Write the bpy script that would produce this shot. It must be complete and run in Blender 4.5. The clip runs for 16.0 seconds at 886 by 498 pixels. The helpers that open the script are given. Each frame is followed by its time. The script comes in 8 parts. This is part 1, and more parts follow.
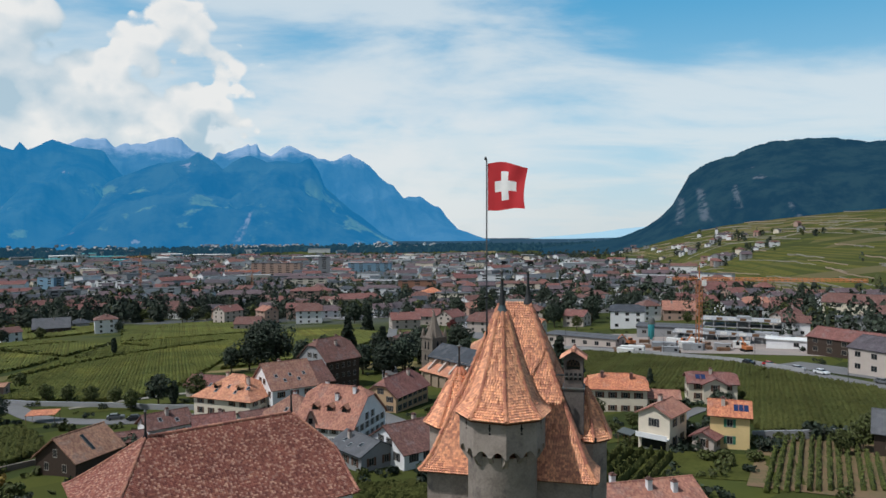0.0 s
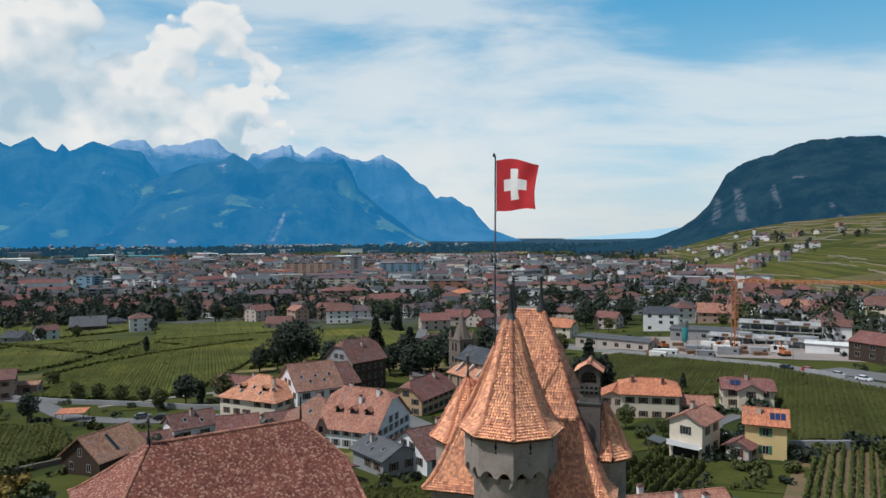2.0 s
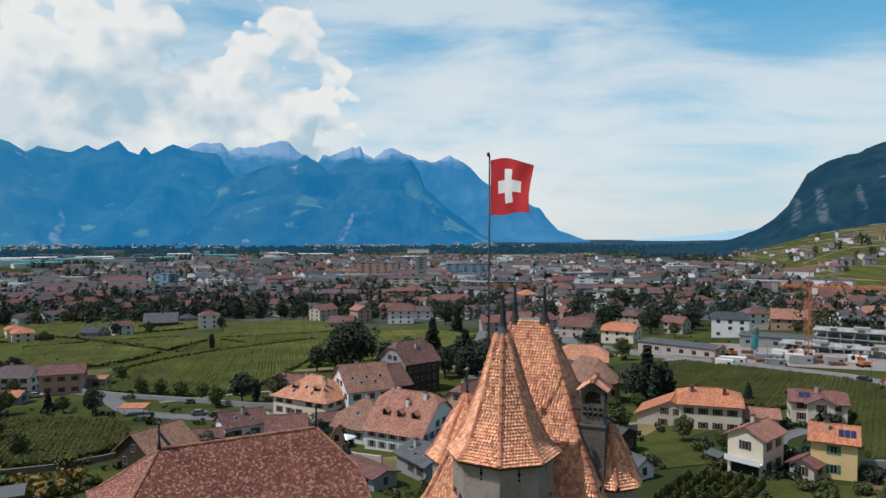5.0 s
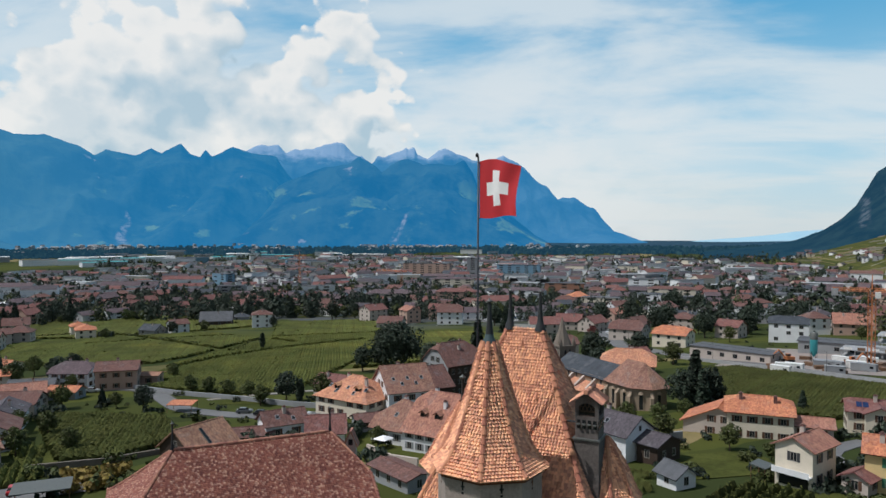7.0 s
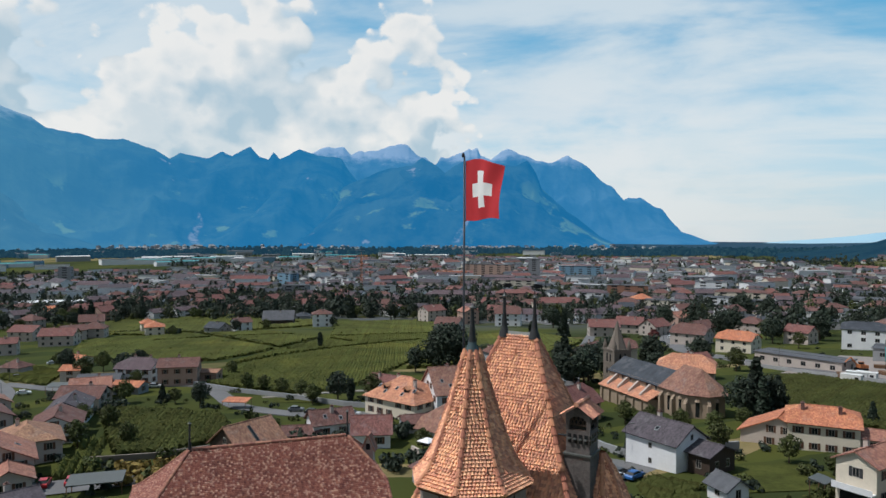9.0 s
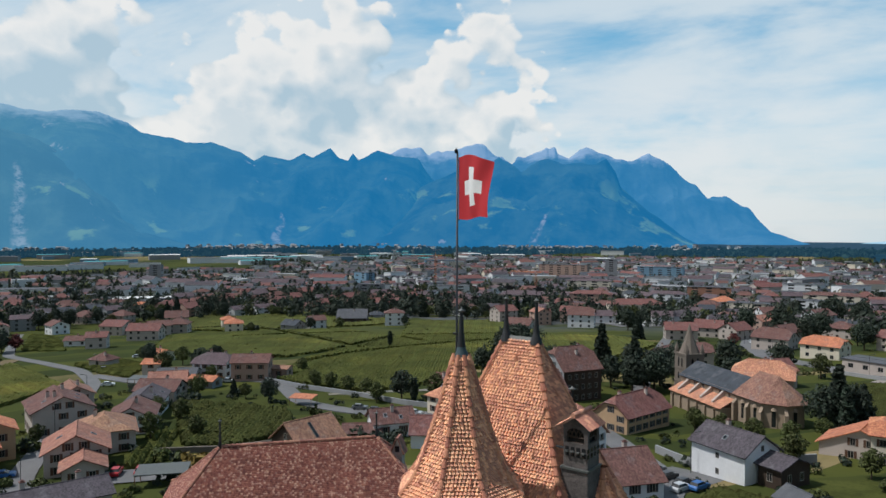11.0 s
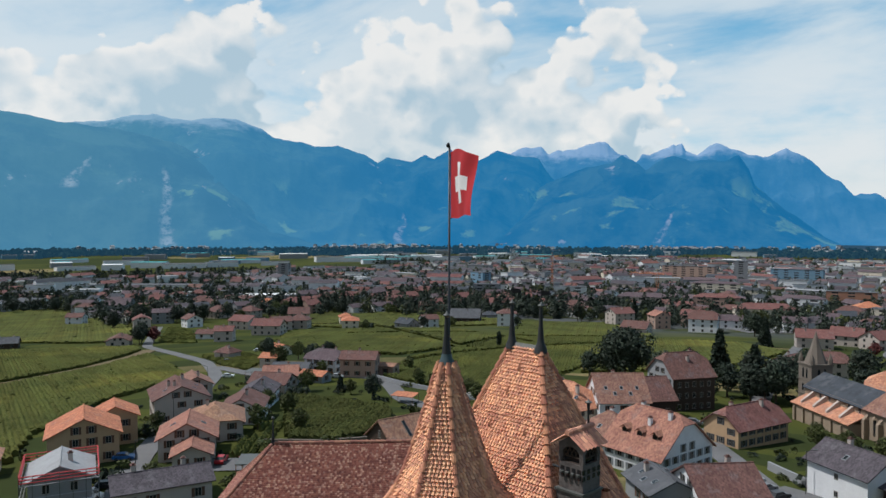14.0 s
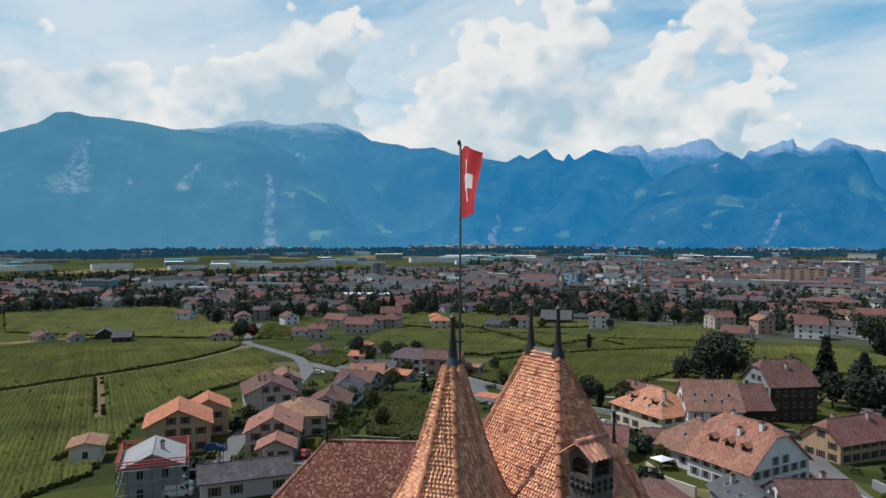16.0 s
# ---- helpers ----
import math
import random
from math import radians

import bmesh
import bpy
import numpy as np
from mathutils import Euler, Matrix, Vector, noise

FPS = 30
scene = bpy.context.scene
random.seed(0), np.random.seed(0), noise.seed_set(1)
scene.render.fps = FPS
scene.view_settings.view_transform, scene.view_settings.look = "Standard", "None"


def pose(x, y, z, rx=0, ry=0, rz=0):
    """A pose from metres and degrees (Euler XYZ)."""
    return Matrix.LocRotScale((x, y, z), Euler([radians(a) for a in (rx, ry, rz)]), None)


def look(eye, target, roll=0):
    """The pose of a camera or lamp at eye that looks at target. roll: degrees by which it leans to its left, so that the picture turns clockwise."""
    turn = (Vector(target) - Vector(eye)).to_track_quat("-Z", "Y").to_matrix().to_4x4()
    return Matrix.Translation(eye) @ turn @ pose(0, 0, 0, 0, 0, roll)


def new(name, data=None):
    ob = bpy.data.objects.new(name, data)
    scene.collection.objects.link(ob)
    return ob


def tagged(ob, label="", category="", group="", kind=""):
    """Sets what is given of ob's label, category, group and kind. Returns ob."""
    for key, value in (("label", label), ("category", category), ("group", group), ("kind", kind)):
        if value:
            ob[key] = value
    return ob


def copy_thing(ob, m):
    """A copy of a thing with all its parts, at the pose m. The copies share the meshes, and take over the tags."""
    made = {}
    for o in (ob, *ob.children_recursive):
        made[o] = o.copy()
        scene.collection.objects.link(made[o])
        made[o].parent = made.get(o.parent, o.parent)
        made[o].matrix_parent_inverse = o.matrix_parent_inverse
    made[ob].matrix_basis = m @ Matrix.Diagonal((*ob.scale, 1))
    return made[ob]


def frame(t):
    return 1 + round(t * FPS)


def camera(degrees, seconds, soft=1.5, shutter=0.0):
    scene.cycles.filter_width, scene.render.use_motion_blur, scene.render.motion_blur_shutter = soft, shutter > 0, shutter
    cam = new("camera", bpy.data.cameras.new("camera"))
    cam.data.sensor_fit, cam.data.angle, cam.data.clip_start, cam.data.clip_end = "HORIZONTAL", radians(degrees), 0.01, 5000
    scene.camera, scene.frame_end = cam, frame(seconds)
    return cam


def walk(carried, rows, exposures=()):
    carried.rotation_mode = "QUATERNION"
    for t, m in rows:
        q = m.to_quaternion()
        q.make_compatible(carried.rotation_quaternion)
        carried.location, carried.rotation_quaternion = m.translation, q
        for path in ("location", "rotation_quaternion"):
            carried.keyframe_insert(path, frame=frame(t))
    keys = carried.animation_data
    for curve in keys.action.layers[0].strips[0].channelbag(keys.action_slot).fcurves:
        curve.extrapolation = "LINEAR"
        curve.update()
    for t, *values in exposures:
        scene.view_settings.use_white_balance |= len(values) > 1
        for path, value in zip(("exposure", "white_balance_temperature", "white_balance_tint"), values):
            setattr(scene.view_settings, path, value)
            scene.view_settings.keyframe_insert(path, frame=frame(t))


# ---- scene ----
cam = camera(63.78, 16.0)
ROWS = [
    (0.0, -0.01, 0.14, 46.00, 88.26, 0.27, -0.01),
    (0.5, 0.27, 0.92, 46.01, 88.29, 0.21, 0.43),
    (1.0, 0.61, 1.65, 46.01, 88.30, 0.22, 1.06),
    (1.5, 1.00, 2.32, 46.04, 88.30, 0.17, 1.80),
    (2.0, 1.46, 2.93, 46.08, 88.28, 0.20, 2.60),
    (2.5, 2.00, 3.54, 46.09, 88.28, 0.13, 3.51),
    (3.0, 2.56, 4.11, 46.11, 88.27, 0.12, 4.41),
    (3.5, 3.16, 4.65, 46.18, 88.29, 0.12, 5.29),
    (4.0, 3.81, 5.15, 46.23, 88.31, 0.09, 6.18),
    (6.5, 7.44, 7.26, 46.39, 88.38, -0.04, 11.19),
    (7.0, 8.20, 7.72, 46.44, 88.39, -0.01, 12.37),
    (7.5, 8.98, 8.22, 46.47, 88.41, -0.00, 13.57),
    (8.0, 9.77, 8.76, 46.49, 88.43, -0.03, 14.75),
    (8.5, 10.60, 9.33, 46.53, 88.45, -0.02, 16.10),
    (9.0, 11.43, 9.90, 46.54, 88.45, -0.05, 17.47),
    (11.5, 15.25, 13.20, 46.51, 88.42, -0.09, 25.29),
    (12.0, 15.95, 13.88, 46.48, 88.42, -0.16, 26.88),
    (12.5, 16.58, 14.58, 46.48, 88.45, -0.17, 28.42),
    (13.0, 17.24, 15.31, 46.47, 88.45, -0.17, 29.98),
    (13.5, 17.89, 16.00, 46.46, 88.44, -0.16, 31.54),
    (14.0, 18.49, 16.69, 46.49, 88.43, -0.01, 33.34),
    (14.5, 19.09, 17.36, 46.45, 88.43, -0.04, 35.28),
    (15.0, 19.69, 18.02, 46.44, 88.45, 0.03, 37.18),
    (15.5, 20.27, 18.69, 46.44, 88.47, 0.04, 39.08),
    (16.0, 20.82, 19.30, 46.45, 88.48, 0.09, 40.97),
]
walk(cam, [(t, pose(*r)) for t, *r in ROWS])
# ---- end of walk ----
# ---- world, sun, exposure ----
SUN_AZ, SUN_EL = 112.5, 59.0          # degrees left of +y, and above the horizon
scene.view_settings.exposure = 0.0


def N(tree, kind, inputs=(), **props):
    """A node with its properties and its inputs (numbers, tuples or sockets)."""
    node = tree.nodes.new(kind)
    for key, value in props.items():
        apply_prop(node, key, value)
    for key, value in dict(inputs).items():
        socket = node.inputs[key]
        if isinstance(value, bpy.types.NodeSocket):
            tree.links.new(value, socket)
        else:
            socket.default_value = value
    return node


def apply_prop(node, key, value):
    if key == "operation":
        node.operation = value
    elif key == "blend_type":
        node.blend_type = value
    elif key == "data_type":
        node.data_type = value
    elif key == "feature":
        node.feature = value
    elif key == "noise_dimensions":
        node.noise_dimensions = value
    elif key == "sky_type":
        node.sky_type = value
    elif key == "use_clamp":
        node.use_clamp = value
    elif key == "interpolation_type":
        node.interpolation_type = value


def math_node(tree, op, a, b=0.0, clamp=False):
    return N(tree, "ShaderNodeMath", {0: a, 1: b}, operation=op, use_clamp=clamp).outputs[0]


def step(tree, v, lo, hi):
    n = N(tree, "ShaderNodeMapRange", {"Value": v, "From Min": lo, "From Max": hi}, interpolation_type="SMOOTHSTEP")
    return n.outputs[0]


def mix(tree, fac, a, b, blend="MIX"):
    n = N(tree, "ShaderNodeMix", {}, data_type="RGBA", blend_type=blend)
    for sock, value in ((n.inputs[0], fac), (n.inputs[6], a), (n.inputs[7], b)):
        if isinstance(value, bpy.types.NodeSocket):
            tree.links.new(value, sock)
        else:
            sock.default_value = value
    return n.outputs[2]


def rgb(r, g, b):
    return (r, g, b, 1.0)


world = bpy.data.worlds.new("world")
scene.world = world
world.use_nodes = True
wt = world.node_tree
wt.nodes.clear()
sky = N(wt, "ShaderNodeTexSky", sky_type="NISHITA")
sky.sun_disc = False
sky.sun_elevation, sky.sun_rotation = radians(SUN_EL), radians(-SUN_AZ)
sky.air_density, sky.dust_density, sky.ozone_density = 1.0, 0.6, 2.0
tc = N(wt, "ShaderNodeTexCoord")
sep = N(wt, "ShaderNodeSeparateXYZ", {0: tc.outputs["Generated"]})
wx, wy, wz = sep.outputs
zc = math_node(wt, "MAXIMUM", wz, 0.0)
# the veil: a streaked sheet, seen from below
den = math_node(wt, "ADD", zc, 0.16)
px_, py_ = math_node(wt, "DIVIDE", wx, den), math_node(wt, "DIVIDE", wy, den)
plane = N(wt, "ShaderNodeCombineXYZ", {0: px_, 1: py_, 2: 0.0}).outputs[0]
st = N(wt, "ShaderNodeMapping", {"Vector": plane, "Rotation": (0, 0, radians(14)), "Scale": (0.72, 1.12, 1.0), "Location": (1.7, 0.55, 0)}).outputs[0]
veil = N(wt, "ShaderNodeTexNoise", {"Vector": st, "Scale": 1.25, "Detail": 10.0, "Roughness": 0.56, "Distortion": 0.35}).outputs[0]
az = N(wt, "ShaderNodeMath", {0: math_node(wt, "MULTIPLY", wx, -1.0), 1: wy}, operation="ARCTAN2").outputs[0]
clear = math_node(wt, "MULTIPLY", math_node(wt, "MULTIPLY", step(wt, az, 0.12, -0.30), step(wt, zc, 0.17, 0.27)), 0.17)
veil = math_node(wt, "SUBTRACT", veil, clear)
veil = step(wt, veil, 0.31, 0.58)
# the sheet thins out overhead and away from the mountains
veil = math_node(wt, "MULTIPLY", veil, math_node(wt, "SUBTRACT", 1.0, math_node(wt, "MULTIPLY", step(wt, zc, 0.38, 0.70), 0.65)))
veil = math_node(wt, "MULTIPLY", veil, math_node(wt, "ADD", math_node(wt, "MULTIPLY", step(wt, wy, -0.35, 0.30), 0.7), 0.3))
# heaped clouds standing over the mountains
SUNWARD = (-0.030, -0.004, 0.030)


def billow(vec):
    """Cauliflower heads: rounded cells on a slow swell."""
    v = N(wt, "ShaderNodeMapping", {"Vector": vec, "Scale": (1.0, 1.0, 1.25), "Location": (0.42, 0.17, 0.62)}).outputs[0]
    swirl = N(wt, "ShaderNodeTexNoise", {"Vector": v, "Scale": 26.0, "Detail": 5.0, "Roughness": 0.6})
    off = N(wt, "ShaderNodeVectorMath", {0: swirl.outputs["Color"], 1: (0.022, 0.022, 0.022)}, operation="MULTIPLY").outputs[0]
    w = N(wt, "ShaderNodeVectorMath", {0: v, 1: off}, operation="ADD").outputs[0]
    big = N(wt, "ShaderNodeTexNoise", {"Vector": v, "Scale": 6.0, "Detail": 2.0, "Roughness": 0.5}).outputs[0]
    head = N(wt, "ShaderNodeTexVoronoi", {"Vector": w, "Scale": 17.0}, feature="SMOOTH_F1").outputs["Distance"]
    knob = N(wt, "ShaderNodeTexVoronoi", {"Vector": w, "Scale": 44.0}, feature="SMOOTH_F1").outputs["Distance"]
    out = math_node(wt, "ADD", math_node(wt, "MULTIPLY", big, 0.75), math_node(wt, "MULTIPLY", swirl.outputs[0], 0.12))
    out = math_node(wt, "SUBTRACT", out, math_node(wt, "MULTIPLY", head, 0.30))
    return math_node(wt, "SUBTRACT", out, math_node(wt, "MULTIPLY", knob, 0.17))


here = billow(tc.outputs["Generated"])
lit_at = N(wt, "ShaderNodeVectorMath", {0: tc.outputs["Generated"], 1: SUNWARD}, operation="ADD").outputs[0]
there = billow(lit_at)
crest = math_node(wt, "ADD", math_node(wt, "MULTIPLY", step(wt, az, 0.10, 0.36), 0.385), -0.15)
heap = math_node(wt, "ADD", math_node(wt, "SUBTRACT", here, 0.205), math_node(wt, "MULTIPLY", math_node(wt, "SUBTRACT", crest, zc), 1.55))
heap = math_node(wt, "MINIMUM", heap, math_node(wt, "ADD", math_node(wt, "SUBTRACT", here, 0.225), 0.20))
heapm = step(wt, heap, 0.0, 0.045)
relief = math_node(wt, "ADD", math_node(wt, "MULTIPLY", math_node(wt, "SUBTRACT", here, there), 4.2), 0.70, clamp=True)
gloom = N(wt, "ShaderNodeTexNoise", {"Vector": tc.outputs["Generated"], "Scale": 7.5, "Detail": 5.0, "Roughness": 0.55}).outputs[0]
thick = math_node(wt, "MULTIPLY", step(wt, heap, 0.05, 0.22), step(wt, gloom, 0.40, 0.62))
lit = math_node(wt, "SUBTRACT", relief, math_node(wt, "MULTIPLY", thick, 0.55), clamp=True)
cloud = mix(wt, lit, rgb(0.45, 0.60, 0.70), rgb(0.90, 0.90, 0.88))
blue = mix(wt, step(wt, zc, 0.02, 0.36), rgb(0.44, 0.72, 0.88), rgb(0.050, 0.36, 0.66))
blue = mix(wt, step(wt, zc, 0.38, 0.90), blue, rgb(0.17, 0.23, 0.32))
blue = mix(wt, step(wt, wy, 0.25, -0.35), blue, rgb(0.20, 0.27, 0.36))
paint = mix(wt, math_node(wt, "MULTIPLY", veil, 0.82), blue, rgb(0.76, 0.83, 0.86))
paint = mix(wt, math_node(wt, "MULTIPLY", step(wt, zc, 0.16, -0.02), 0.7), paint, rgb(0.64, 0.71, 0.74))
low = N(wt, "ShaderNodeTexNoise", {"Vector": N(wt, "ShaderNodeMapping", {"Vector": tc.outputs["Generated"], "Scale": (1.0, 1.0, 2.2)}).outputs[0], "Scale": 6.0, "Detail": 8.0, "Roughness": 0.55}).outputs[0]
bank = math_node(wt, "MULTIPLY", step(wt, low, 0.36, 0.56), math_node(wt, "MULTIPLY", step(wt, zc, 0.27, 0.10), step(wt, az, -0.30, 0.10)))
paint = mix(wt, math_node(wt, "MULTIPLY", bank, 0.85), paint, rgb(0.80, 0.84, 0.86))
paint = mix(wt, heapm, paint, cloud)
skyl = mix(wt, 1.0, sky.outputs[0], rgb(0.08, 0.08, 0.08), "MULTIPLY")
total = mix(wt, 0.88, skyl, paint)
bg = N(wt, "ShaderNodeBackground", {"Color": total, "Strength": 1.0})
wo = N(wt, "ShaderNodeOutputWorld", {"Surface": bg.outputs[0]})

sun_data = bpy.data.lights.new("sun", "SUN")
sun_data.energy, sun_data.angle, sun_data.color = 3.7, radians(0.6), (1.0, 0.990, 0.990)
sun = new("sun", sun_data)
_a, _e = radians(SUN_AZ), radians(SUN_EL)
sun.matrix_world = look((-math.sin(_a) * math.cos(_e) * 100, math.cos(_a) * math.cos(_e) * 100, math.sin(_e) * 100), (0, 0, 0))


# ---- materials ----
def material(name, base, rough=0.85, metal=0.0, dark=None, scale=2.0, fine=25.0, amount=0.5, bump=0.0, bump_scale=30.0,
             island=0.0, objrand=0.0, spec=0.3, spot=None, spot_at=(0.62, 0.72), spot_scale=1.5, streak=0.0, tiled=0.0):
    """A plain dielectric or metal with stains, grain, piece-to-piece change and relief."""
    m = bpy.data.materials.new(name)
    m.use_nodes = True
    t = m.node_tree
    bsdf = t.nodes["Principled BSDF"]
    co = N(t, "ShaderNodeTexCoord").outputs["Object"]
    dark = dark or tuple(c * 0.55 for c in base)
    n1 = N(t, "ShaderNodeTexNoise", {"Vector": co, "Scale": scale, "Detail": 5.0, "Roughness": 0.6}).outputs[0]
    n2 = N(t, "ShaderNodeTexNoise", {"Vector": co, "Scale": fine, "Detail": 4.0, "Roughness": 0.7}).outputs[0]
    f = math_node(t, "ADD", math_node(t, "MULTIPLY", n1, 0.6), math_node(t, "MULTIPLY", n2, 0.4))
    f = math_node(t, "MULTIPLY", step(t, f, 0.35, 0.68), amount)
    col = mix(t, f, rgb(*base), rgb(*dark))
    if spot:
        ns = N(t, "ShaderNodeTexNoise", {"Vector": co, "Scale": spot_scale, "Detail": 6.0, "Roughness": 0.65}).outputs[0]
        col = mix(t, step(t, ns, *spot_at), col, rgb(*spot))
    if streak:
        # weather runs down the slope
        sv = N(t, "ShaderNodeMapping", {"Vector": co, "Scale": (2.4, 0.22, 0.22)}).outputs[0]
        ns = N(t, "ShaderNodeTexNoise", {"Vector": sv, "Scale": 1.0, "Detail": 5.0, "Roughness": 0.65}).outputs[0]
        col = mix(t, math_node(t, "MULTIPLY", step(t, ns, 0.42, 0.66), streak), col, rgb(*(0.42 * c + 0.012 for c in base)))
    if tiled:
        # single tiles laid in lapped rows, each fired to its own shade
        row = N(t, "ShaderNodeMapping", {"Vector": co, "Scale": (1 / tiled, 1 / (1.25 * tiled), 0.0)}).outputs[0]
        cells = N(t, "ShaderNodeTexWhiteNoise", {"Vector": N(t, "ShaderNodeVectorMath", {0: row}, operation="FLOOR").outputs[0]}).outputs["Value"]
        col = N(t, "ShaderNodeHueSaturation", {"Color": col, "Value": math_node(t, "ADD", math_node(t, "MULTIPLY", cells, 0.50), 0.74), "Hue": math_node(t, "ADD", math_node(t, "MULTIPLY", cells, 0.016), 0.492)}).outputs[0]
    for w, out in ((island, "isl"), (objrand, "obj")):
        if w:
            r = N(t, "ShaderNodeNewGeometry").outputs["Random Per Island"] if out == "isl" else N(t, "ShaderNodeObjectInfo").outputs["Random"]
            hsv = N(t, "ShaderNodeHueSaturation", {"Color": col, "Value": math_node(t, "ADD", math_node(t, "MULTIPLY", r, 2 * w), 1 - w),
                                                   "Hue": math_node(t, "ADD", math_node(t, "MULTIPLY", r, 0.02), 0.49)})
            col = hsv.outputs[0]
    t.links.new(col, bsdf.inputs["Base Color"])
    bsdf.inputs["Roughness"].default_value = rough
    bsdf.inputs["Metallic"].default_value = metal
    bsdf.inputs["Specular IOR Level"].default_value = spec
    if bump:
        nb = N(t, "ShaderNodeTexNoise", {"Vector": co, "Scale": bump_scale, "Detail": 5.0}).outputs[0]
        b = N(t, "ShaderNodeBump", {"Strength": bump, "Distance": 0.05, "Height": nb})
        t.links.new(b.outputs[0], bsdf.inputs["Normal"])
    return m


M = {}
M["tile_orange"] = material("tile_orange", (0.78, 0.405, 0.25), 0.92, dark=(0.53, 0.20, 0.12), scale=1.6, fine=24, amount=0.45, island=0.30, objrand=0.26)
M["hip_tile"] = material("hip_tile", (0.52, 0.225, 0.14), 0.9, dark=(0.34, 0.14, 0.075), scale=2.2, fine=14, amount=0.7, island=0.28)
M["hip_brown"] = material("hip_brown", (0.36, 0.165, 0.115), 0.9, dark=(0.19, 0.08, 0.06), scale=2.2, fine=14, amount=0.7, island=0.28)
M["tile_brown"] = material("tile_brown", (0.265, 0.098, 0.072), 0.9, dark=(0.13, 0.050, 0.040), scale=0.5, fine=6, amount=0.7, island=0.35)
M["tile_pale"] = material("tile_pale", (0.43, 0.24, 0.18), 0.9, scale=0.8, fine=9, island=0.3)
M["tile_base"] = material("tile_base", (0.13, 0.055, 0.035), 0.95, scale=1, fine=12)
M["castle_plaster"] = material("castle_plaster", (0.345, 0.29, 0.25), 0.95, dark=(0.20, 0.165, 0.14), scale=0.8, fine=7, amount=0.9, bump=0.5, bump_scale=6, spot=(0.17, 0.14, 0.13), spot_at=(0.52, 0.70), spot_scale=0.9)
M["chimney_stone"] = material("chimney_stone", (0.150, 0.128, 0.118), 0.95, dark=(0.07, 0.06, 0.056), scale=1.4, fine=9, amount=0.95, bump=0.6, bump_scale=7)
M["copper"] = material("copper", (0.038, 0.040, 0.042), 0.65, 0.1, dark=(0.02, 0.02, 0.02), scale=1.5, fine=9)
M["verdigris"] = material("verdigris", (0.055, 0.085, 0.09), 0.65, 0.1, dark=(0.05, 0.08, 0.09), scale=2, fine=10)
M["verdigris_pale"] = material("verdigris_pale", (0.16, 0.20, 0.16), 0.7, 0.1, dark=(0.09, 0.11, 0.08), scale=3, fine=14)
M["lead"] = material("lead", (0.14, 0.145, 0.135), 0.55, 0.4, scale=3, fine=20)
M["iron"] = material("iron", (0.03, 0.03, 0.033), 0.5, 0.7, scale=4, fine=30)
M["pole"] = material("pole", (0.045, 0.047, 0.052), 0.45, 0.4, scale=2, fine=30)
M["flag_red"] = material("flag_red", (0.50, 0.030, 0.036), 0.8, dark=(0.38, 0.022, 0.028), scale=1.2, fine=40, amount=0.5)
M["flag_white"] = material("flag_white", (0.82, 0.80, 0.78), 0.85, dark=(0.66, 0.65, 0.64), scale=2, fine=30)
M["dark_wood"] = material("dark_wood", (0.055, 0.036, 0.026), 0.8, scale=2, fine=18)
M["wood"] = material("wood", (0.17, 0.095, 0.055), 0.8, scale=2, fine=18)
M["asphalt"] = material("asphalt", (0.15, 0.147, 0.147), 0.9, dark=(0.10, 0.10, 0.10), scale=0.15, fine=3, amount=0.8)
M["concrete"] = material("concrete", (0.32, 0.325, 0.33), 0.9, dark=(0.22, 0.215, 0.21), scale=0.2, fine=2, amount=0.8)
M["gravel"] = material("gravel", (0.25, 0.23, 0.20), 0.95, dark=(0.17, 0.15, 0.12), scale=0.1, fine=1.5, amount=0.8)
M["site_dirt"] = material("site_dirt", (0.30, 0.245, 0.215), 0.95, dark=(0.20, 0.185, 0.175), scale=0.08, fine=0.9, amount=0.9)
M["window_frame"] = material("window_frame", (0.34, 0.31, 0.275), 0.7)
M["glass"] = material("glass", (0.018, 0.02, 0.022), 0.25, spec=0.4, scale=0.6, fine=2, amount=0.4)
M["solar"] = material("solar", (0.015, 0.03, 0.09), 0.15, spec=0.6, scale=0.6, fine=2, amount=0.4)
M["frame_white"] = material("frame_white", (0.72, 0.71, 0.68), 0.6)
for key, c in {"shutter_green": (0.05, 0.17, 0.10), "shutter_brown": (0.11, 0.055, 0.035), "shutter_grey": (0.24, 0.25, 0.26), "shutter_dark": (0.05, 0.05, 0.052)}.items():
    M[key] = material(key, c, 0.7, scale=2, fine=14, amount=0.3)
# dull, dusk, grey and slate lean blue: the town's distance haze put into colour
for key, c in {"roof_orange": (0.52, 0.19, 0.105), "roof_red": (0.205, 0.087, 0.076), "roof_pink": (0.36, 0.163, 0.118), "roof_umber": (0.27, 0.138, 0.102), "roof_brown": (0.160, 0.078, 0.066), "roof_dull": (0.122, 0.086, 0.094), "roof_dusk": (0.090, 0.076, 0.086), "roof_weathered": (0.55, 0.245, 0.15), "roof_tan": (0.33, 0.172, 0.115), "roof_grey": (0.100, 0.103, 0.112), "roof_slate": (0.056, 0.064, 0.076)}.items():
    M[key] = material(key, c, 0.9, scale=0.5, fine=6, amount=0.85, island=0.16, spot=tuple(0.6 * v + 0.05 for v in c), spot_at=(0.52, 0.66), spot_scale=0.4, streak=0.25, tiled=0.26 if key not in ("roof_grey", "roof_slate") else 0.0)
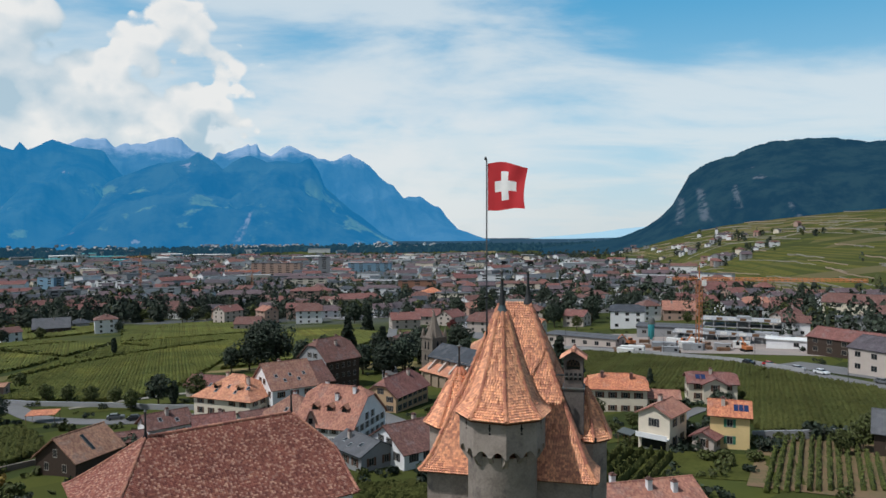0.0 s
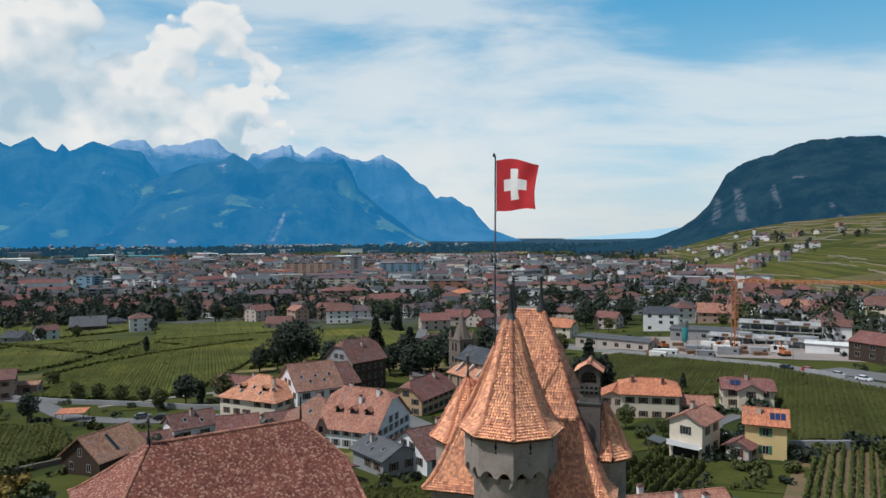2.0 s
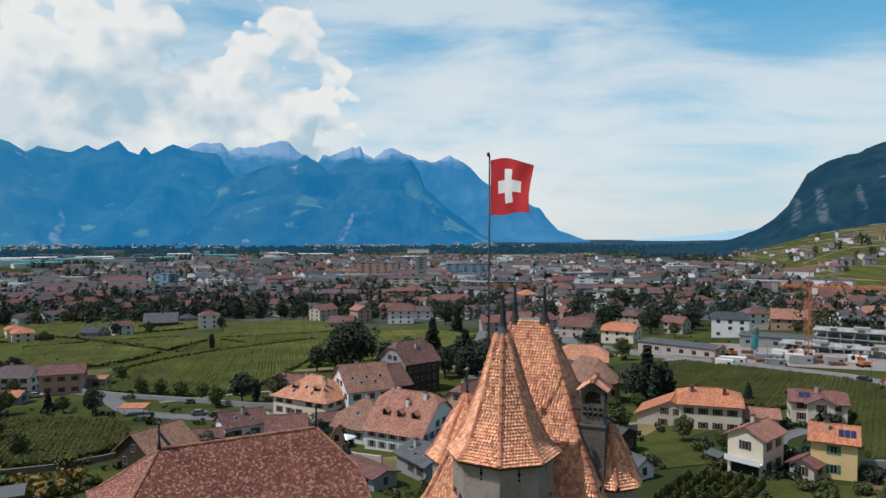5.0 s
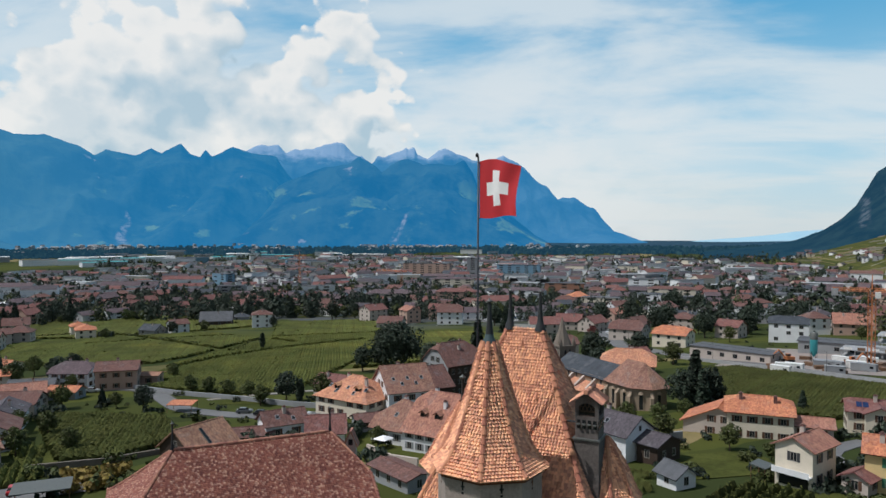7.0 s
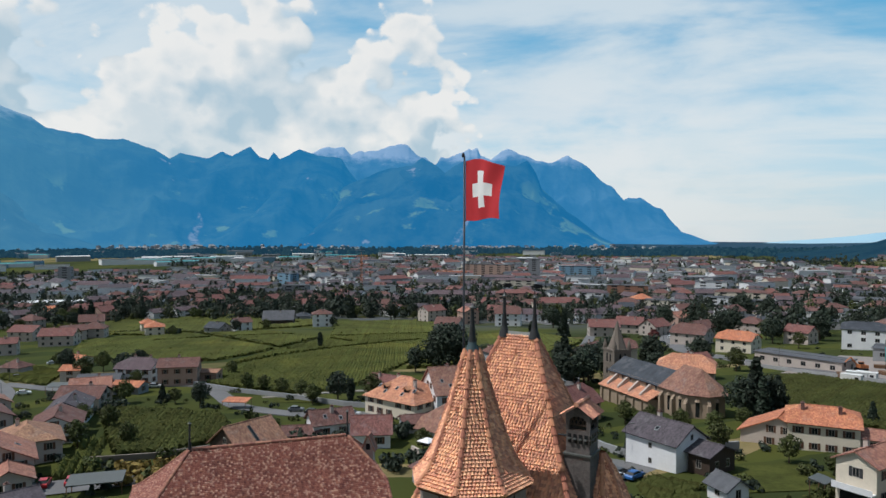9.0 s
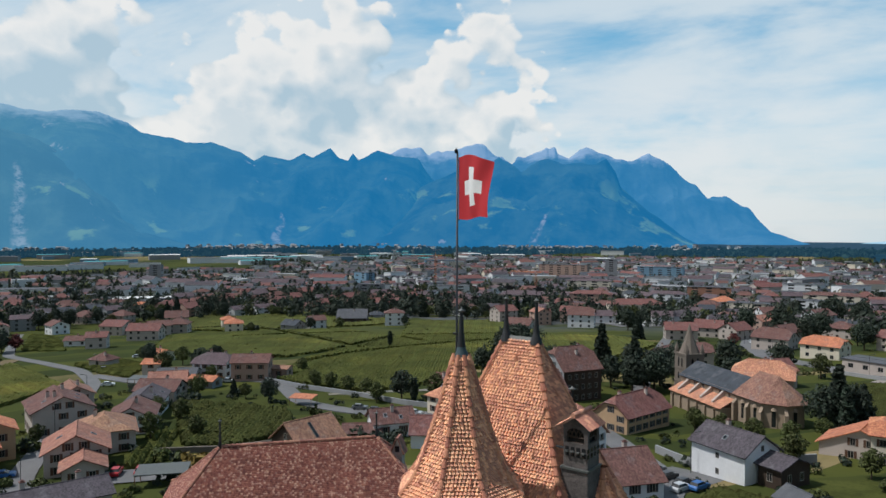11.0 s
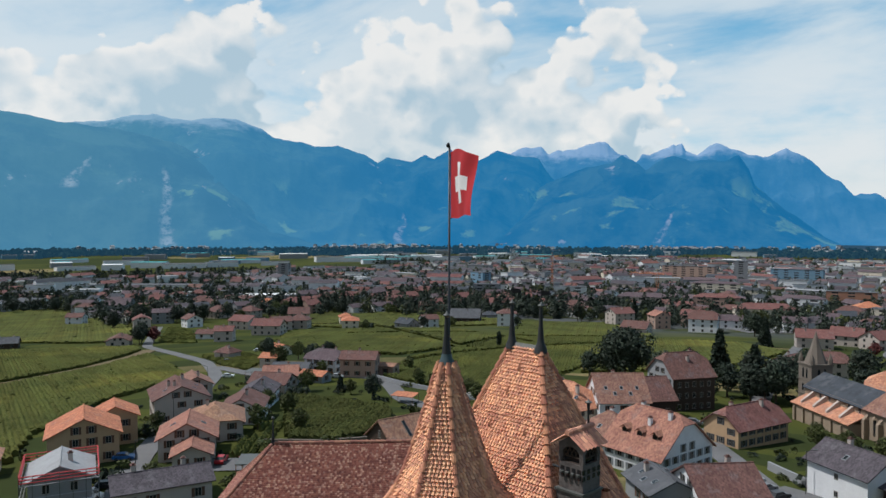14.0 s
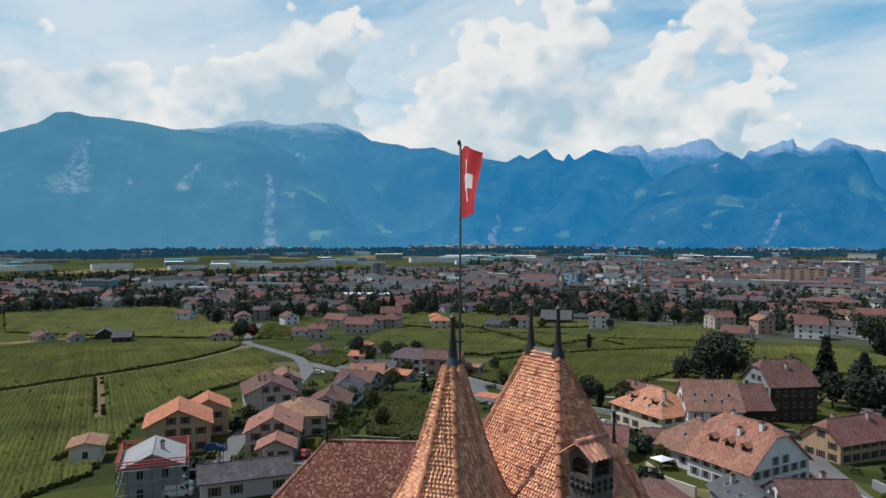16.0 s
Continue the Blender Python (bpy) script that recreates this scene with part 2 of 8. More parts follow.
for key, c in {"wall_white": (0.72, 0.72, 0.72), "wall_cream": (0.68, 0.60, 0.48), "wall_yellow": (0.70, 0.52, 0.25), "wall_ochre": (0.48, 0.32, 0.19), "stone_tan": (0.31, 0.235, 0.17), "stone_brown": (0.175, 0.145, 0.118), "wall_pink": (0.40, 0.27, 0.215), "wall_grey": (0.275, 0.28, 0.285), "wall_beige": (0.48, 0.41, 0.36), "wall_blue": (0.17, 0.29, 0.38), "wall_brick": (0.34, 0.17, 0.115)}.items():
    M[key] = material(key, c, 0.92, dark=tuple(0.78 * v for v in c), scale=0.35, fine=4, amount=0.6)
M["vine_deep"] = material("vine_deep", (0.072, 0.076, 0.024), 1.0, spec=0.05, dark=(0.040, 0.046, 0.015), scale=0.08, fine=3.0, amount=1.0, island=0.14)
M["vine"] = material("vine", (0.104, 0.110, 0.031), 1.0, spec=0.05, dark=(0.056, 0.064, 0.020), scale=0.05, fine=2.4, amount=1.0, island=0.14, spot=(0.132, 0.126, 0.032), spot_at=(0.52, 0.66), spot_scale=0.02)
M["vine_young"] = material("vine_young", (0.085, 0.098, 0.02), 0.8, dark=(0.04, 0.052, 0.012), scale=0.2, fine=1.6, amount=1.0, island=0.2)
M["soil"] = material("soil", (0.165, 0.105, 0.06), 0.95, dark=(0.09, 0.085, 0.035), scale=0.3, fine=2.0, amount=0.9)
M["lawn"] = material("lawn", (0.072, 0.078, 0.020), 1.0, spec=0.05, dark=(0.034, 0.040, 0.011), scale=0.2, fine=1.2, amount=0.9)
M["leaf_dark"] = material("leaf_dark", (0.032, 0.045, 0.028), 0.75, scale=0.6, fine=3, amount=0.8, island=0.45, objrand=0.15)
M["leaf_mid"] = material("leaf_mid", (0.066, 0.078, 0.020), 0.75, scale=0.6, fine=3, amount=0.8, island=0.4, objrand=0.2)
M["leaf_red"] = material("leaf_red", (0.13, 0.03, 0.028), 0.75, scale=0.6, fine=3, amount=0.8, island=0.4)
M["leaf_gold"] = material("leaf_gold", (0.22, 0.15, 0.035), 0.75, scale=0.6, fine=3, amount=0.8, island=0.4)
M["needle"] = material("needle", (0.024, 0.037, 0.022), 0.75, scale=0.6, fine=3, amount=0.8, island=0.4, objrand=0.15)
M["bark"] = material("bark", (0.09, 0.065, 0.045), 0.95, scale=3, fine=16)
M["tyre"] = material("tyre", (0.015, 0.015, 0.015), 0.8)
for key, c in {"paint_white": (0.72, 0.72, 0.72), "paint_silver": (0.42, 0.43, 0.44), "paint_black": (0.02, 0.02, 0.024), "paint_red": (0.45, 0.02, 0.025), "paint_blue": (0.03, 0.13, 0.36), "paint_grey": (0.14, 0.145, 0.15)}.items():
    M[key] = material(key, c, 0.28, 0.1, scale=2, fine=20, amount=0.15, spec=0.5)
M["crane_orange"] = material("crane_orange", (0.50, 0.18, 0.07), 0.6, scale=2, fine=12, amount=0.4)
M["teal_steel"] = material("teal_steel", (0.06, 0.34, 0.36), 0.5, 0.2, scale=0.4, fine=4, amount=0.4)
M["scaffold_red"] = material("scaffold_red", (0.52, 0.06, 0.06), 0.6, scale=2, fine=12, amount=0.4)


def distance_material(name, base, dark, haze, glow, rock=None, rock_at=(0.5, 0.6), meadow=None, scale=0.004, scree=None, scars=(), sunward=None):
    """Far slopes: forest, meadow, scree and rock; bluish haze is put in as emission, stronger towards the sun."""
    m = bpy.data.materials.new(name)
    m.use_nodes = True
    t = m.node_tree
    bsdf = t.nodes["Principled BSDF"]
    co = N(t, "ShaderNodeTexCoord").outputs["Object"]
    n1 = N(t, "ShaderNodeTexNoise", {"Vector": co, "Scale": scale, "Detail": 10.0, "Roughness": 0.72}).outputs[0]
    col = mix(t, step(t, n1, 0.40, 0.60), rgb(*base), rgb(*dark))
    sx, sy, sz = N(t, "ShaderNodeSeparateXYZ", {0: co}).outputs
    az_ = math_node(t, "MULTIPLY", N(t, "ShaderNodeMath", {0: math_node(t, "MULTIPLY", sx, -1.0), 1: sy}, operation="ARCTAN2").outputs[0], 57.2958)
    if meadow:
        n2 = N(t, "ShaderNodeTexNoise", {"Vector": co, "Scale": scale * 1.1, "Detail": 6.0, "Roughness": 0.6}).outputs[0]
        n2 = math_node(t, "MULTIPLY", step(t, n2, 0.585, 0.64), math_node(t, "MULTIPLY", step(t, sz, 320.0, 180.0), 0.8))
        col = mix(t, n2, col, rgb(*meadow))
    if scree:
        v = N(t, "ShaderNodeMapping", {"Vector": co, "Scale": (0.009, 0.009, 0.0012)}).outputs[0]
        n4 = N(t, "ShaderNodeTexNoise", {"Vector": v, "Scale": 1.0, "Detail": 5.0, "Roughness": 0.6}).outputs[0]
        n5 = N(t, "ShaderNodeTexNoise", {"Vector": co, "Scale": 0.0016, "Detail": 2.0}).outputs[0]
        col = mix(t, math_node(t, "MULTIPLY", step(t, n4, 0.645, 0.69), step(t, n5, 0.5, 0.56)), col, rgb(*scree))
        wander = N(t, "ShaderNodeTexNoise", {"Vector": co, "Scale": 0.006, "Detail": 6.0, "Roughness": 0.7}).outputs[0]
        for a0, a1, z0, z1, w0, w1 in scars:
            # a gully that runs from (a1, z1) down to a fan at (a0, z0)
            f = math_node(t, "DIVIDE", math_node(t, "SUBTRACT", sz, z0), z1 - z0)
            mid = math_node(t, "ADD", math_node(t, "MULTIPLY", f, a1 - a0), a0)
            mid = math_node(t, "ADD", mid, math_node(t, "MULTIPLY", math_node(t, "SUBTRACT", wander, 0.5), 1.6))
            wide = math_node(t, "MAXIMUM", math_node(t, "ADD", math_node(t, "MULTIPLY", f, w1 - w0), w0), w1)
            off = math_node(t, "DIVIDE", math_node(t, "ABSOLUTE", math_node(t, "SUBTRACT", az_, mid)), wide)
            mask = math_node(t, "MULTIPLY", step(t, off, 1.15, 0.3), math_node(t, "MULTIPLY", step(t, f, -0.06, 0.04), step(t, f, 1.08, 0.9)))
            crumb = N(t, "ShaderNodeTexNoise", {"Vector": co, "Scale": 0.03, "Detail": 6.0, "Roughness": 0.75}).outputs[0]
            mask = math_node(t, "MULTIPLY", mask, step(t, crumb, 0.42, 0.58))
            col = mix(t, mask, col, rgb(*scree))
    if rock:
        n3 = N(t, "ShaderNodeTexNoise", {"Vector": co, "Scale": scale * 1.6, "Detail": 9.0, "Roughness": 0.75}).outputs[0]
        n3 = math_node(t, "ADD", math_node(t, "MULTIPLY", n3, 0.35), math_node(t, "MULTIPLY", sz, 0.001))
        col = mix(t, step(t, n3, *rock_at), col, rgb(*rock))
    t.links.new(col, bsdf.inputs["Base Color"])
    bsdf.inputs["Roughness"].default_value = 1.0
    bsdf.inputs["Specular IOR Level"].default_value = 0.0
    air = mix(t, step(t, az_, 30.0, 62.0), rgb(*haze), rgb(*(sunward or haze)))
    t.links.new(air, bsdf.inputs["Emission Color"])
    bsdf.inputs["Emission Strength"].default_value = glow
    return m


# each range glows in its own haze colour; no air is modelled
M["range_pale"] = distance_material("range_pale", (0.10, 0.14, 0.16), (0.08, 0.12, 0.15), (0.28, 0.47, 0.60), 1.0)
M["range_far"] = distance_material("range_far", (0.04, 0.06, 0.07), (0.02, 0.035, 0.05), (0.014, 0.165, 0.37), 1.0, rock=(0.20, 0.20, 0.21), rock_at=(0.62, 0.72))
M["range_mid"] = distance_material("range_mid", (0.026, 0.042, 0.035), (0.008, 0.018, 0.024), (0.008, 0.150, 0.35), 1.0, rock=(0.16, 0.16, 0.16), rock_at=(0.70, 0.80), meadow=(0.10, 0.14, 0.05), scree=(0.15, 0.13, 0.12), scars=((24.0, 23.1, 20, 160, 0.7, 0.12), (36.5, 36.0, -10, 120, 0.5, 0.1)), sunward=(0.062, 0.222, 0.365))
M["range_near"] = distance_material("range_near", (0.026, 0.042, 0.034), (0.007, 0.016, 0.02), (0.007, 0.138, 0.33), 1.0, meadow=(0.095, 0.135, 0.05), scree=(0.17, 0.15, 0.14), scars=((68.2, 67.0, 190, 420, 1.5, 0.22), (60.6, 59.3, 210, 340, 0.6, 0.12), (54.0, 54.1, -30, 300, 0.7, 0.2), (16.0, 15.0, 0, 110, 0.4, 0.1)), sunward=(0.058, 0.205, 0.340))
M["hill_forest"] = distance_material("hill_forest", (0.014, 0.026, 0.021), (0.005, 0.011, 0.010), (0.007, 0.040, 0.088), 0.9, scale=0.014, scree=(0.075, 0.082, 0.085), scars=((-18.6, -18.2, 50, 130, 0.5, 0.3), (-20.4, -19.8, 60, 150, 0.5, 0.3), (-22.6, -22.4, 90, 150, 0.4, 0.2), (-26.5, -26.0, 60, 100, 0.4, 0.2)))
# far tree belt: foliage colour plus distance haze as a faint blue emission
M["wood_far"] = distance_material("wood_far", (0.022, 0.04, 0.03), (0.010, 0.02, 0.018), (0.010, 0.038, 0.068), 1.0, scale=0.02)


def ground_material():
    m = bpy.data.materials.new("ground")
    m.use_nodes = True
    t = m.node_tree
    bsdf = t.nodes["Principled BSDF"]
    co = N(t, "ShaderNodeTexCoord").outputs["Object"]
    s = N(t, "ShaderNodeMapping", {"Vector": co, "Rotation": (0, 0, radians(33)), "Scale": (0.010, 0.0045, 1.0)}).outputs[0]
    v = N(t, "ShaderNodeTexVoronoi", {"Vector": s, "Scale": 1.0})
    cell = N(t, "ShaderNodeSeparateColor", {0: v.outputs["Color"]}).outputs
    col = mix(t, step(t, cell[0], 0.2, 0.8), rgb(0.068, 0.074, 0.019), rgb(0.034, 0.043, 0.015))
    col = mix(t, step(t, cell[1], 0.94, 0.96), col, rgb(0.21, 0.165, 0.08))
    n = N(t, "ShaderNodeTexNoise", {"Vector": co, "Scale": 0.06, "Detail": 8.0, "Roughness": 0.7}).outputs[0]
    col = mix(t, math_node(t, "MULTIPLY", step(t, n, 0.4, 0.7), 0.6), col, rgb(0.04, 0.055, 0.018))
    # built-up ground: yards and streets
    px2 = N(t, "ShaderNodeSeparateXYZ", {0: co}).outputs
    r = N(t, "ShaderNodeVectorMath", {0: N(t, "ShaderNodeMapping", {"Vector": co, "Location": (230.0, -900.0, 0), "Scale": (1.0, 0.9, 0.0)}).outputs[0]}, operation="LENGTH").outputs["Value"]
    yard = N(t, "ShaderNodeTexNoise", {"Vector": co, "Scale": 0.03, "Detail": 4.0}).outputs[0]
    yard = math_node(t, "MULTIPLY", step(t, r, 560.0, 420.0), step(t, yard, 0.40, 0.52))
    col = mix(t, yard, col, rgb(0.080, 0.086, 0.090))
    # dark woods at the far end of the plain, blued to carry the distance haze
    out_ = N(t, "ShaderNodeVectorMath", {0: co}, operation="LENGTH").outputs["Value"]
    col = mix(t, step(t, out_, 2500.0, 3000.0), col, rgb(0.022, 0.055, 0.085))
    # the terraced slope east of the town
    slope = math_node(t, "MULTIPLY", step(t, N(t, "ShaderNodeMath", {0: px2[0], 1: px2[1]}, operation="ARCTAN2").outputs[0], 0.27, 0.33), step(t, N(t, "ShaderNodeVectorMath", {0: co}, operation="LENGTH").outputs["Value"], 620.0, 720.0))
    vine_ = mix(t, step(t, cell[2], 0.3, 0.7), rgb(0.098, 0.094, 0.024), rgb(0.052, 0.058, 0.018))
    vine_ = mix(t, math_node(t, "MULTIPLY", step(t, n, 0.5, 0.66), 0.7), vine_, rgb(0.05, 0.07, 0.02))
    plots = N(t, "ShaderNodeTexVoronoi", {"Vector": N(t, "ShaderNodeMapping", {"Vector": co, "Rotation": (0, 0, radians(62)), "Scale": (0.008, 0.024, 0.0)}).outputs[0], "Scale": 1.0})
    pc = N(t, "ShaderNodeSeparateColor", {0: plots.outputs["Color"]}).outputs
    vine_ = mix(t, math_node(t, "MULTIPLY", step(t, pc[0], 0.55, 0.95), 0.8), vine_, rgb(0.040, 0.050, 0.018))
    vine_ = mix(t, math_node(t, "MULTIPLY", step(t, pc[1], 0.78, 0.9), 0.6), vine_, rgb(0.15, 0.12, 0.065))
    col = mix(t, slope, col, vine_)
    t.links.new(col, bsdf.inputs["Base Color"])
    bsdf.inputs["Roughness"].default_value = 1.0
    bsdf.inputs["Specular IOR Level"].default_value = 0.03
    return m


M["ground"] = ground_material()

# ---- mesh helpers ----
def mesh_of(name, verts, faces, mats, face_mats=None, smooth=False):
    me = bpy.data.meshes.new(name)
    me.from_pydata([tuple(v) for v in verts], [], faces)
    for m in mats:
        me.materials.append(M[m])
    if face_mats:
        me.polygons.foreach_set("material_index", face_mats)
    if smooth:
        me.polygons.foreach_set("use_smooth", [True] * len(me.polygons))
    me.update()
    return me


class Shape:
    """Collects solids for one mesh."""

    def __init__(self, *mats):
        self.v, self.f, self.m, self.mats = [], [], [], list(mats)

    def add(self, verts, faces, mat=0):
        o = len(self.v)
        self.v += [tuple(p) for p in verts]
        self.f += [tuple(i + o for i in f) for f in faces]
        self.m += [mat] * len(faces)
        return self

    def box(self, x0, y0, z0, x1, y1, z1, mat=0):
        v = [(x, y, z) for z in (z0, z1) for y in (y0, y1) for x in (x0, x1)]
        return self.add(v, [(0, 2, 3, 1), (4, 5, 7, 6), (0, 1, 5, 4), (2, 6, 7, 3), (0, 4, 6, 2), (1, 3, 7, 5)], mat)

    def beam(self, a, b, r, sides=4, r2=None, mat=0, caps=True):
        a, b = Vector(a), Vector(b)
        d = (b - a).normalized()
        u = d.orthogonal().normalized()
        w = d.cross(u)
        r2 = r if r2 is None else r2
        vs = []
        for p, rr in ((a, r), (b, r2)):
            for k in range(sides):
                q = 2 * math.pi * (k + 0.5) / sides
                vs.append(p + u * rr * math.cos(q) + w * rr * math.sin(q))
        fs = [(k, (k + 1) % sides, sides + (k + 1) % sides, sides + k) for k in range(sides)]
        if caps:
            fs += [tuple(reversed(range(sides))), tuple(range(sides, 2 * sides))]
        return self.add(vs, fs, mat)

    def lathe(self, profile, sides=16, mat=0, turn=0.0, centre=(0, 0)):
        vs, fs = [], []
        for r, z in profile:
            for k in range(sides):
                q = turn + 2 * math.pi * k / sides
                vs.append((centre[0] + r * math.cos(q), centre[1] + r * math.sin(q), z))
        for j in range(len(profile) - 1):
            for k in range(sides):
                a, b = j * sides + k, j * sides + (k + 1) % sides
                fs.append((a, b, b + sides, a + sides))
        return self.add(vs, fs, mat)

    def slab(self, quad, thick, mat=0):
        """A plate: four corners of its top, counter-clockwise from outside."""
        q = [Vector(p) for p in quad]
        n = (q[1] - q[0]).cross(q[-1] - q[0]).normalized() * thick
        k = len(q)
        vs = q + [p - n for p in q]
        fs = [tuple(range(k)), tuple(reversed(range(k, 2 * k)))]
        fs += [(i, i + k, (i + 1) % k + k, (i + 1) % k) for i in range(k)]
        return self.add(vs, fs, mat)

    def mesh(self, name, smooth=False):
        return mesh_of(name, self.v, self.f, self.mats, self.m, smooth)


def thing(name, label, category, m=None, group="", kind=""):
    ob = new(name)
    ob.empty_display_size = 0.2
    if m is not None:
        ob.matrix_world = m
    return tagged(ob, label, category, group, kind)


def part(name, shape, parent, label="", at=None, smooth=False):
    """One mesh object under a thing or under a part; at: its pose there."""
    me = shape if isinstance(shape, bpy.types.Mesh) else shape.mesh(name, smooth)
    ob = new(name, me)
    ob.parent = parent
    if at is not None:
        ob.matrix_basis = at
    if label:
        tagged(ob, label)
    return ob


def solid(name, shape, label, category, m=None, kind="", group="", smooth=False):
    ob = new(name, shape if isinstance(shape, bpy.types.Mesh) else shape.mesh(name, smooth))
    if m is not None:
        ob.matrix_world = m
    return tagged(ob, label, category, group, kind)


# ---- the lie of the land ----
def smooth01(v):
    v = min(1.0, max(0.0, v))
    return v * v * (3 - 2 * v)


def profile(points, a):
    """Height of a skyline at the angle a, between its corner points."""
    for (a0, h0), (a1, h1) in zip(points, points[1:]):
        if a0 <= a <= a1:
            return h0 + (h1 - h0) * (a - a0) / (a1 - a0)
    return points[0][1] if a < points[0][0] else points[-1][1]


# the vineyard slope east of the town: where it starts and how high it climbs, by the angle to the right
SLOPE_FOOT = [(10, 1600), (16, 1500), (18, 1250), (21, 880), (26, 640), (32, 560), (40, 520)]
SLOPE_RISE = [(10, 0), (14, 8), (17, 32), (19, 52), (22, 72), (26, 84), (30, 95), (40, 105), (90, 105), (130, 0)]


def ground_z(x, y):
    r = math.hypot(x - 4, y - 45)
    h = 7 - 0.058 * r
    if h < -22:
        h = -32 + 10 * math.exp((h + 22) / 10)
    h += 0.06 * max(0.0, x) * math.exp(-max(0.0, y - 400) / 900)
    d = math.hypot(x, y)
    right = -math.degrees(math.atan2(-x, y))
    if 10 < right < 130:
        d0 = profile(SLOPE_FOOT, right)
        h += profile(SLOPE_RISE, right) * min(1.0, max(0.0, (d - d0) / (1750 - d0))) ** 1.15
    return h


def on_ground(x, y, dz=0.0):
    return Vector((x, y, ground_z(x, y) + dz))


def build_ground():
    rings = [0.0]
    step_ = 6.0
    while rings[-1] < 4900:
        rings.append(rings[-1] + step_)
        step_ *= 1.045
    n = 180
    verts, faces = [], []
    for r in rings:
        for k in range(n):
            q = 2 * math.pi * k / n
            x, y = 4 + r * math.cos(q), 45 + r * math.sin(q)
            far = smooth01((r - 500) / 800)
            dz = (1 - far) * 0.25 * noise.noise((x * 0.05, y * 0.05, 0))
            verts.append((x, y, ground_z(x, y) - 0.12 + dz * smooth01((r - 60) / 60)))
    for j in range(len(rings) - 1):
        for k in range(n):
            a, b = j * n + k, j * n + (k + 1) % n
            faces.append((a, a + n, b + n, b))
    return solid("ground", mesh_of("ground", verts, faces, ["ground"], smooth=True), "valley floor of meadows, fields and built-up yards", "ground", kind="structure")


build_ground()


def mountain(name, label, skyline, r0, front, back, mat, base=-34.0, rough=1.0, da=0.11, seed=0.0, exponent=1.0, jag=0.25, grain=520.0):
    """A range round the valley: skyline gives angle to the left and height angle; buttresses and gullies run down its front."""
    a0, a1 = skyline[0][0], skyline[-1][0]
    n, rows = int((a1 - a0) / da) + 1, 40
    verts, faces = [], []
    for i in range(n):
        a = a0 + (a1 - a0) * i / (n - 1)
        q = radians(a)
        sx, cy = -math.sin(q), math.cos(q)
        el = profile(skyline, a)
        el += jag * noise.fractal((a * 0.8 + seed, seed, 3.3), 1.0, 2.3, 5) * min(1.0, max(0.0, (el + 1.4) / 2.0))
        soft_el = sum(profile(skyline, a + 0.45 * k) for k in range(-6, 7)) / 13
        tall = max(0.0, min(1.0, (46 + r0 * math.tan(radians(soft_el)) - base) / 350))
        p = exponent * (1 + 0.35 * noise.noise((a * 0.11 + seed, 7.0, seed)))
        for j in range(rows + 1):
            s = (j / rows) ** 0.8
            top = 46 + r0 * math.tan(radians(soft_el + (el - soft_el) * s ** 7))
            r = r0 - front * (1 - s)
            x, y = r * sx, r * cy
            bend = 130 * noise.noise((x / 900 + seed, y / 900, seed))
            f = noise.ridged_multi_fractal(((x + bend) / grain + seed, y / (grain * 1.15), seed), 1.0, 2.05, 6, 1.0, 2.0) - 1.0
            g = noise.fractal((x / (grain * 1.8) + seed, y / (grain * 1.8), 4.0), 1.0, 2.1, 4)
            env = (4 * s * (1 - s)) ** 0.6 * tall
            h = base + (top - base) * s ** p + rough * env * (95 * f + 80 * g)
            verts.append((x, y, min(h, base + (top - base) * (0.3 + 0.7 * s))))
        r = r0 + back
        verts.append((r * sx, r * cy, base))
    w = rows + 2
    for i in range(n - 1):
        for j in range(w - 1):
            a = i * w + j
            faces.append((a, a + w, a + w + 1, a + 1))
    return solid(name, mesh_of(name, verts, faces, [mat], smooth=True), label, "mountain", kind="structure")


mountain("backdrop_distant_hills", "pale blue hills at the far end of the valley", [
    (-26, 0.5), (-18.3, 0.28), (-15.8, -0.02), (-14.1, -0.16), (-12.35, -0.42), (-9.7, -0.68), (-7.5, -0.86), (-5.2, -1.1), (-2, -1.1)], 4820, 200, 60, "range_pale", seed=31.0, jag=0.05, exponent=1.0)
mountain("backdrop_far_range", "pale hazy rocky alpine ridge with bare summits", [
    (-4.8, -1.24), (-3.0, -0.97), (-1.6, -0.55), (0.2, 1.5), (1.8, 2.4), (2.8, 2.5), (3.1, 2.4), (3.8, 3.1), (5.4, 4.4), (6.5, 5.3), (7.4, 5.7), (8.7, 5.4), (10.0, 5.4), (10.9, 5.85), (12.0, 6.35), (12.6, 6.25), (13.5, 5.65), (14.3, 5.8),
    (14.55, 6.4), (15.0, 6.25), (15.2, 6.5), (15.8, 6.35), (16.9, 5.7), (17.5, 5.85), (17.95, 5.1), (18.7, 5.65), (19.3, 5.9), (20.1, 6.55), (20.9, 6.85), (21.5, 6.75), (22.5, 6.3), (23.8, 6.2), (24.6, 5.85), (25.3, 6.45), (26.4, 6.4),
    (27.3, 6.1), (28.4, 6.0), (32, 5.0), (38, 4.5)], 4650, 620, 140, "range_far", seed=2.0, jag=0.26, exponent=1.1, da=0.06)
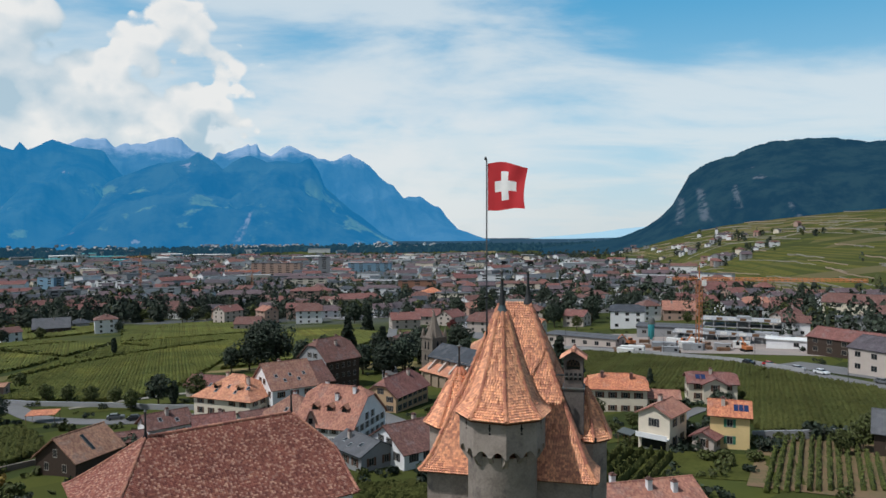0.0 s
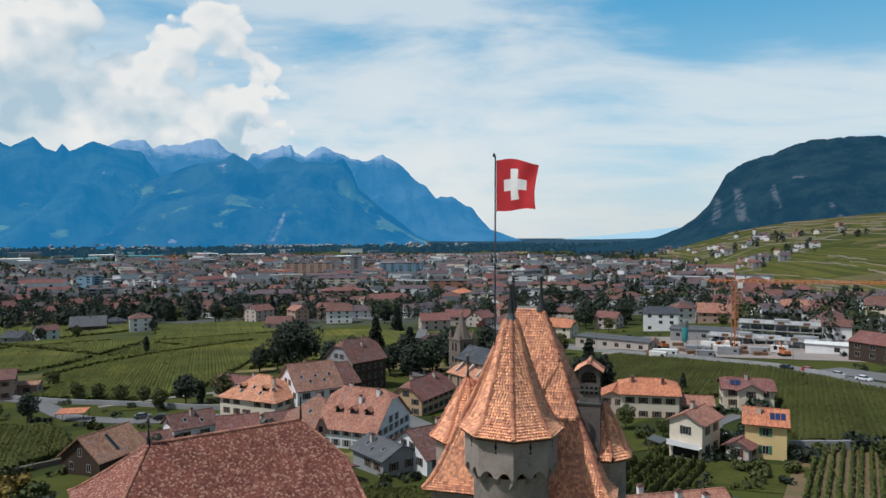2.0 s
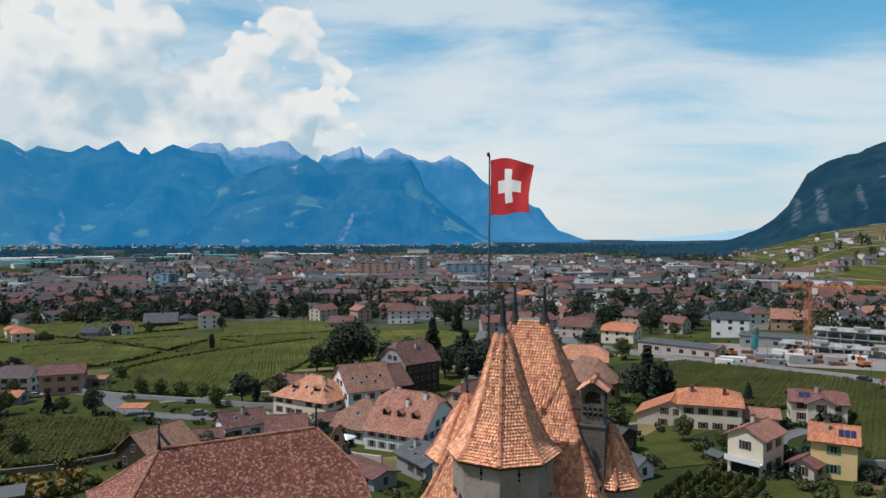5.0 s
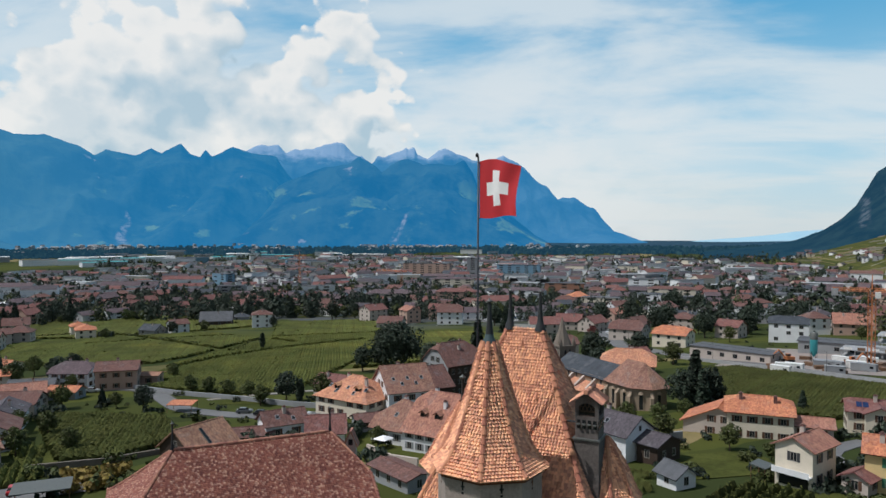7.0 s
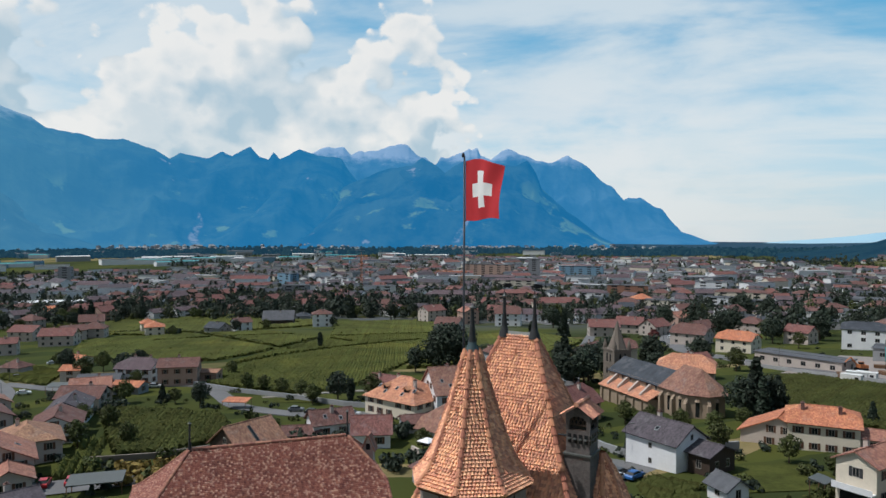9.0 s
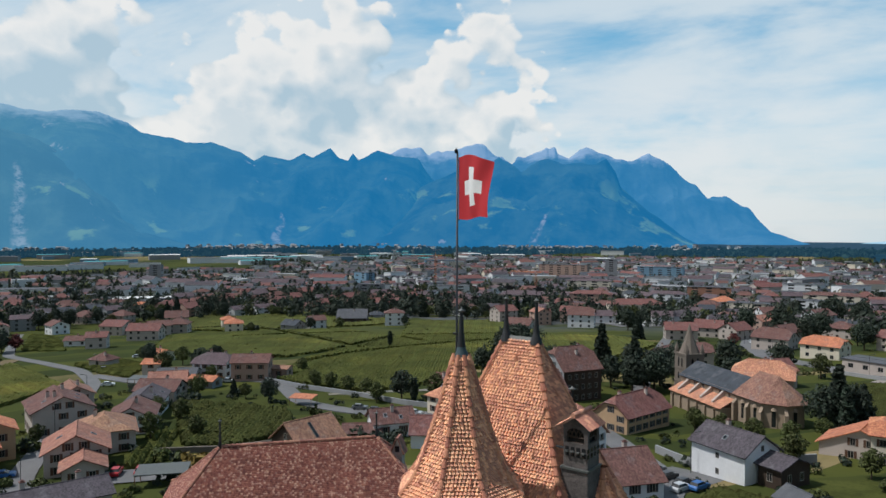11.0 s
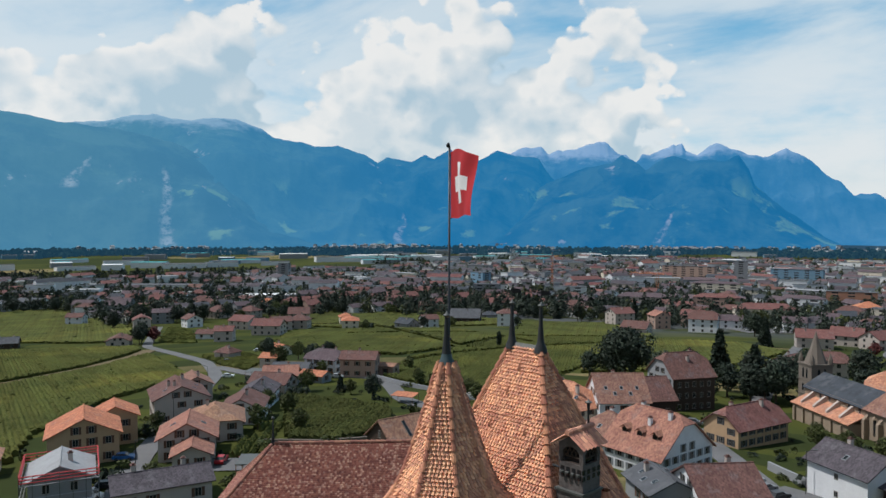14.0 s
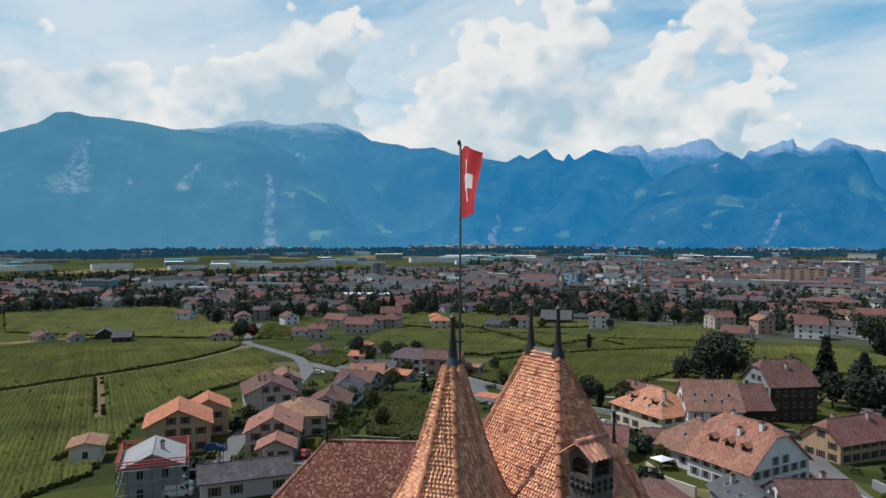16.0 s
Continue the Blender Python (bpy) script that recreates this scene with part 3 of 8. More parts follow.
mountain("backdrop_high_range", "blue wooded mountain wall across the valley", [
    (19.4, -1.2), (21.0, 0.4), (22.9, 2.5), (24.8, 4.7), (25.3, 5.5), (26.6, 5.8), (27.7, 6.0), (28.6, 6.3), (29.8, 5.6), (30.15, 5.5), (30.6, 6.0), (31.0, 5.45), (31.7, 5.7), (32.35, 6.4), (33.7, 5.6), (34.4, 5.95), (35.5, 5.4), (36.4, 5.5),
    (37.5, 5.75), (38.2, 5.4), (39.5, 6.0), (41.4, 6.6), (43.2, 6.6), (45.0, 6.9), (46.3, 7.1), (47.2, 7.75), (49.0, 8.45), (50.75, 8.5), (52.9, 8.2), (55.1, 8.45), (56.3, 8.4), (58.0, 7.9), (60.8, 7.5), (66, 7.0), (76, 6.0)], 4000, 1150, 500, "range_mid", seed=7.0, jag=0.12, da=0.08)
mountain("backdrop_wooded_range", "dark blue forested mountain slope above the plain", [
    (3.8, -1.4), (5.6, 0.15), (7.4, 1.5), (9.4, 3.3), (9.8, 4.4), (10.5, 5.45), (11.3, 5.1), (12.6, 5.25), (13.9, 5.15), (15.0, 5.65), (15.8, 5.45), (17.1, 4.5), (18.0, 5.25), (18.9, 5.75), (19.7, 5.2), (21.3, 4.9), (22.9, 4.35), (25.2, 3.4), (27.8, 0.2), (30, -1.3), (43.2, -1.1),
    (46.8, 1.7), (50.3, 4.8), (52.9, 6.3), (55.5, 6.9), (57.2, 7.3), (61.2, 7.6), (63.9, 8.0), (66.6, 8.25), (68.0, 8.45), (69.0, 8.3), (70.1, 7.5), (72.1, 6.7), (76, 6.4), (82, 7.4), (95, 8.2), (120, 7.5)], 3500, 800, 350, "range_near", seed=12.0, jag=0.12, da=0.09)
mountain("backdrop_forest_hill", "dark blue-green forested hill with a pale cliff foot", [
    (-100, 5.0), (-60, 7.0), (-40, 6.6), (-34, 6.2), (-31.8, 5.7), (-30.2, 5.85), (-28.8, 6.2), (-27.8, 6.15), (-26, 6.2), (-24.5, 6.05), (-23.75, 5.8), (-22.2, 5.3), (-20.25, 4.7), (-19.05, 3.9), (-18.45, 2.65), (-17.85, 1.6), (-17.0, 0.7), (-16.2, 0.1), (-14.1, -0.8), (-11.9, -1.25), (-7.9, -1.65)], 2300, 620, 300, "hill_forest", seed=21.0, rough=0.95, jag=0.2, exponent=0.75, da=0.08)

# ---- the castle ----
TILE_V = [(-0.5, 0.04, 0.088), (-0.27, -0.13, 0.135), (0.27, -0.13, 0.135), (0.5, 0.04, 0.088), (0.5, 1.15, 0.0), (-0.5, 1.15, 0.0),
          (-0.5, 0.04, -0.01), (-0.27, -0.13, 0.0), (0.27, -0.13, 0.0), (0.5, 0.04, -0.01), (-0.22, 1.15, 0.022), (0.22, 1.15, 0.022)]
TILE_F = [(0, 1, 10, 5), (1, 2, 11, 10), (2, 3, 4, 11), (6, 7, 1, 0), (7, 8, 2, 1), (8, 9, 3, 2), (6, 0, 5), (9, 4, 3)]


def tile_places(left, right, s0, s1, row, width, rng, proud=1.0):
    """Poses of the roof tiles between two curves left(s), right(s) that run up a roof, s in metres of slope."""
    out = []
    n = max(1, round((s1 - s0) / row))
    for j in range(n):
        a, b = s0 + (s1 - s0) * j / n, s0 + (s1 - s0) * (j + 1) / n
        l0, r0, l1, r1 = left(a), right(a), left(b), right(b)
        across = r0 - l0
        w = across.length
        k = max(1, round(w / width))
        ex = across.normalized()
        up = ((l1 + r1) - (l0 + r0)) * 0.5
        ey = (up - ex * up.dot(ex))
        h = ey.length
        if h < 1e-4:
            continue
        ey /= h
        ez = ex.cross(ey)
        shift = 0.5 if j % 2 else 0.0
        m = max(1, k)
        for i in range(m):
            f = (i + 0.5 + (shift - 0.25) * (0.5 if m > 2 else 0)) / m
            p = l0 + across * f + ez * rng.uniform(0.0, 0.012)
            q = rng.uniform(-0.035, 0.035)
            x2, y2 = ex * math.cos(q) + ey * math.sin(q), ey * math.cos(q) - ex * math.sin(q)
            sx, sy = w / m * 0.90, h
            e3 = ez * proud
            mat = Matrix(((x2.x * sx, y2.x * sy, e3.x, p.x), (x2.y * sx, y2.y * sy, e3.y, p.y), (x2.z * sx, y2.z * sy, e3.z, p.z), (0, 0, 0, 1)))
            out.append(mat)
    return out


def lay_tiles(parent, places, mat, singles, pale=0.0, rng=None):
    """Lays tiles: the first of them one by one, the rest as one mesh."""
    protos = {}
    for key in (mat, "tile_pale"):
        protos[key] = mesh_of("roof_tile", TILE_V, TILE_F, [key])
    v = np.array([(*p, 1.0) for p in TILE_V])
    vs, fs, fm = [], [], []
    for i, m in enumerate(places):
        light = pale and rng.random() < pale
        if i < singles:
            ob = new("roof_tile", protos["tile_pale" if light else mat])
            ob.parent = parent
            ob.matrix_basis = m
            continue
        o = len(vs) * len(TILE_V)
        vs.append((np.array(m) @ v.T).T[:, :3])
        fs += [tuple(k + o for k in f) for f in TILE_F]
        fm += [1 if light else 0] * len(TILE_F)
    me = mesh_of("roof_tiles", np.concatenate(vs).tolist(), fs, [mat, "tile_pale"], fm)
    ob = new("roof_tiles", me)
    ob.parent = parent
    tagged(ob, kind="stuff")


def hip_tiles(shape, curve, s0, s1, r=0.11, step_=0.40, mat=0, lift=0.05):
    """Half-round cover tiles lapped up a hip or ridge."""
    n = max(1, int((s1 - s0) / step_))
    for i in range(n):
        a, b = curve(s0 + (s1 - s0) * i / n), curve(s0 + (s1 - s0) * (i + 1.12) / n)
        d = (b - a).normalized()
        side = d.cross(Vector((0, 0, 1))).normalized()
        nor = side.cross(d)
        vs = []
        for p, rr in ((a, r * 1.3), (b, r * 0.82)):
            for k in range(6):
                q = math.pi * k / 5
                vs.append(p + side * rr * math.cos(q) + nor * (rr * math.sin(q) + lift))
        fs = [(k, k + 1, k + 7, k + 6) for k in range(5)] + [tuple(range(5, -1, -1))]
        shape.add(vs, fs, mat)


def along(points):
    """A curve through points, by its length; gives the curve and its length."""
    pts = [Vector(p) for p in points]
    ls = [0.0]
    for a, b in zip(pts, pts[1:]):
        ls.append(ls[-1] + (b - a).length)

    def curve(s):
        for i in range(len(pts) - 1):
            if s <= ls[i + 1] or i == len(pts) - 2:
                return pts[i].lerp(pts[i + 1], (s - ls[i]) / (ls[i + 1] - ls[i]))
    return curve, ls[-1]


def smooth_profile(points, n=14):
    """Catmull-Rom through (radius, height) pairs."""
    p = [points[0]] + list(points) + [points[-1]]
    out = []
    for i in range(1, len(p) - 2):
        for k in range(n):
            t = k / n
            out.append(tuple(0.5 * (2 * p[i][c] + (p[i + 1][c] - p[i - 1][c]) * t + (2 * p[i - 1][c] - 5 * p[i][c] + 4 * p[i + 1][c] - p[i + 2][c]) * t * t
                                    + (3 * p[i][c] - p[i - 1][c] - 3 * p[i + 1][c] + p[i + 2][c]) * t ** 3) for c in (0, 1)))
    out.append(points[-1])
    return out


def roof_vent(parent, p, out, r=0.13):
    """A small hooded tile over an air hole."""
    out = Vector(out).normalized()
    s = Shape("hip_tile", "glass")
    s.add([(-r, 0, 0), (r, 0, 0), (0, 0, 1.25 * r), (-r * 0.7, 3 * r, 0.02), (r * 0.7, 3 * r, 0.02), (0, 3 * r, 0.05)], [(0, 2, 5, 3), (1, 4, 5, 2)], 0)
    s.add([(-r * 0.8, 0.03, 0), (r * 0.8, 0.03, 0), (0, 0.03, 1.05 * r)], [(0, 1, 2)], 1)
    ex = Vector((0, 0, 1)).cross(out).normalized()
    ey = out.cross(ex)
    m = Matrix(((ex.x, ey.x, out.x, p[0]), (ex.y, ey.y, out.y, p[1]), (ex.z, ey.z, out.z, p[2]), (0, 0, 0, 1)))
    part("roof_vent", s, parent, "small hooded vent tile", at=m)


def spire_roof(parent, centre, profile_, sides, turn, row, width, mat, singles, rng, visible=None, vents=()):
    """A polygonal roof that flares at its eaves, with its tiles, hips and under-roof."""
    prof = smooth_profile(profile_)
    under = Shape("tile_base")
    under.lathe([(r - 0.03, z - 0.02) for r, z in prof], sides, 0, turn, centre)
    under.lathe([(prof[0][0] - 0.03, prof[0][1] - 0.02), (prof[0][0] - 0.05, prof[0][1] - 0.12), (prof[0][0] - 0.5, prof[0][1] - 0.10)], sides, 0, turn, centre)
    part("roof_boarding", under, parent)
    hips = Shape("hip_tile")
    places = []
    lines = []
    for k in range(sides):
        q = turn + 2 * math.pi * k / sides
        lines.append(along([(centre[0] + r * math.cos(q), centre[1] + r * math.sin(q), z) for r, z in prof]))
    for k in range(sides):
        (l, length), (r_, _) = lines[k], lines[(k + 1) % sides]
        mid = turn + 2 * math.pi * (k + 0.5) / sides
        if visible is None or visible(mid):
            places += tile_places(l, r_, 0.0, length, row, width, rng)
            for f, w in vents:
                a, b = l(f * length), r_(f * length)
                c, d = l(f * length + 0.2), r_(f * length + 0.2)
                nor = (b - a).cross(c - a)
                roof_vent(parent, a.lerp(b, w) + nor.normalized() * 0.05, nor)
        hip_tiles(hips, l, 0.05, length, 0.105)
    tagged(part("hip_tiles", hips, parent), kind="stuff")
    places.sort(key=lambda m: (m.translation.y + 0.6 * m.translation.x))
    lay_tiles(parent, places, mat, singles)


def finial(parent, x, y, z0, z1, r0, sleeve=0.5, ball=0.09, vane=0.0, base="verdigris", yaw=0.0, label="dark metal roof finial"):
    s = Shape("copper", base, "lead")
    h = z1 - z0
    s.lathe([(r0 * 1.25, z0 - 0.15), (r0 * 1.1, z0 + 0.05), (r0 * 0.75, z0 + 0.12 * h), (r0 * 0.62, z0 + 0.2 * h)], 10, 1, 0, (x, y))
    s.lathe([(r0 * 0.62, z0 + 0.2 * h), (r0 * 0.36, z0 + 0.55 * h), (0.075, z0 + 0.86 * h), (0.075, z0 + 0.88 * h)], 10, 0, 0, (x, y))
    zb = z0 + 0.92 * h
    s.lathe([(0.03, zb - 0.09), (ball * 0.8, zb - 0.07), (ball * 1.5, zb - 0.02), (ball * 1.5, zb + 0.01), (ball * 0.6, zb + 0.05), (0.03, zb + 0.12), (0.02, z1), (0.0, z1)], 10, 2, 0, (x, y))
    ob = part("finial", s, parent, label, smooth=True)
    if vane:
        v = Shape("iron")
        v.beam((x, y, z1 - 0.1), (x, y, z1 + vane), 0.018, 5)
        part("vane_rod", v, ob)
        v = Shape("iron")
        c, sn = math.cos(yaw), math.sin(yaw)
        v.slab([(x + c * a, y + sn * a, z1 + vane - 0.25 + b) for a, b in ((0.02, 0), (0.42, 0.06), (0.42, 0.12), (0.34, 0.15), (0.42, 0.19), (0.02, 0.24))], 0.02)
        v.slab([(x - c * a, y - sn * a, z1 + vane - 0.17 + b) for a, b in ((0.02, 0), (0.02, 0.1), (0.22, 0.05))], 0.02)
        part("vane", v, ob)
    return ob


rng = random.Random(4)
TX, TY = 3.3, 40.04
KU, KN = Vector((0.972, -0.235, 0)), Vector((0.235, 0.972, 0))   # along the keep's ridge, and to its back
KC = Vector((4.48, 44.6, 0))


def keep_at(u, n, z):
    p = KC + KU * u + KN * n
    return Vector((p.x, p.y, z))


def build_keep():
    keep = thing("castle_keep", "square grey plastered castle keep with a steep flared orange tile roof", "castle tower", Matrix.Translation((0, 0, 0)))
    hu, hn, ze, zr, hr = 5.15, 4.1, 31.6, 41.4, 0.82
    w = Shape("castle_plaster")
    b = [keep_at(u, n, 0) for u, n in ((-hu + 0.4, -hn + 0.4), (hu - 0.4, -hn + 0.4), (hu - 0.4, hn - 0.4), (-hu + 0.4, hn - 0.4))]
    w.add([(p.x, p.y, 2.0) for p in b] + [(p.x, p.y, ze + 0.1) for p in b], [(0, 1, 5, 4), (1, 2, 6, 5), (2, 3, 7, 6), (3, 0, 4, 7)])
    part("wall", w, keep, "weathered grey plaster wall")
    shape = [(1.0, 0.0), (0.86, 0.085), (0.70, 0.245), (0.45, 0.50), (0.2, 0.78), (0.0, 1.0)]
    prof = smooth_profile(shape, 8)

    def hip(su, sn):
        return [keep_at(su * (hr + (hu - hr) * f), sn * hn * f, ze + (zr - ze) * g) for f, g in prof]
    corners = [(-1, -1), (1, -1), (1, 1), (-1, 1)]
    curves = [along(hip(*c)) for c in corners]
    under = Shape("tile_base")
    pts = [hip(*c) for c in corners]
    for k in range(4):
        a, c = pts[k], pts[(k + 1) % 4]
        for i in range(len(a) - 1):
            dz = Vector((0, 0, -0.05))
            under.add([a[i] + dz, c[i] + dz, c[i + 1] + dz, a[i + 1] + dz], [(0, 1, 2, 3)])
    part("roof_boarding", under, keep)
    places, back = [], []
    for k in range(4):
        (l, ll), (r, _) = curves[k], curves[(k + 1) % 4]
        got = tile_places(l, r, 0.0, ll, 0.165, 0.16, rng)
        if k == 0:
            places += sorted(got, key=lambda m: -m.translation.z)
            for f, ws in ((0.28, (0.62, 0.85)), (0.40, (0.5, 0.7, 0.9)), (0.52, (0.35, 0.6, 0.82)), (0.66, (0.3, 0.75)), (0.80, (0.4,)), (0.9, (0.5,))):
                for q in ws:
                    a, c = l(f * ll), r(f * ll)
                    nor = (c - a).cross(l(f * ll + 0.3) - a)
                    roof_vent(keep, a.lerp(c, q) + nor.normalized() * 0.06, nor, 0.13)
        elif k == 1:
            back += got
            for f, ws in ((0.3, (0.3, 0.7)), (0.45, (0.2, 0.6)), (0.6, (0.35, 0.7)), (0.75, (0.5,)), (0.86, (0.4,))):
                for q in ws:
                    a, c = l(f * ll), r(f * ll)
                    nor = (c - a).cross(l(f * ll + 0.3) - a)
                    roof_vent(keep, a.lerp(c, q) + nor.normalized() * 0.06, nor, 0.13)
        else:
            back += got
    lay_tiles(keep, places + back, "tile_orange", 300)
    hips = Shape("hip_tile")
    for k in range(4):
        hip_tiles(hips, curves[k][0], 0.05, curves[k][1], 0.12)
    tagged(part("hip_tiles", hips, keep), kind="stuff")
    cap = Shape("lead")
    a, c = keep_at(-hr, 0, zr), keep_at(hr, 0, zr)
    for s_ in (-1, 1):
        o = KN * (0.10 * s_)
        q = [a + Vector((0, 0, 0.08)), c + Vector((0, 0, 0.08)), c + o + Vector((0, 0, -0.10)), a + o + Vector((0, 0, -0.10))]
        cap.slab(q if s_ < 0 else q[::-1], 0.03)
    part("ridge_flashing", cap, keep, "pale lead ridge flashing")
    for u, va in ((-hr, 0.5), (hr, 0.5)):
        p = keep_at(u, 0, 0)
        finial(keep, p.x, p.y, zr - 0.05, 43.4, 0.24, vane=va, base="copper", yaw=0.3)
    # corner turrets of the keep
    for u, n, z0, z1, rr, turn, fin in ((-3.6, 0.05, 33.6, 37.0, 2.25, 0.15, 38.55), (4.3, -0.25, 33.3, 36.15, 1.65, 0.15, 0.0), (1.1, 3.1, 33.8, 37.1, 2.1, 0.15, 38.75)):
        c = keep_at(u, n, 0)
        body = Shape("castle_plaster", "glass")
        body.lathe([(rr * 0.86, 20.0), (rr * 0.86, z0 + 0.15)], 8, 0, turn, (c.x, c.y))
        part("turret_wall", body, keep)
        spire_roof(keep, (c.x, c.y), [(rr, z0), (rr * 0.80, z0 + 0.55), (rr * 0.52, z0 + 1.65), (0.12, z1)], 8, turn, 0.17, 0.16, "tile_orange", 0, rng, vents=((0.45, 0.5),))
        if fin:
            finial(keep, c.x, c.y, z1 - 0.1, fin, 0.13, ball=0.12, base="copper")
    for u, n, z in ((4.2, -2.3, 33.5), (5.0, -1.9, 33.5)):
        s = Shape("glass")
        p = keep_at(u, n, z)
        s.box(p.x - 0.06, p.y - 0.05, z - 0.2, p.x + 0.06, p.y + 0.05, z + 0.1)
        part("loophole", s, keep)
    return keep


def build_stack():
    """The tall lantern-topped chimney beside the keep's roof."""
    c = keep_at(3.7, -1.15, 0)
    m = Matrix(((KU.x, KN.x, 0, c.x), (KU.y, KN.y, 0, c.y), (0, 0, 1, 0), (0, 0, 0, 1)))
    st = thing("chimney_stack", "tall sooty stone chimney with latticed lantern and tiled cap", "chimney", m)
    hx, hy = 0.56, 0.55
    s = Shape("chimney_stone")
    s.box(-hx - 0.05, -hy - 0.10, 33.7, hx + 0.05, hy + 0.06, 36.38)
    part("shaft", s, st)
    s = Shape("lead")
    s.box(-hx - 0.10, -hy - 0.16, 36.38, hx + 0.10, hy + 0.10, 36.46)
    part("ledge", s, st, "pale stone ledge")
    s = Shape("chimney_stone", "glass")
    s.box(-hx, -hy, 36.46, hx, hy, 37.5)
    for i in range(4):
        x = -0.39 + 0.26 * i
        for z in (36.92, 37.16):
            s.box(x - 0.085, -hy - 0.015, z, x + 0.085, -hy + 0.01, z + 0.17, 1)
            y = -0.5 + 0.33 * i
            s.box(hx - 0.01, y - 0.085, z, hx + 0.015, y + 0.085, z + 0.17, 1)
    part("shaft_top", s, st)
    for i in range(4):
        s = Shape("lead")
        x = -0.39 + 0.26 * i
        s.box(x - 0.07, -hy - 0.14, 37.10, x + 0.07, -hy, 37.16)
        part("bracket", s, st, "pale stone bracket")
    z0, z1, zt = 37.5, 38.22, 38.60
    for x in (-hx, hx - 0.16):
        for y in (-hy, hy - 0.16):
            s = Shape("chimney_stone")
            s.box(x, y, z0, x + 0.16, y + 0.16, z1)
            part("lantern_post", s, st)
    for y0, y1 in ((-hy, -hy + 0.14), (hy - 0.14, hy)):
        s = Shape("chimney_stone")
        s.add([(-hx, y0, z1), (hx, y0, z1), (0, y0, zt), (-hx, y1, z1), (hx, y1, z1), (0, y1, zt)], [(0, 1, 2), (3, 5, 4), (0, 3, 4, 1), (1, 4, 5, 2), (0, 2, 5, 3)])
        part("gable", s, st)
    for face in range(2):
        # round-headed openings front and side
        half = hx if face == 0 else hy
        wall_ = Shape("chimney_stone")
        rad, spring, n_ = half - 0.09, z0 + 0.22, 10
        hi_ = z1 + 0.02

        def spot(a, z, d):
            return (a, -hy - 0.01 + d, z) if face == 0 else (hx + 0.01 - d, a, z)
        edge = [(-rad, z0)] + [(-rad * math.cos(math.pi * i / n_), spring + (hi_ - 0.1 - spring) * math.sin(math.pi * i / n_)) for i in range(n_ + 1)] + [(rad, z0)]
        outer = [(-half - 0.01, z0)] + [(-half - 0.01 if i < n_ // 2 else half + 0.01, hi_) if i != n_ // 2 else (0.0, hi_) for i in range(n_ + 1)] + [(half + 0.01, z0)]
        for d in (0.0, 0.12):
            vs = [spot(a, z, d) for a, z in edge + outer]
            k = len(edge)
            wall_.add(vs, [(i, i + 1, k + i + 1, k + i) for i in range(k - 1)])
        vs = [spot(a, z, d) for d in (0.0, 0.12) for a, z in edge]
        wall_.add(vs, [(i, i + 1, k + i + 1, k + i) for i in range(k - 1)])
        part("lantern_arch", wall_, st, "round-headed stone opening")
    # solid near-black block fills the lantern, standing in for the shade inside
    dk = Shape("glass")
    dk.box(-hx + 0.13, -hy + 0.14, z0, hx - 0.13, hy - 0.02, z1 + 0.02)
    part("flue", dk, st, "near-black block for the shaded lantern inside")
    for face in range(2):
        lat = Shape("dark_wood")
        w_, n_ = (hx - 0.16, 7) if face == 0 else (hy - 0.16, 8)
        for i in range(-6, 7):
            for sl in (1, -1):
                pts = []
                for z in (z0 + 0.24, z1):
                    pts.append((i * 0.2 + sl * (z - z0) * 0.55, z))
                (xa, za), (xb, zb) = pts
                if max(abs(xa), abs(xb)) > w_ + 0.28:
                    continue
                xa, xb = max(-w_, min(w_, xa)), max(-w_, min(w_, xb))
                a = (xa, -hy + 0.07, za) if face == 0 else (hx - 0.07, xa, za)
                b = (xb, -hy + 0.07, zb) if face == 0 else (hx - 0.07, xb, zb)
                lat.beam(a, b, 0.03, 4)
        for z in (z0 + 0.02, z0 + 0.24):
            lat.beam((-w_, -hy + 0.06, z) if face == 0 else (hx - 0.06, -w_, z), (w_, -hy + 0.06, z) if face == 0 else (hx - 0.06, w_, z), 0.03, 4)
        part("lattice", lat, st, "dark timber lattice")
    cap = Shape("tile_orange")
    for sgn in (-1, 1):
        for i in range(7):
            y0 = -hy - 0.25 + i * 0.235
            for j in range(3):
                x0, x1 = j / 3, (j + 1.15) / 3
                ex = hx + 0.20
                za, zb = zt + 0.05 - x1 * 0.50, zt + 0.09 - x0 * 0.50
                q = [(sgn * x1 * ex, y0, za + 0.05), (sgn * x1 * ex, y0 + 0.12, za + 0.11), (sgn * x1 * ex, y0 + 0.23, za + 0.05), (sgn * x0 * ex, y0 + 0.23, zb), (sgn * x0 * ex, y0 + 0.12, zb + 0.06), (sgn * x0 * ex, y0, zb)]
                cap.add(q, [(0, 1, 4, 5) if sgn > 0 else (5, 4, 1, 0), (1, 2, 3, 4) if sgn > 0 else (4, 3, 2, 1)])
    for i in range(6):
        cap.beam((0, -hy - 0.25 + i * 0.275, zt + 0.12), (0, -hy + 0.06 + i * 0.275, zt + 0.14), 0.12, 8, 0.10)
    tagged(part("cap", cap, st, "pale clay tile cap"), kind="stuff")
    s = Shape("copper")
    s.beam((-hx - 0.45, -hy + 0.2, 37.15), (-hx, -hy + 0.2, 37.15), 0.05, 6)
    part("tie_bar", s, st, "metal tie bar")


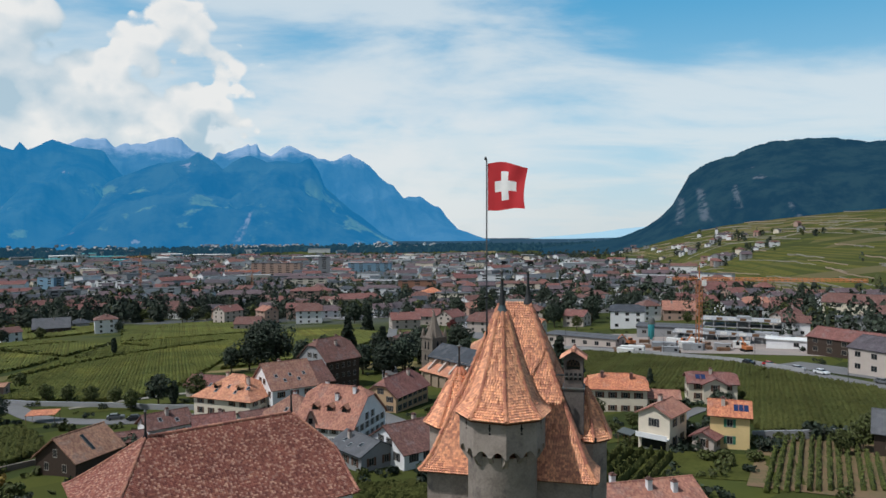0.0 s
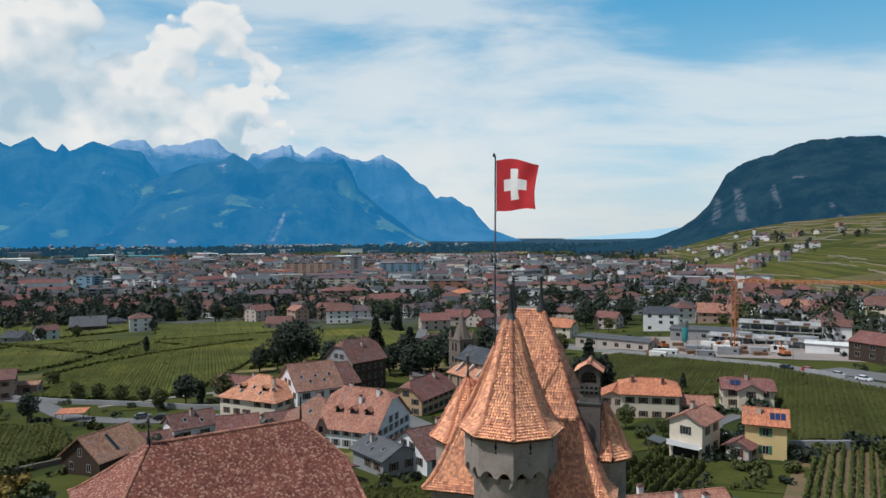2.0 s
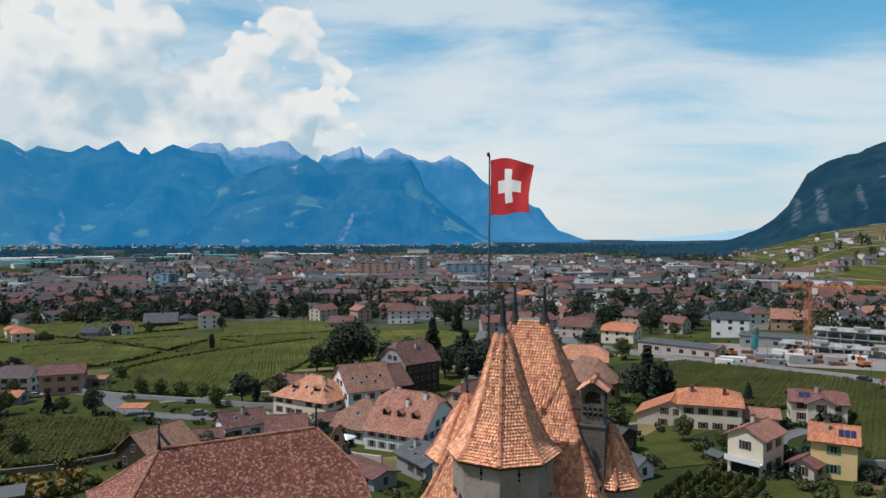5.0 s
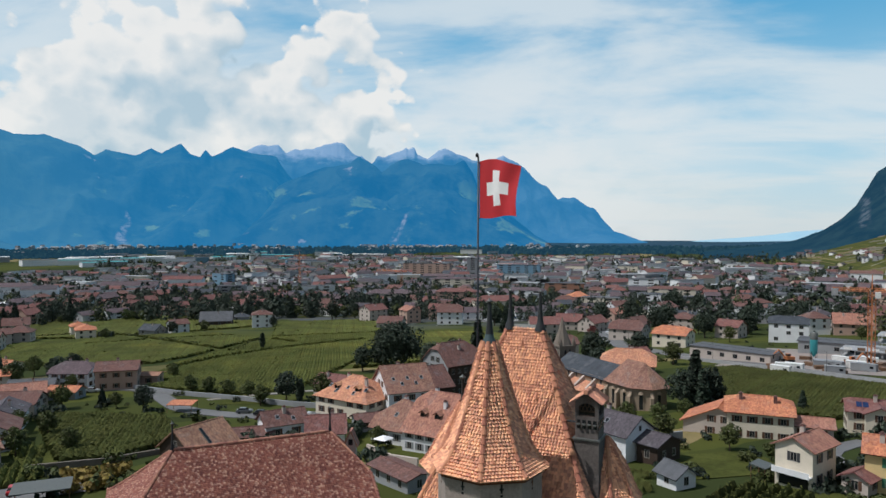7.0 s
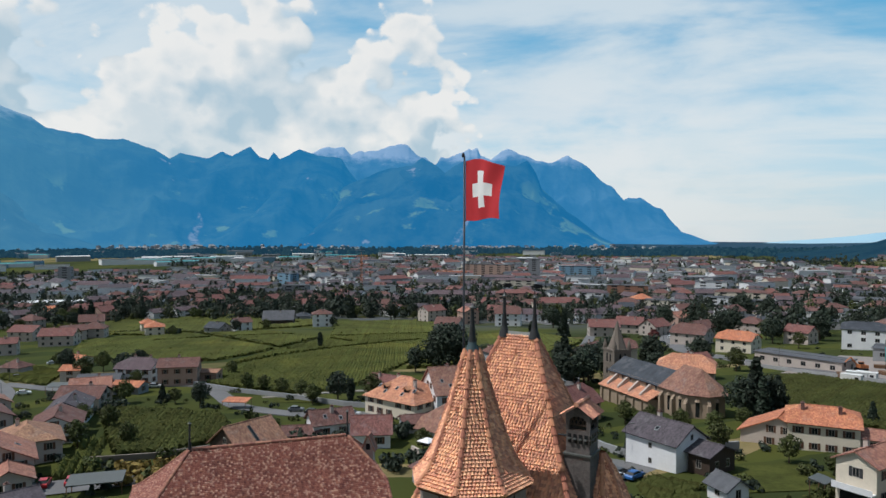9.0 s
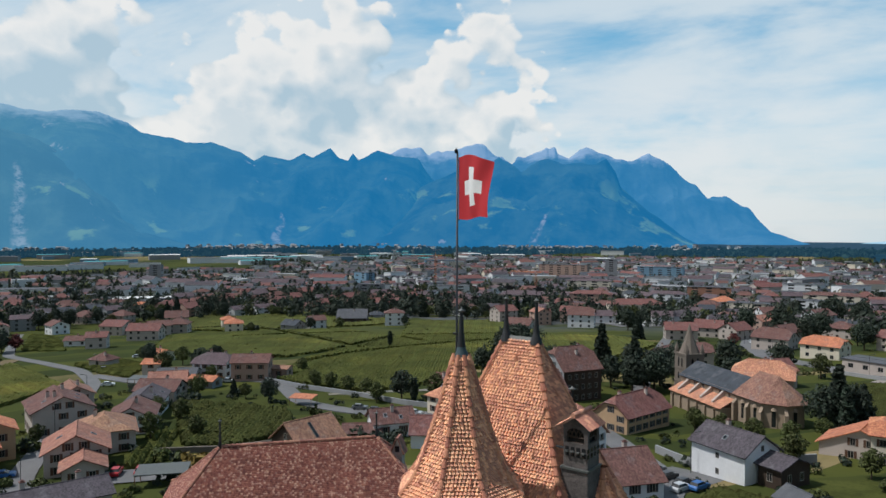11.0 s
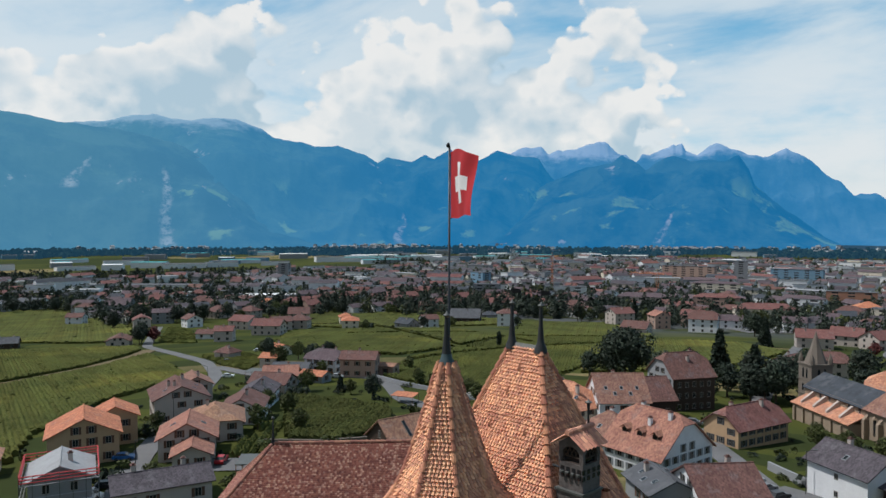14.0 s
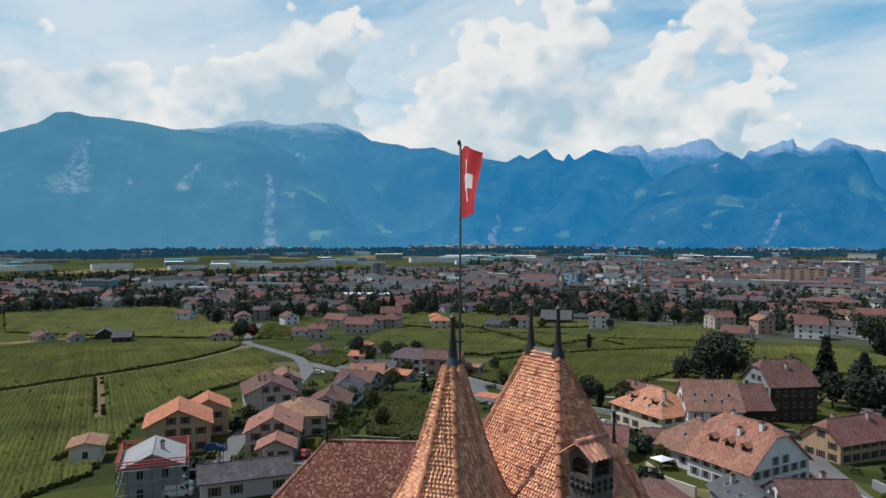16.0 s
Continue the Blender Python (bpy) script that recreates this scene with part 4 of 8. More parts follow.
def build_turret():
    tu = thing("castle_turret", "octagonal stone stair turret with corbels and a flared orange tile spire", "castle turret")
    prof = [(2.68, 35.62), (2.0, 36.42), (1.38, 37.8), (0.78, 39.6), (0.28, 41.25)]
    low = Shape("castle_plaster")
    low.lathe([(1.95, 2.0), (1.95, 33.4), (2.0, 33.55)], 28, 0, 0, (TX, TY))
    part("shaft", low, tu, "round plastered tower shaft", smooth=True)
    box_ = Shape("castle_plaster", "glass")
    box_.lathe([(2.2, 34.0), (2.42, 34.0), (2.42, 35.6), (2.2, 35.62)], 8, 0, 0, (TX, TY))
    part("parapet", box_, tu, "octagonal plastered parapet with arrow slits")
    # round arches on corbels below each side
    for k in range(8):
        q0, q1 = 2 * math.pi * k / 8, 2 * math.pi * (k + 1) / 8
        a = Vector((TX + 2.42 * math.cos(q0), TY + 2.42 * math.sin(q0), 0))
        b = Vector((TX + 2.42 * math.cos(q1), TY + 2.42 * math.sin(q1), 0))
        inn = (Vector((TX, TY, 0)) - (a + b) / 2).normalized() * 0.5
        for i in range(2):
            arches = Shape("castle_plaster")
            p, r = a.lerp(b, i / 2), a.lerp(b, (i + 1) / 2)
            n = 8
            arc = []
            for j in range(n + 1):
                f = j / n
                z = 33.62 + 0.30 * math.sin(math.pi * f) ** 0.75
                f2 = 0.13 + 0.74 * f
                arc.append(p.lerp(r, f2) + Vector((0, 0, z)))
            top = [p.lerp(r, 0.13 + 0.74 * j / n) + Vector((0, 0, 34.0)) for j in range(n + 1)]
            for j in range(n):
                arches.add([arc[j], arc[j + 1], top[j + 1], top[j]], [(0, 1, 2, 3)])
                arches.add([arc[j], arc[j] + inn, arc[j + 1] + inn, arc[j + 1]], [(0, 1, 2, 3)])
            for f0, f1 in ((0, 0.13), (0.87, 1)):
                c0, c1 = p.lerp(r, f0), p.lerp(r, f1)
                vs = []
                for z, dd in ((34.0, 0.0), (33.6, 0.0), (33.3, 0.45), (33.0, 0.95)):
                    for c in (c0, c1):
                        vs.append(c + inn * dd + Vector((0, 0, z)))
                for z in (34.0, 33.0):
                    for c in (c0, c1):
                        vs.append(c + inn * 1.1 + Vector((0, 0, z)))
                arches.add(vs, [(2, 3, 1, 0), (4, 5, 3, 2), (6, 7, 5, 4), (0, 8, 10, 6, 4, 2), (1, 3, 5, 7, 11, 9)])
            part("corbel_arch", arches, tu, "small stone corbel arch")
    for k in range(8):
        q = 2 * math.pi * (k + 0.5) / 8
        s = Shape("glass")
        d = 2.42 * math.cos(math.pi / 8) + 0.004
        c, sn = math.cos(q), math.sin(q)
        for z0, z1, ww in ((35.02, 35.42, 0.045), (35.16, 35.24, 0.10), (34.86, 34.96, 0.06)):
            s.add([(TX + d * c - ww * sn * g, TY + d * sn + ww * c * g, z) for z in (z0, z1) for g in (-1, 1)], [(0, 1, 3, 2)])
        part("arrow_slit", s, tu, "dark narrow arrow slit")
    spire_roof(tu, (TX, TY), prof, 8, 0.0, 0.165, 0.155, "tile_orange", 300, rng, vents=((0.13, 0.30), (0.17, 0.74), (0.57, 0.5)))
    finial(tu, TX, TY, 41.2, 43.3, 0.30, ball=0.10)
    s = Shape("verdigris_pale")
    s.slab([(4.43, 42.43, 36.02), (4.87, 42.34, 36.06), (5.36, 41.95, 35.42), (5.28, 41.86, 35.16)][::-1], 0.04)
    part("valley_flashing", s, tu, "green-stained metal valley flashing")


def build_flag():
    px, py = 2.48, 41.42
    pole = thing("flagpole", "tall grey metal flagpole on the castle turret", "flagpole", Matrix.Translation((px, py, 0)))
    s = Shape("pole")
    s.beam((0, 0, 30.0), (0.06, 0, 49.9), 0.06, 8, 0.045)
    part("mast", s, pole, smooth=True)
    s = Shape("iron")
    s.lathe([(0.0, 49.85), (0.07, 49.88), (0.08, 49.98), (0.04, 50.06), (0.0, 50.08)], 10)
    part("knob", s, pole)
    # a square flag, streaming off and rippling
    n, size = 36, 2.75
    d = Vector((0.79, -0.61, 0)).normalized()
    side = Vector((-d.y, d.x, 0))

    def cloth(i, j, lift):
        a, b = i / n, j / n
        wave = 0.17 * math.sin(5.2 * a + 1.9 * b + 0.6) * a ** 0.7 + 0.06 * math.sin(12 * a - 4 * b) * a
        p = d * (size * a * (0.93 - 0.05 * math.sin(3 * b))) + side * (wave + lift)
        z = 49.72 - size * (1 - b) - 0.30 * a * a * (0.3 + b) - 0.05 * math.sin(6 * a + 2 * b) + 0.12 * a * (1 - b)
        return (0.12 + p.x, p.y, z)
    v = [cloth(i, j, 0.0) for i in range(n + 1) for j in range(n + 1)]
    f, fm = [], []
    for i in range(n):
        for j in range(n):
            a = i * (n + 1) + j
            f.append((a, a + n + 1, a + n + 2, a + 1))
            x, y = (i + 0.5) / n - 0.5, (j + 0.5) / n - 0.5
            white = (abs(x) < 0.31 and abs(y) < 0.1) or (abs(y) < 0.31 and abs(x) < 0.1)
            fm.append(1 if white else 0)
    fl = thing("flag", "red square cloth flag with a white cross, rippling from its pole", "flag", Matrix.Translation((px, py, 0)))
    part("cloth", mesh_of("cloth", v, f, ["flag_red", "flag_white"], fm, smooth=True), fl)
    s = Shape("pole")
    for z in (49.55, 46.95):
        s.beam((0.02, 0, z), (0.16, -0.02, z), 0.025, 6)
    part("halyard", s, fl)
    for z in (41.9,):
        s = Shape("iron")
        s.box(-0.1, -0.12, z, 0.1, 0.12, z + 0.08)
        part("bracket", s, pole)


def build_palas():
    """The long wing with its hipped brown roof."""
    pa = thing("castle_wing", "castle wing with a broad hipped roof of weathered brown tiles", "castle wing")
    c1, c2 = Vector((-23.72, 56.24, 29.42)), Vector((-13.61, 63.2, 29.55))
    d = (c2 - c1)
    d.z = 0
    d.normalize()
    m = Vector((d.y, -d.x, 0))
    hw, al, ar, drop, verge = 8.2, 5.0, 5.2, 5.2, 0.47
    shape = [(1.0, 0.0), (0.88, 0.09), (0.5, 0.47), (0.0, 1.0)]
    prof = smooth_profile(shape, 12)

    def hip(c, a, sgn):
        return [c + d * (a * f if a < 0 else a * min(f, verge)) + m * (sgn * hw * f) + Vector((0, 0, -drop * (1 - g))) for f, g in prof]
    lines = [hip(c1, -al, 1), hip(c2, ar, 1), hip(c2, ar, -1), hip(c1, -al, -1)]
    curves = [along(p) for p in lines]
    w = Shape("wall_white")
    ring = [Vector((p[0].x, p[0].y, 0)).lerp(Vector(((c1.x + c2.x) / 2, (c1.y + c2.y) / 2, 0)), 0.05) for p in lines]
    w.add([(p.x, p.y, 2.0) for p in ring] + [(p.x, p.y, 24.3) for p in ring], [(0, 1, 5, 4), (1, 2, 6, 5), (2, 3, 7, 6), (3, 0, 4, 7)])
    part("wall", w, pa)
    under = Shape("tile_base")
    for k in range(4):
        a, b = lines[k], lines[(k + 1) % 4]
        for i in range(len(a) - 1):
            dz = Vector((0, 0, -0.05))
            under.add([a[i] + dz, b[i] + dz, b[i + 1] + dz, a[i + 1] + dz], [(0, 1, 2, 3)])
    part("roof_boarding", under, pa)
    r2 = random.Random(9)
    places = []
    for k in (0, 3, 1, 2):
        (l, ll), (r, lr) = curves[k], curves[(k + 1) % 4]
        got = tile_places(l, lambda s, r=r, ll=ll, lr=lr: r(s * lr / ll), 0.5 * ll if k == 1 else 0.0, ll, 0.185 if k in (0, 3) else 0.4, 0.175 if k in (0, 3) else 0.4, r2, 0.7)
        places += got if k else sorted(got, key=lambda q: -q.translation.z)
    lay_tiles(pa, places, "tile_brown", 300, pale=0.25, rng=r2)
    hips = Shape("hip_brown")
    for c in curves:
        hip_tiles(hips, c[0], 0.05, c[1], 0.12)
    rc, rl = along([c1, c2])
    hip_tiles(hips, rc, 0.0, rl, 0.14)
    tagged(part("hip_tiles", hips, pa), kind="stuff")
    for c, zt in ((c1, 31.7), (c2, 31.75)):
        finial(pa, c.x, c.y, 29.45, zt, 0.17, ball=0.10, base="iron")
    # small chimney beyond the ridge's end
    ch = thing("roof_chimney", "plastered chimney with a small tiled gable cap", "chimney", Matrix.Translation((-12.1, 64.2, -0.95)) @ pose(0, 0, 0, 0, 0, 12))
    s = Shape("wall_beige")
    s.box(-0.42, -0.42, 20, 0.42, 0.42, 29.4)
    part("shaft", s, ch)
    s = Shape("wall_beige")
    s.add([(-0.42, -0.42, 29.4), (0.42, -0.42, 29.4), (0, -0.42, 30.4), (-0.42, 0.42, 29.4), (0.42, 0.42, 29.4), (0, 0.42, 30.4)], [(0, 1, 2), (3, 5, 4)])
    part("gable", s, ch)
    s = Shape("glass")
    s.box(-0.18, -0.44, 29.3, 0.18, 0.44, 29.8)
    part("smoke_hole", s, ch)
    s = Shape("roof_pink")
    s.slab([(-0.55, -0.6, 29.15), (0, -0.6, 30.5), (0, 0.6, 30.5), (-0.55, 0.6, 29.15)][::-1], 0.1)
    s.slab([(0.55, -0.6, 29.15), (0, -0.6, 30.5), (0, 0.6, 30.5), (0.55, 0.6, 29.15)], 0.1)
    part("cap", s, ch)
    return pa


build_keep()
build_stack()
build_turret()
build_flag()
build_palas()

# ---- houses ----
WINDOWS = {}


def window_mesh(w, h, shutter, arched=False):
    key = (round(w, 2), round(h, 2), shutter)
    if key not in WINDOWS:
        s = Shape("window_frame", "glass", shutter or "window_frame")
        cols = [(-w / 2 - 0.07, -w / 2, 0.035, 0), (-w / 2, -0.03, 0.008, 1), (-0.03, 0.03, 0.03, 0), (0.03, w / 2, 0.008, 1), (w / 2, w / 2 + 0.07, 0.035, 0)]
        if shutter:
            cols = [(-w - 0.1, -w / 2 - 0.07, 0.055, 2)] + cols + [(w / 2 + 0.07, w + 0.1, 0.055, 2)]
        lines = [(-0.1, 0.0, 0), (0.0, h, 1), (h, h + 0.08, 0)]
        got, index = [], {}

        def at_(x, z, d):
            k = (round(x, 4), round(z, 4), round(d, 4))
            if k not in index:
                index[k] = len(got)
                got.append((x, -d, z))
            return index[k]
        deep = {}
        for i, (x0, x1, d, m) in enumerate(cols):
            for j, (z0, z1, body) in enumerate(lines):
                dd, mm = (d, m) if body or m == 2 else (0.045, 0)
                deep[i, j] = dd
                s.f.append((at_(x0, z0, dd), at_(x1, z0, dd), at_(x1, z1, dd), at_(x0, z1, dd)))
                s.m.append(mm)
        for i, (x0, x1, d, m) in enumerate(cols):
            for j, (z0, z1, body) in enumerate(lines):
                a, b, c = deep[i, j], deep.get((i + 1, j), 0.0), deep.get((i, j + 1), 0.0)
                if abs(a - b) > 1e-4:
                    s.f.append((at_(x1, z0, a), at_(x1, z0, b), at_(x1, z1, b), at_(x1, z1, a)))
                    s.m.append(2 if m == 2 else 0)
                if abs(a - c) > 1e-4:
                    s.f.append((at_(x0, z1, a), at_(x1, z1, a), at_(x1, z1, c), at_(x0, z1, c)))
                    s.m.append(2 if m == 2 else 0)
        s.v = got
        WINDOWS[key] = s.mesh("window")
    return WINDOWS[key]


def house_parts(ob, L, W, H, pitch, roof, wall, hip=0.0, rows=2, shutter="shutter_brown", chimneys=1, over=0.7, sides="fblr", ridge=True, win=(0.95, 1.35), gap=2.9, skylights=0, dormers=0, below=2.5, rng=None, chim_mat="wall_beige"):
    """Walls, roof, windows and chimneys round the origin, the ridge along x."""
    rng = rng or random.Random(int(L * 100 + W * 10))
    t = math.tan(radians(pitch))
    rise = W / 2 * t
    k = hip
    s = Shape(wall)
    gz, gw = H + rise * (1 - k), W / 2 * k
    front = [(-L / 2, -W / 2, -below), (L / 2, -W / 2, -below), (L / 2, -W / 2, H), (-L / 2, -W / 2, H)]
    s.add(front, [(0, 1, 2, 3)])
    s.add([(-x, -y, z) for x, y, z in front], [(0, 1, 2, 3)])
    end = [(L / 2, -W / 2, -below), (L / 2, W / 2, -below), (L / 2, W / 2, H), (L / 2, gw, gz), (L / 2, -gw, gz), (L / 2, -W / 2, H)]
    s.add(end, [tuple(range(6))])
    s.add([(-x, -y, z) for x, y, z in end], [tuple(range(6))])
    part("wall", s, ob)
    s = Shape(roof)
    o = over
    ze = H - o * t + 0.16
    zr = H + rise + 0.16
    hi = k * W / 2
    ye = W / 2 + o
    yk, zk = ye * k, zr - (zr - ze) * k
    lx = L / 2 + (o if k > 0.95 else 0.55)
    rx = L / 2 + (0.0 if k > 0.05 else 0.55) - (hi if k > 0.05 else 0)
    for sg in (-1, 1):
        q = [(-lx, -ye, ze), (lx, -ye, ze), (lx, -yk, zk), (rx, 0, zr), (-rx, 0, zr), (-lx, -yk, zk)]
        if k <= 0.05:
            q = [(-lx, -ye, ze), (lx, -ye, ze), (lx, 0, zr), (-lx, 0, zr)]
        elif k > 0.95:
            q = [(-lx, -ye, ze), (lx, -ye, ze), (rx, 0, zr), (-rx, 0, zr)]
        s.slab([(x * -sg, y * -sg, z) for x, y, z in q] if sg > 0 else q, 0.2)
    if k > 0.05:
        for sg in (-1, 1):
            q = [(lx, -yk, zk), (lx, yk, zk), (rx, 0, zr)]
            s.slab([(x * sg, y * sg, z) for x, y, z in q], 0.2)
    ro = part("roof", s, ob)
    if ridge:
        s = Shape(roof)
        s.beam((-rx, 0, zr - 0.02), (rx, 0, zr - 0.02), 0.14, 6)
        part("ridge", s, ro)

    def put(x, y, z, ang, w, h, sh):
        part("window", window_mesh(w, h, sh), ob, at=Matrix.Translation((x, y, z)) @ Matrix.Rotation(radians(ang), 4, "Z"))
    ww, wh = win
    fl = H / rows
    for r in range(rows):
        z = r * fl + max(0.7, fl * 0.32)
        if "f" in sides or "b" in sides:
            n = max(1, int((L - 1.2) / gap))
            for i in range(n):
                x = (i + 0.5) / n * (L - 1.0) - (L - 1.0) / 2
                if "f" in sides and rng.random() < 0.93:
                    put(x, -W / 2 - 0.004, z, 0, ww, min(wh, fl * 0.56), shutter)
                if "b" in sides:
                    put(x, W / 2 + 0.004, z, 180, ww, min(wh, fl * 0.56), shutter)
        n = max(1, int((W - 1.2) / gap))
        for i in range(n):
            y = (i + 0.5) / n * (W - 1.0) - (W - 1.0) / 2
            if "r" in sides and rng.random() < 0.9:
                put(L / 2 + 0.004, y, z, 90, ww, min(wh, fl * 0.56), shutter)
            if "l" in sides and rng.random() < 0.9:
                put(-L / 2 - 0.004, y, z, -90, ww, min(wh, fl * 0.56), shutter)
    if k < 0.6 and rise > 2.2:
        for y in ((0,) if W < 11 else (-1.4, 1.4)):
            for sg in (-1, 1):
                if ("r" if sg > 0 else "l") in sides:
                    put(sg * (L / 2 + 0.004), y, H + 0.25, 90 * sg, ww * 0.9, min(wh, rise * 0.45), shutter)
    for i in range(chimneys):
        x, y = (rng.uniform(-0.3, 0.3) if chimneys == 1 else (-0.3 + 0.6 * i / max(1, chimneys - 1)) + rng.uniform(-0.06, 0.06)) * (L - 2), rng.choice((-1, 1)) * W * rng.uniform(0.06, 0.2)
        zc_ = zr - abs(y) * t
        s = Shape(chim_mat, "roof_brown")
        s.box(x - 0.35, y - 0.35, zc_ - 1.0, x + 0.35, y + 0.35, zc_ + 1.25)
        s.box(x - 0.45, y - 0.45, zc_ + 1.25, x + 0.45, y + 0.45, zc_ + 1.36, 1)
        s.box(x - 0.22, y - 0.22, zc_ + 1.36, x + 0.22, y + 0.22, zc_ + 1.6, 1)
        part("chimney", s, ob)
    for i in range(skylights):
        f = 0.55 + 0.2 * (i % 2)
        x = (-0.5 + (i + 0.5) / skylights) * (L - 2.5)
        for sg in (-1,) if i % 3 else (-1, 1):
            s = Shape("shutter_grey", "glass")
            y = sg * W / 2 * f
            zz = zr - abs(y) * t
            n = Vector((0, sg * math.sin(radians(pitch)), math.cos(radians(pitch))))
            d = Vector((0, sg * math.cos(radians(pitch)), -math.sin(radians(pitch))))
            c = Vector((x, y, zz))
            ex = Vector((1, 0, 0)) * (-sg)
            q = [c + ex * a * 0.42 + d * b * 0.6 for a, b in ((-1, 1), (1, 1), (1, -1), (-1, -1))]
            s.slab([p + n * 0.1 for p in q], 0.12)
            s.slab([c + (p - c) * 0.76 + n * 0.112 for p in q], 0.005, 1)
            part("skylight", s, ob, "glazed roof window")
    for i in range(dormers):
        x = (-0.5 + (i + 0.5) / dormers) * (L - 3.0)
        for sg in (-1,):
            y0 = sg * W / 2 * 0.66
            zz = zr - abs(y0) * t
            s = Shape("dark_wood", "glass", roof)
            s.box(x - 0.6, y0, zz - 0.5, x + 0.6, y0 + 1.5, zz + 0.75)
            s.box(x - 0.4, y0 - 0.02, zz + 0.1, x + 0.4, y0 + 0.02, zz + 0.65, 1)
            s.slab([(x - 0.95, y0 - 0.45, zz + 0.7), (x, y0 - 0.45, zz + 1.45), (x, y0 + 2.4, zz + 1.45), (x - 0.95, y0 + 2.4, zz + 0.7)][::-1], 0.12, 2)
            s.slab([(x + 0.95, y0 - 0.45, zz + 0.7), (x, y0 - 0.45, zz + 1.45), (x, y0 + 2.4, zz + 1.45), (x + 0.95, y0 + 2.4, zz + 0.7)], 0.12, 2)
            part("dormer", s, ob, "small tiled dormer")
    return ob


BUILT = []      # where houses stand: x, y, reach


def house(label, x, y, yaw, L, W, H, pitch, roof, wall, dz=0.0, name="house", category="house", **more):
    ob = thing(name, label, category, Matrix.Translation(on_ground(x, y, dz)) @ Matrix.Rotation(radians(yaw), 4, "Z"))
    BUILT.append((x, y, 0.5 * math.hypot(L, W) + 1.0))
    q = radians(yaw)
    eye = Vector((10 - x, 12 - y, 0)).normalized()
    seen = "".join(k for k, n in (("f", (math.sin(q), -math.cos(q))), ("b", (-math.sin(q), math.cos(q))), ("r", (math.cos(q), math.sin(q))), ("l", (-math.cos(q), -math.sin(q)))) if n[0] * eye.x + n[1] * eye.y > -0.25)
    more["sides"] = "".join(k for k in more.get("sides", "fblr") if k in seen)
    return house_parts(ob, L, W, H, pitch, roof, wall, **more)


# east of the castle, among the vines
h = house("yellow rendered house with bright orange roof and green shutters", 54.7, 135.5, -20.5, 6.9, 6.9, 6.4, 29, "roof_orange", "wall_yellow", shutter="shutter_green", gap=3.0, chimneys=1)
for i in range(3):
    s = Shape("solar")
    s.slab([(0.7 + i * 0.9, -2.6, 7.11), (1.5 + i * 0.9, -2.6, 7.11), (1.5 + i * 0.9, -1.1, 7.94), (0.7 + i * 0.9, -1.1, 7.94)], 0.06)
    part("solar_panel", s, h, "dark blue solar panel")
h = house("cream rendered house with balcony and dark shutters", 42.4, 137, 50, 8.2, 6.2, 6.8, 27, "roof_pink", "wall_cream", shutter="shutter_dark", chimneys=1, rows=2)
s = Shape("wall_white", "glass")
s.box(-5.4, -3.1, 2.3, -4.1, 3.1, 2.5)
s.box(-5.4, -3.1, 2.5, -5.3, 3.1, 3.3)
s.box(-4.16, -2.4, 0.2, -4.1, 2.4, 1.9, 1)
part("balcony", s, h, "white balcony over a garage")
h = house("small beige lean-to with red roof", 49.8, 133.4, 50, 5.0, 4.0, 2.6, 25, "roof_red", "wall_beige", rows=1, chimneys=0)
h = house("cream house with a brown hipped roof and solar panels", 67.4, 178.9, -12, 11.4, 7.8, 4.8, 25, "roof_red", "wall_cream", hip=0.2, shutter="shutter_brown", chimneys=1)
for i in range(2):
    s = Shape("solar")
    s.slab([(-3.9 + i * 1.25, -2.9, 5.55), (-2.8 + i * 1.25, -2.9, 5.55), (-2.8 + i * 1.25, -1.3, 6.30), (-3.9 + i * 1.25, -1.3, 6.30)], 0.06)
    part("solar_panel", s, h, "dark blue solar panel")
house("gabled front wing of the cream house", 66.9, 175.6, -102, 6.0, 5.4, 4.8, 26, "roof_red", "wall_cream", shutter="shutter_brown", chimneys=0, sides="r")
house("broad cream house with half-hipped orange tile roof and grey shutters", 42.6, 174, -9, 13, 11.4, 6.2, 23.0, "roof_orange", "wall_cream", hip=0.5, shutter="shutter_brown", gap=2.9, chimneys=2, rows=2, win=(0.95, 1.2), chim_mat="roof_brown", dz=-0.5)
house("wide side wing with a long orange tile roof", 35.6, 177.5, 72, 10.0, 15.0, 3.4, 25, "roof_orange", "wall_beige", rows=1, chimneys=0, dz=-1.0)
house("low beige annex with flat-pitched roof", 52.5, 171.5, -12, 8.0, 7.5, 3.0, 16, "roof_pink", "wall_beige", rows=1, chimneys=0)
house("large house with pink tile roof and white chimneys", 26.8, 96.5, 14, 15.0, 11.0, 6.2, 27, "roof_pink", "wall_white", chimneys=3, chim_mat="wall_white", skylights=2, dz=-3.2)
house("dark timber barn with brown roof", 83.5, 125.5, -32, 12.0, 9.0, 4.2, 33, "roof_grey", "dark_wood", rows=1, chimneys=0, skylights=4, shutter="")
# below the castle
house("white two-storey house with dark grey roof", 11.5, 153.2, -39, 12, 8.9, 5.8, 32, "roof_dusk", "wall_white", shutter="", gap=5.6, chimneys=1, skylights=1, win=(0.7, 0.9))
house("dark timber porch wing of the white house", 19.6, 149.2, -39, 4.6, 7.4, 3.8, 20, "roof_dusk", "dark_wood", shutter="", chimneys=0, rows=1)
house("small white garden house with grey roof", 21.2, 133, -52, 4.6, 4.3, 2.3, 33, "roof_grey", "wall_white", rows=1, chimneys=0, shutter="", gap=4)
house("house with broad brown tile roof and white walls", -6.8, 135.5, 38, 10.6, 12.4, 5.6, 30, "roof_brown", "wall_white", shutter="shutter_dark", chimneys=1, dz=-2.0)
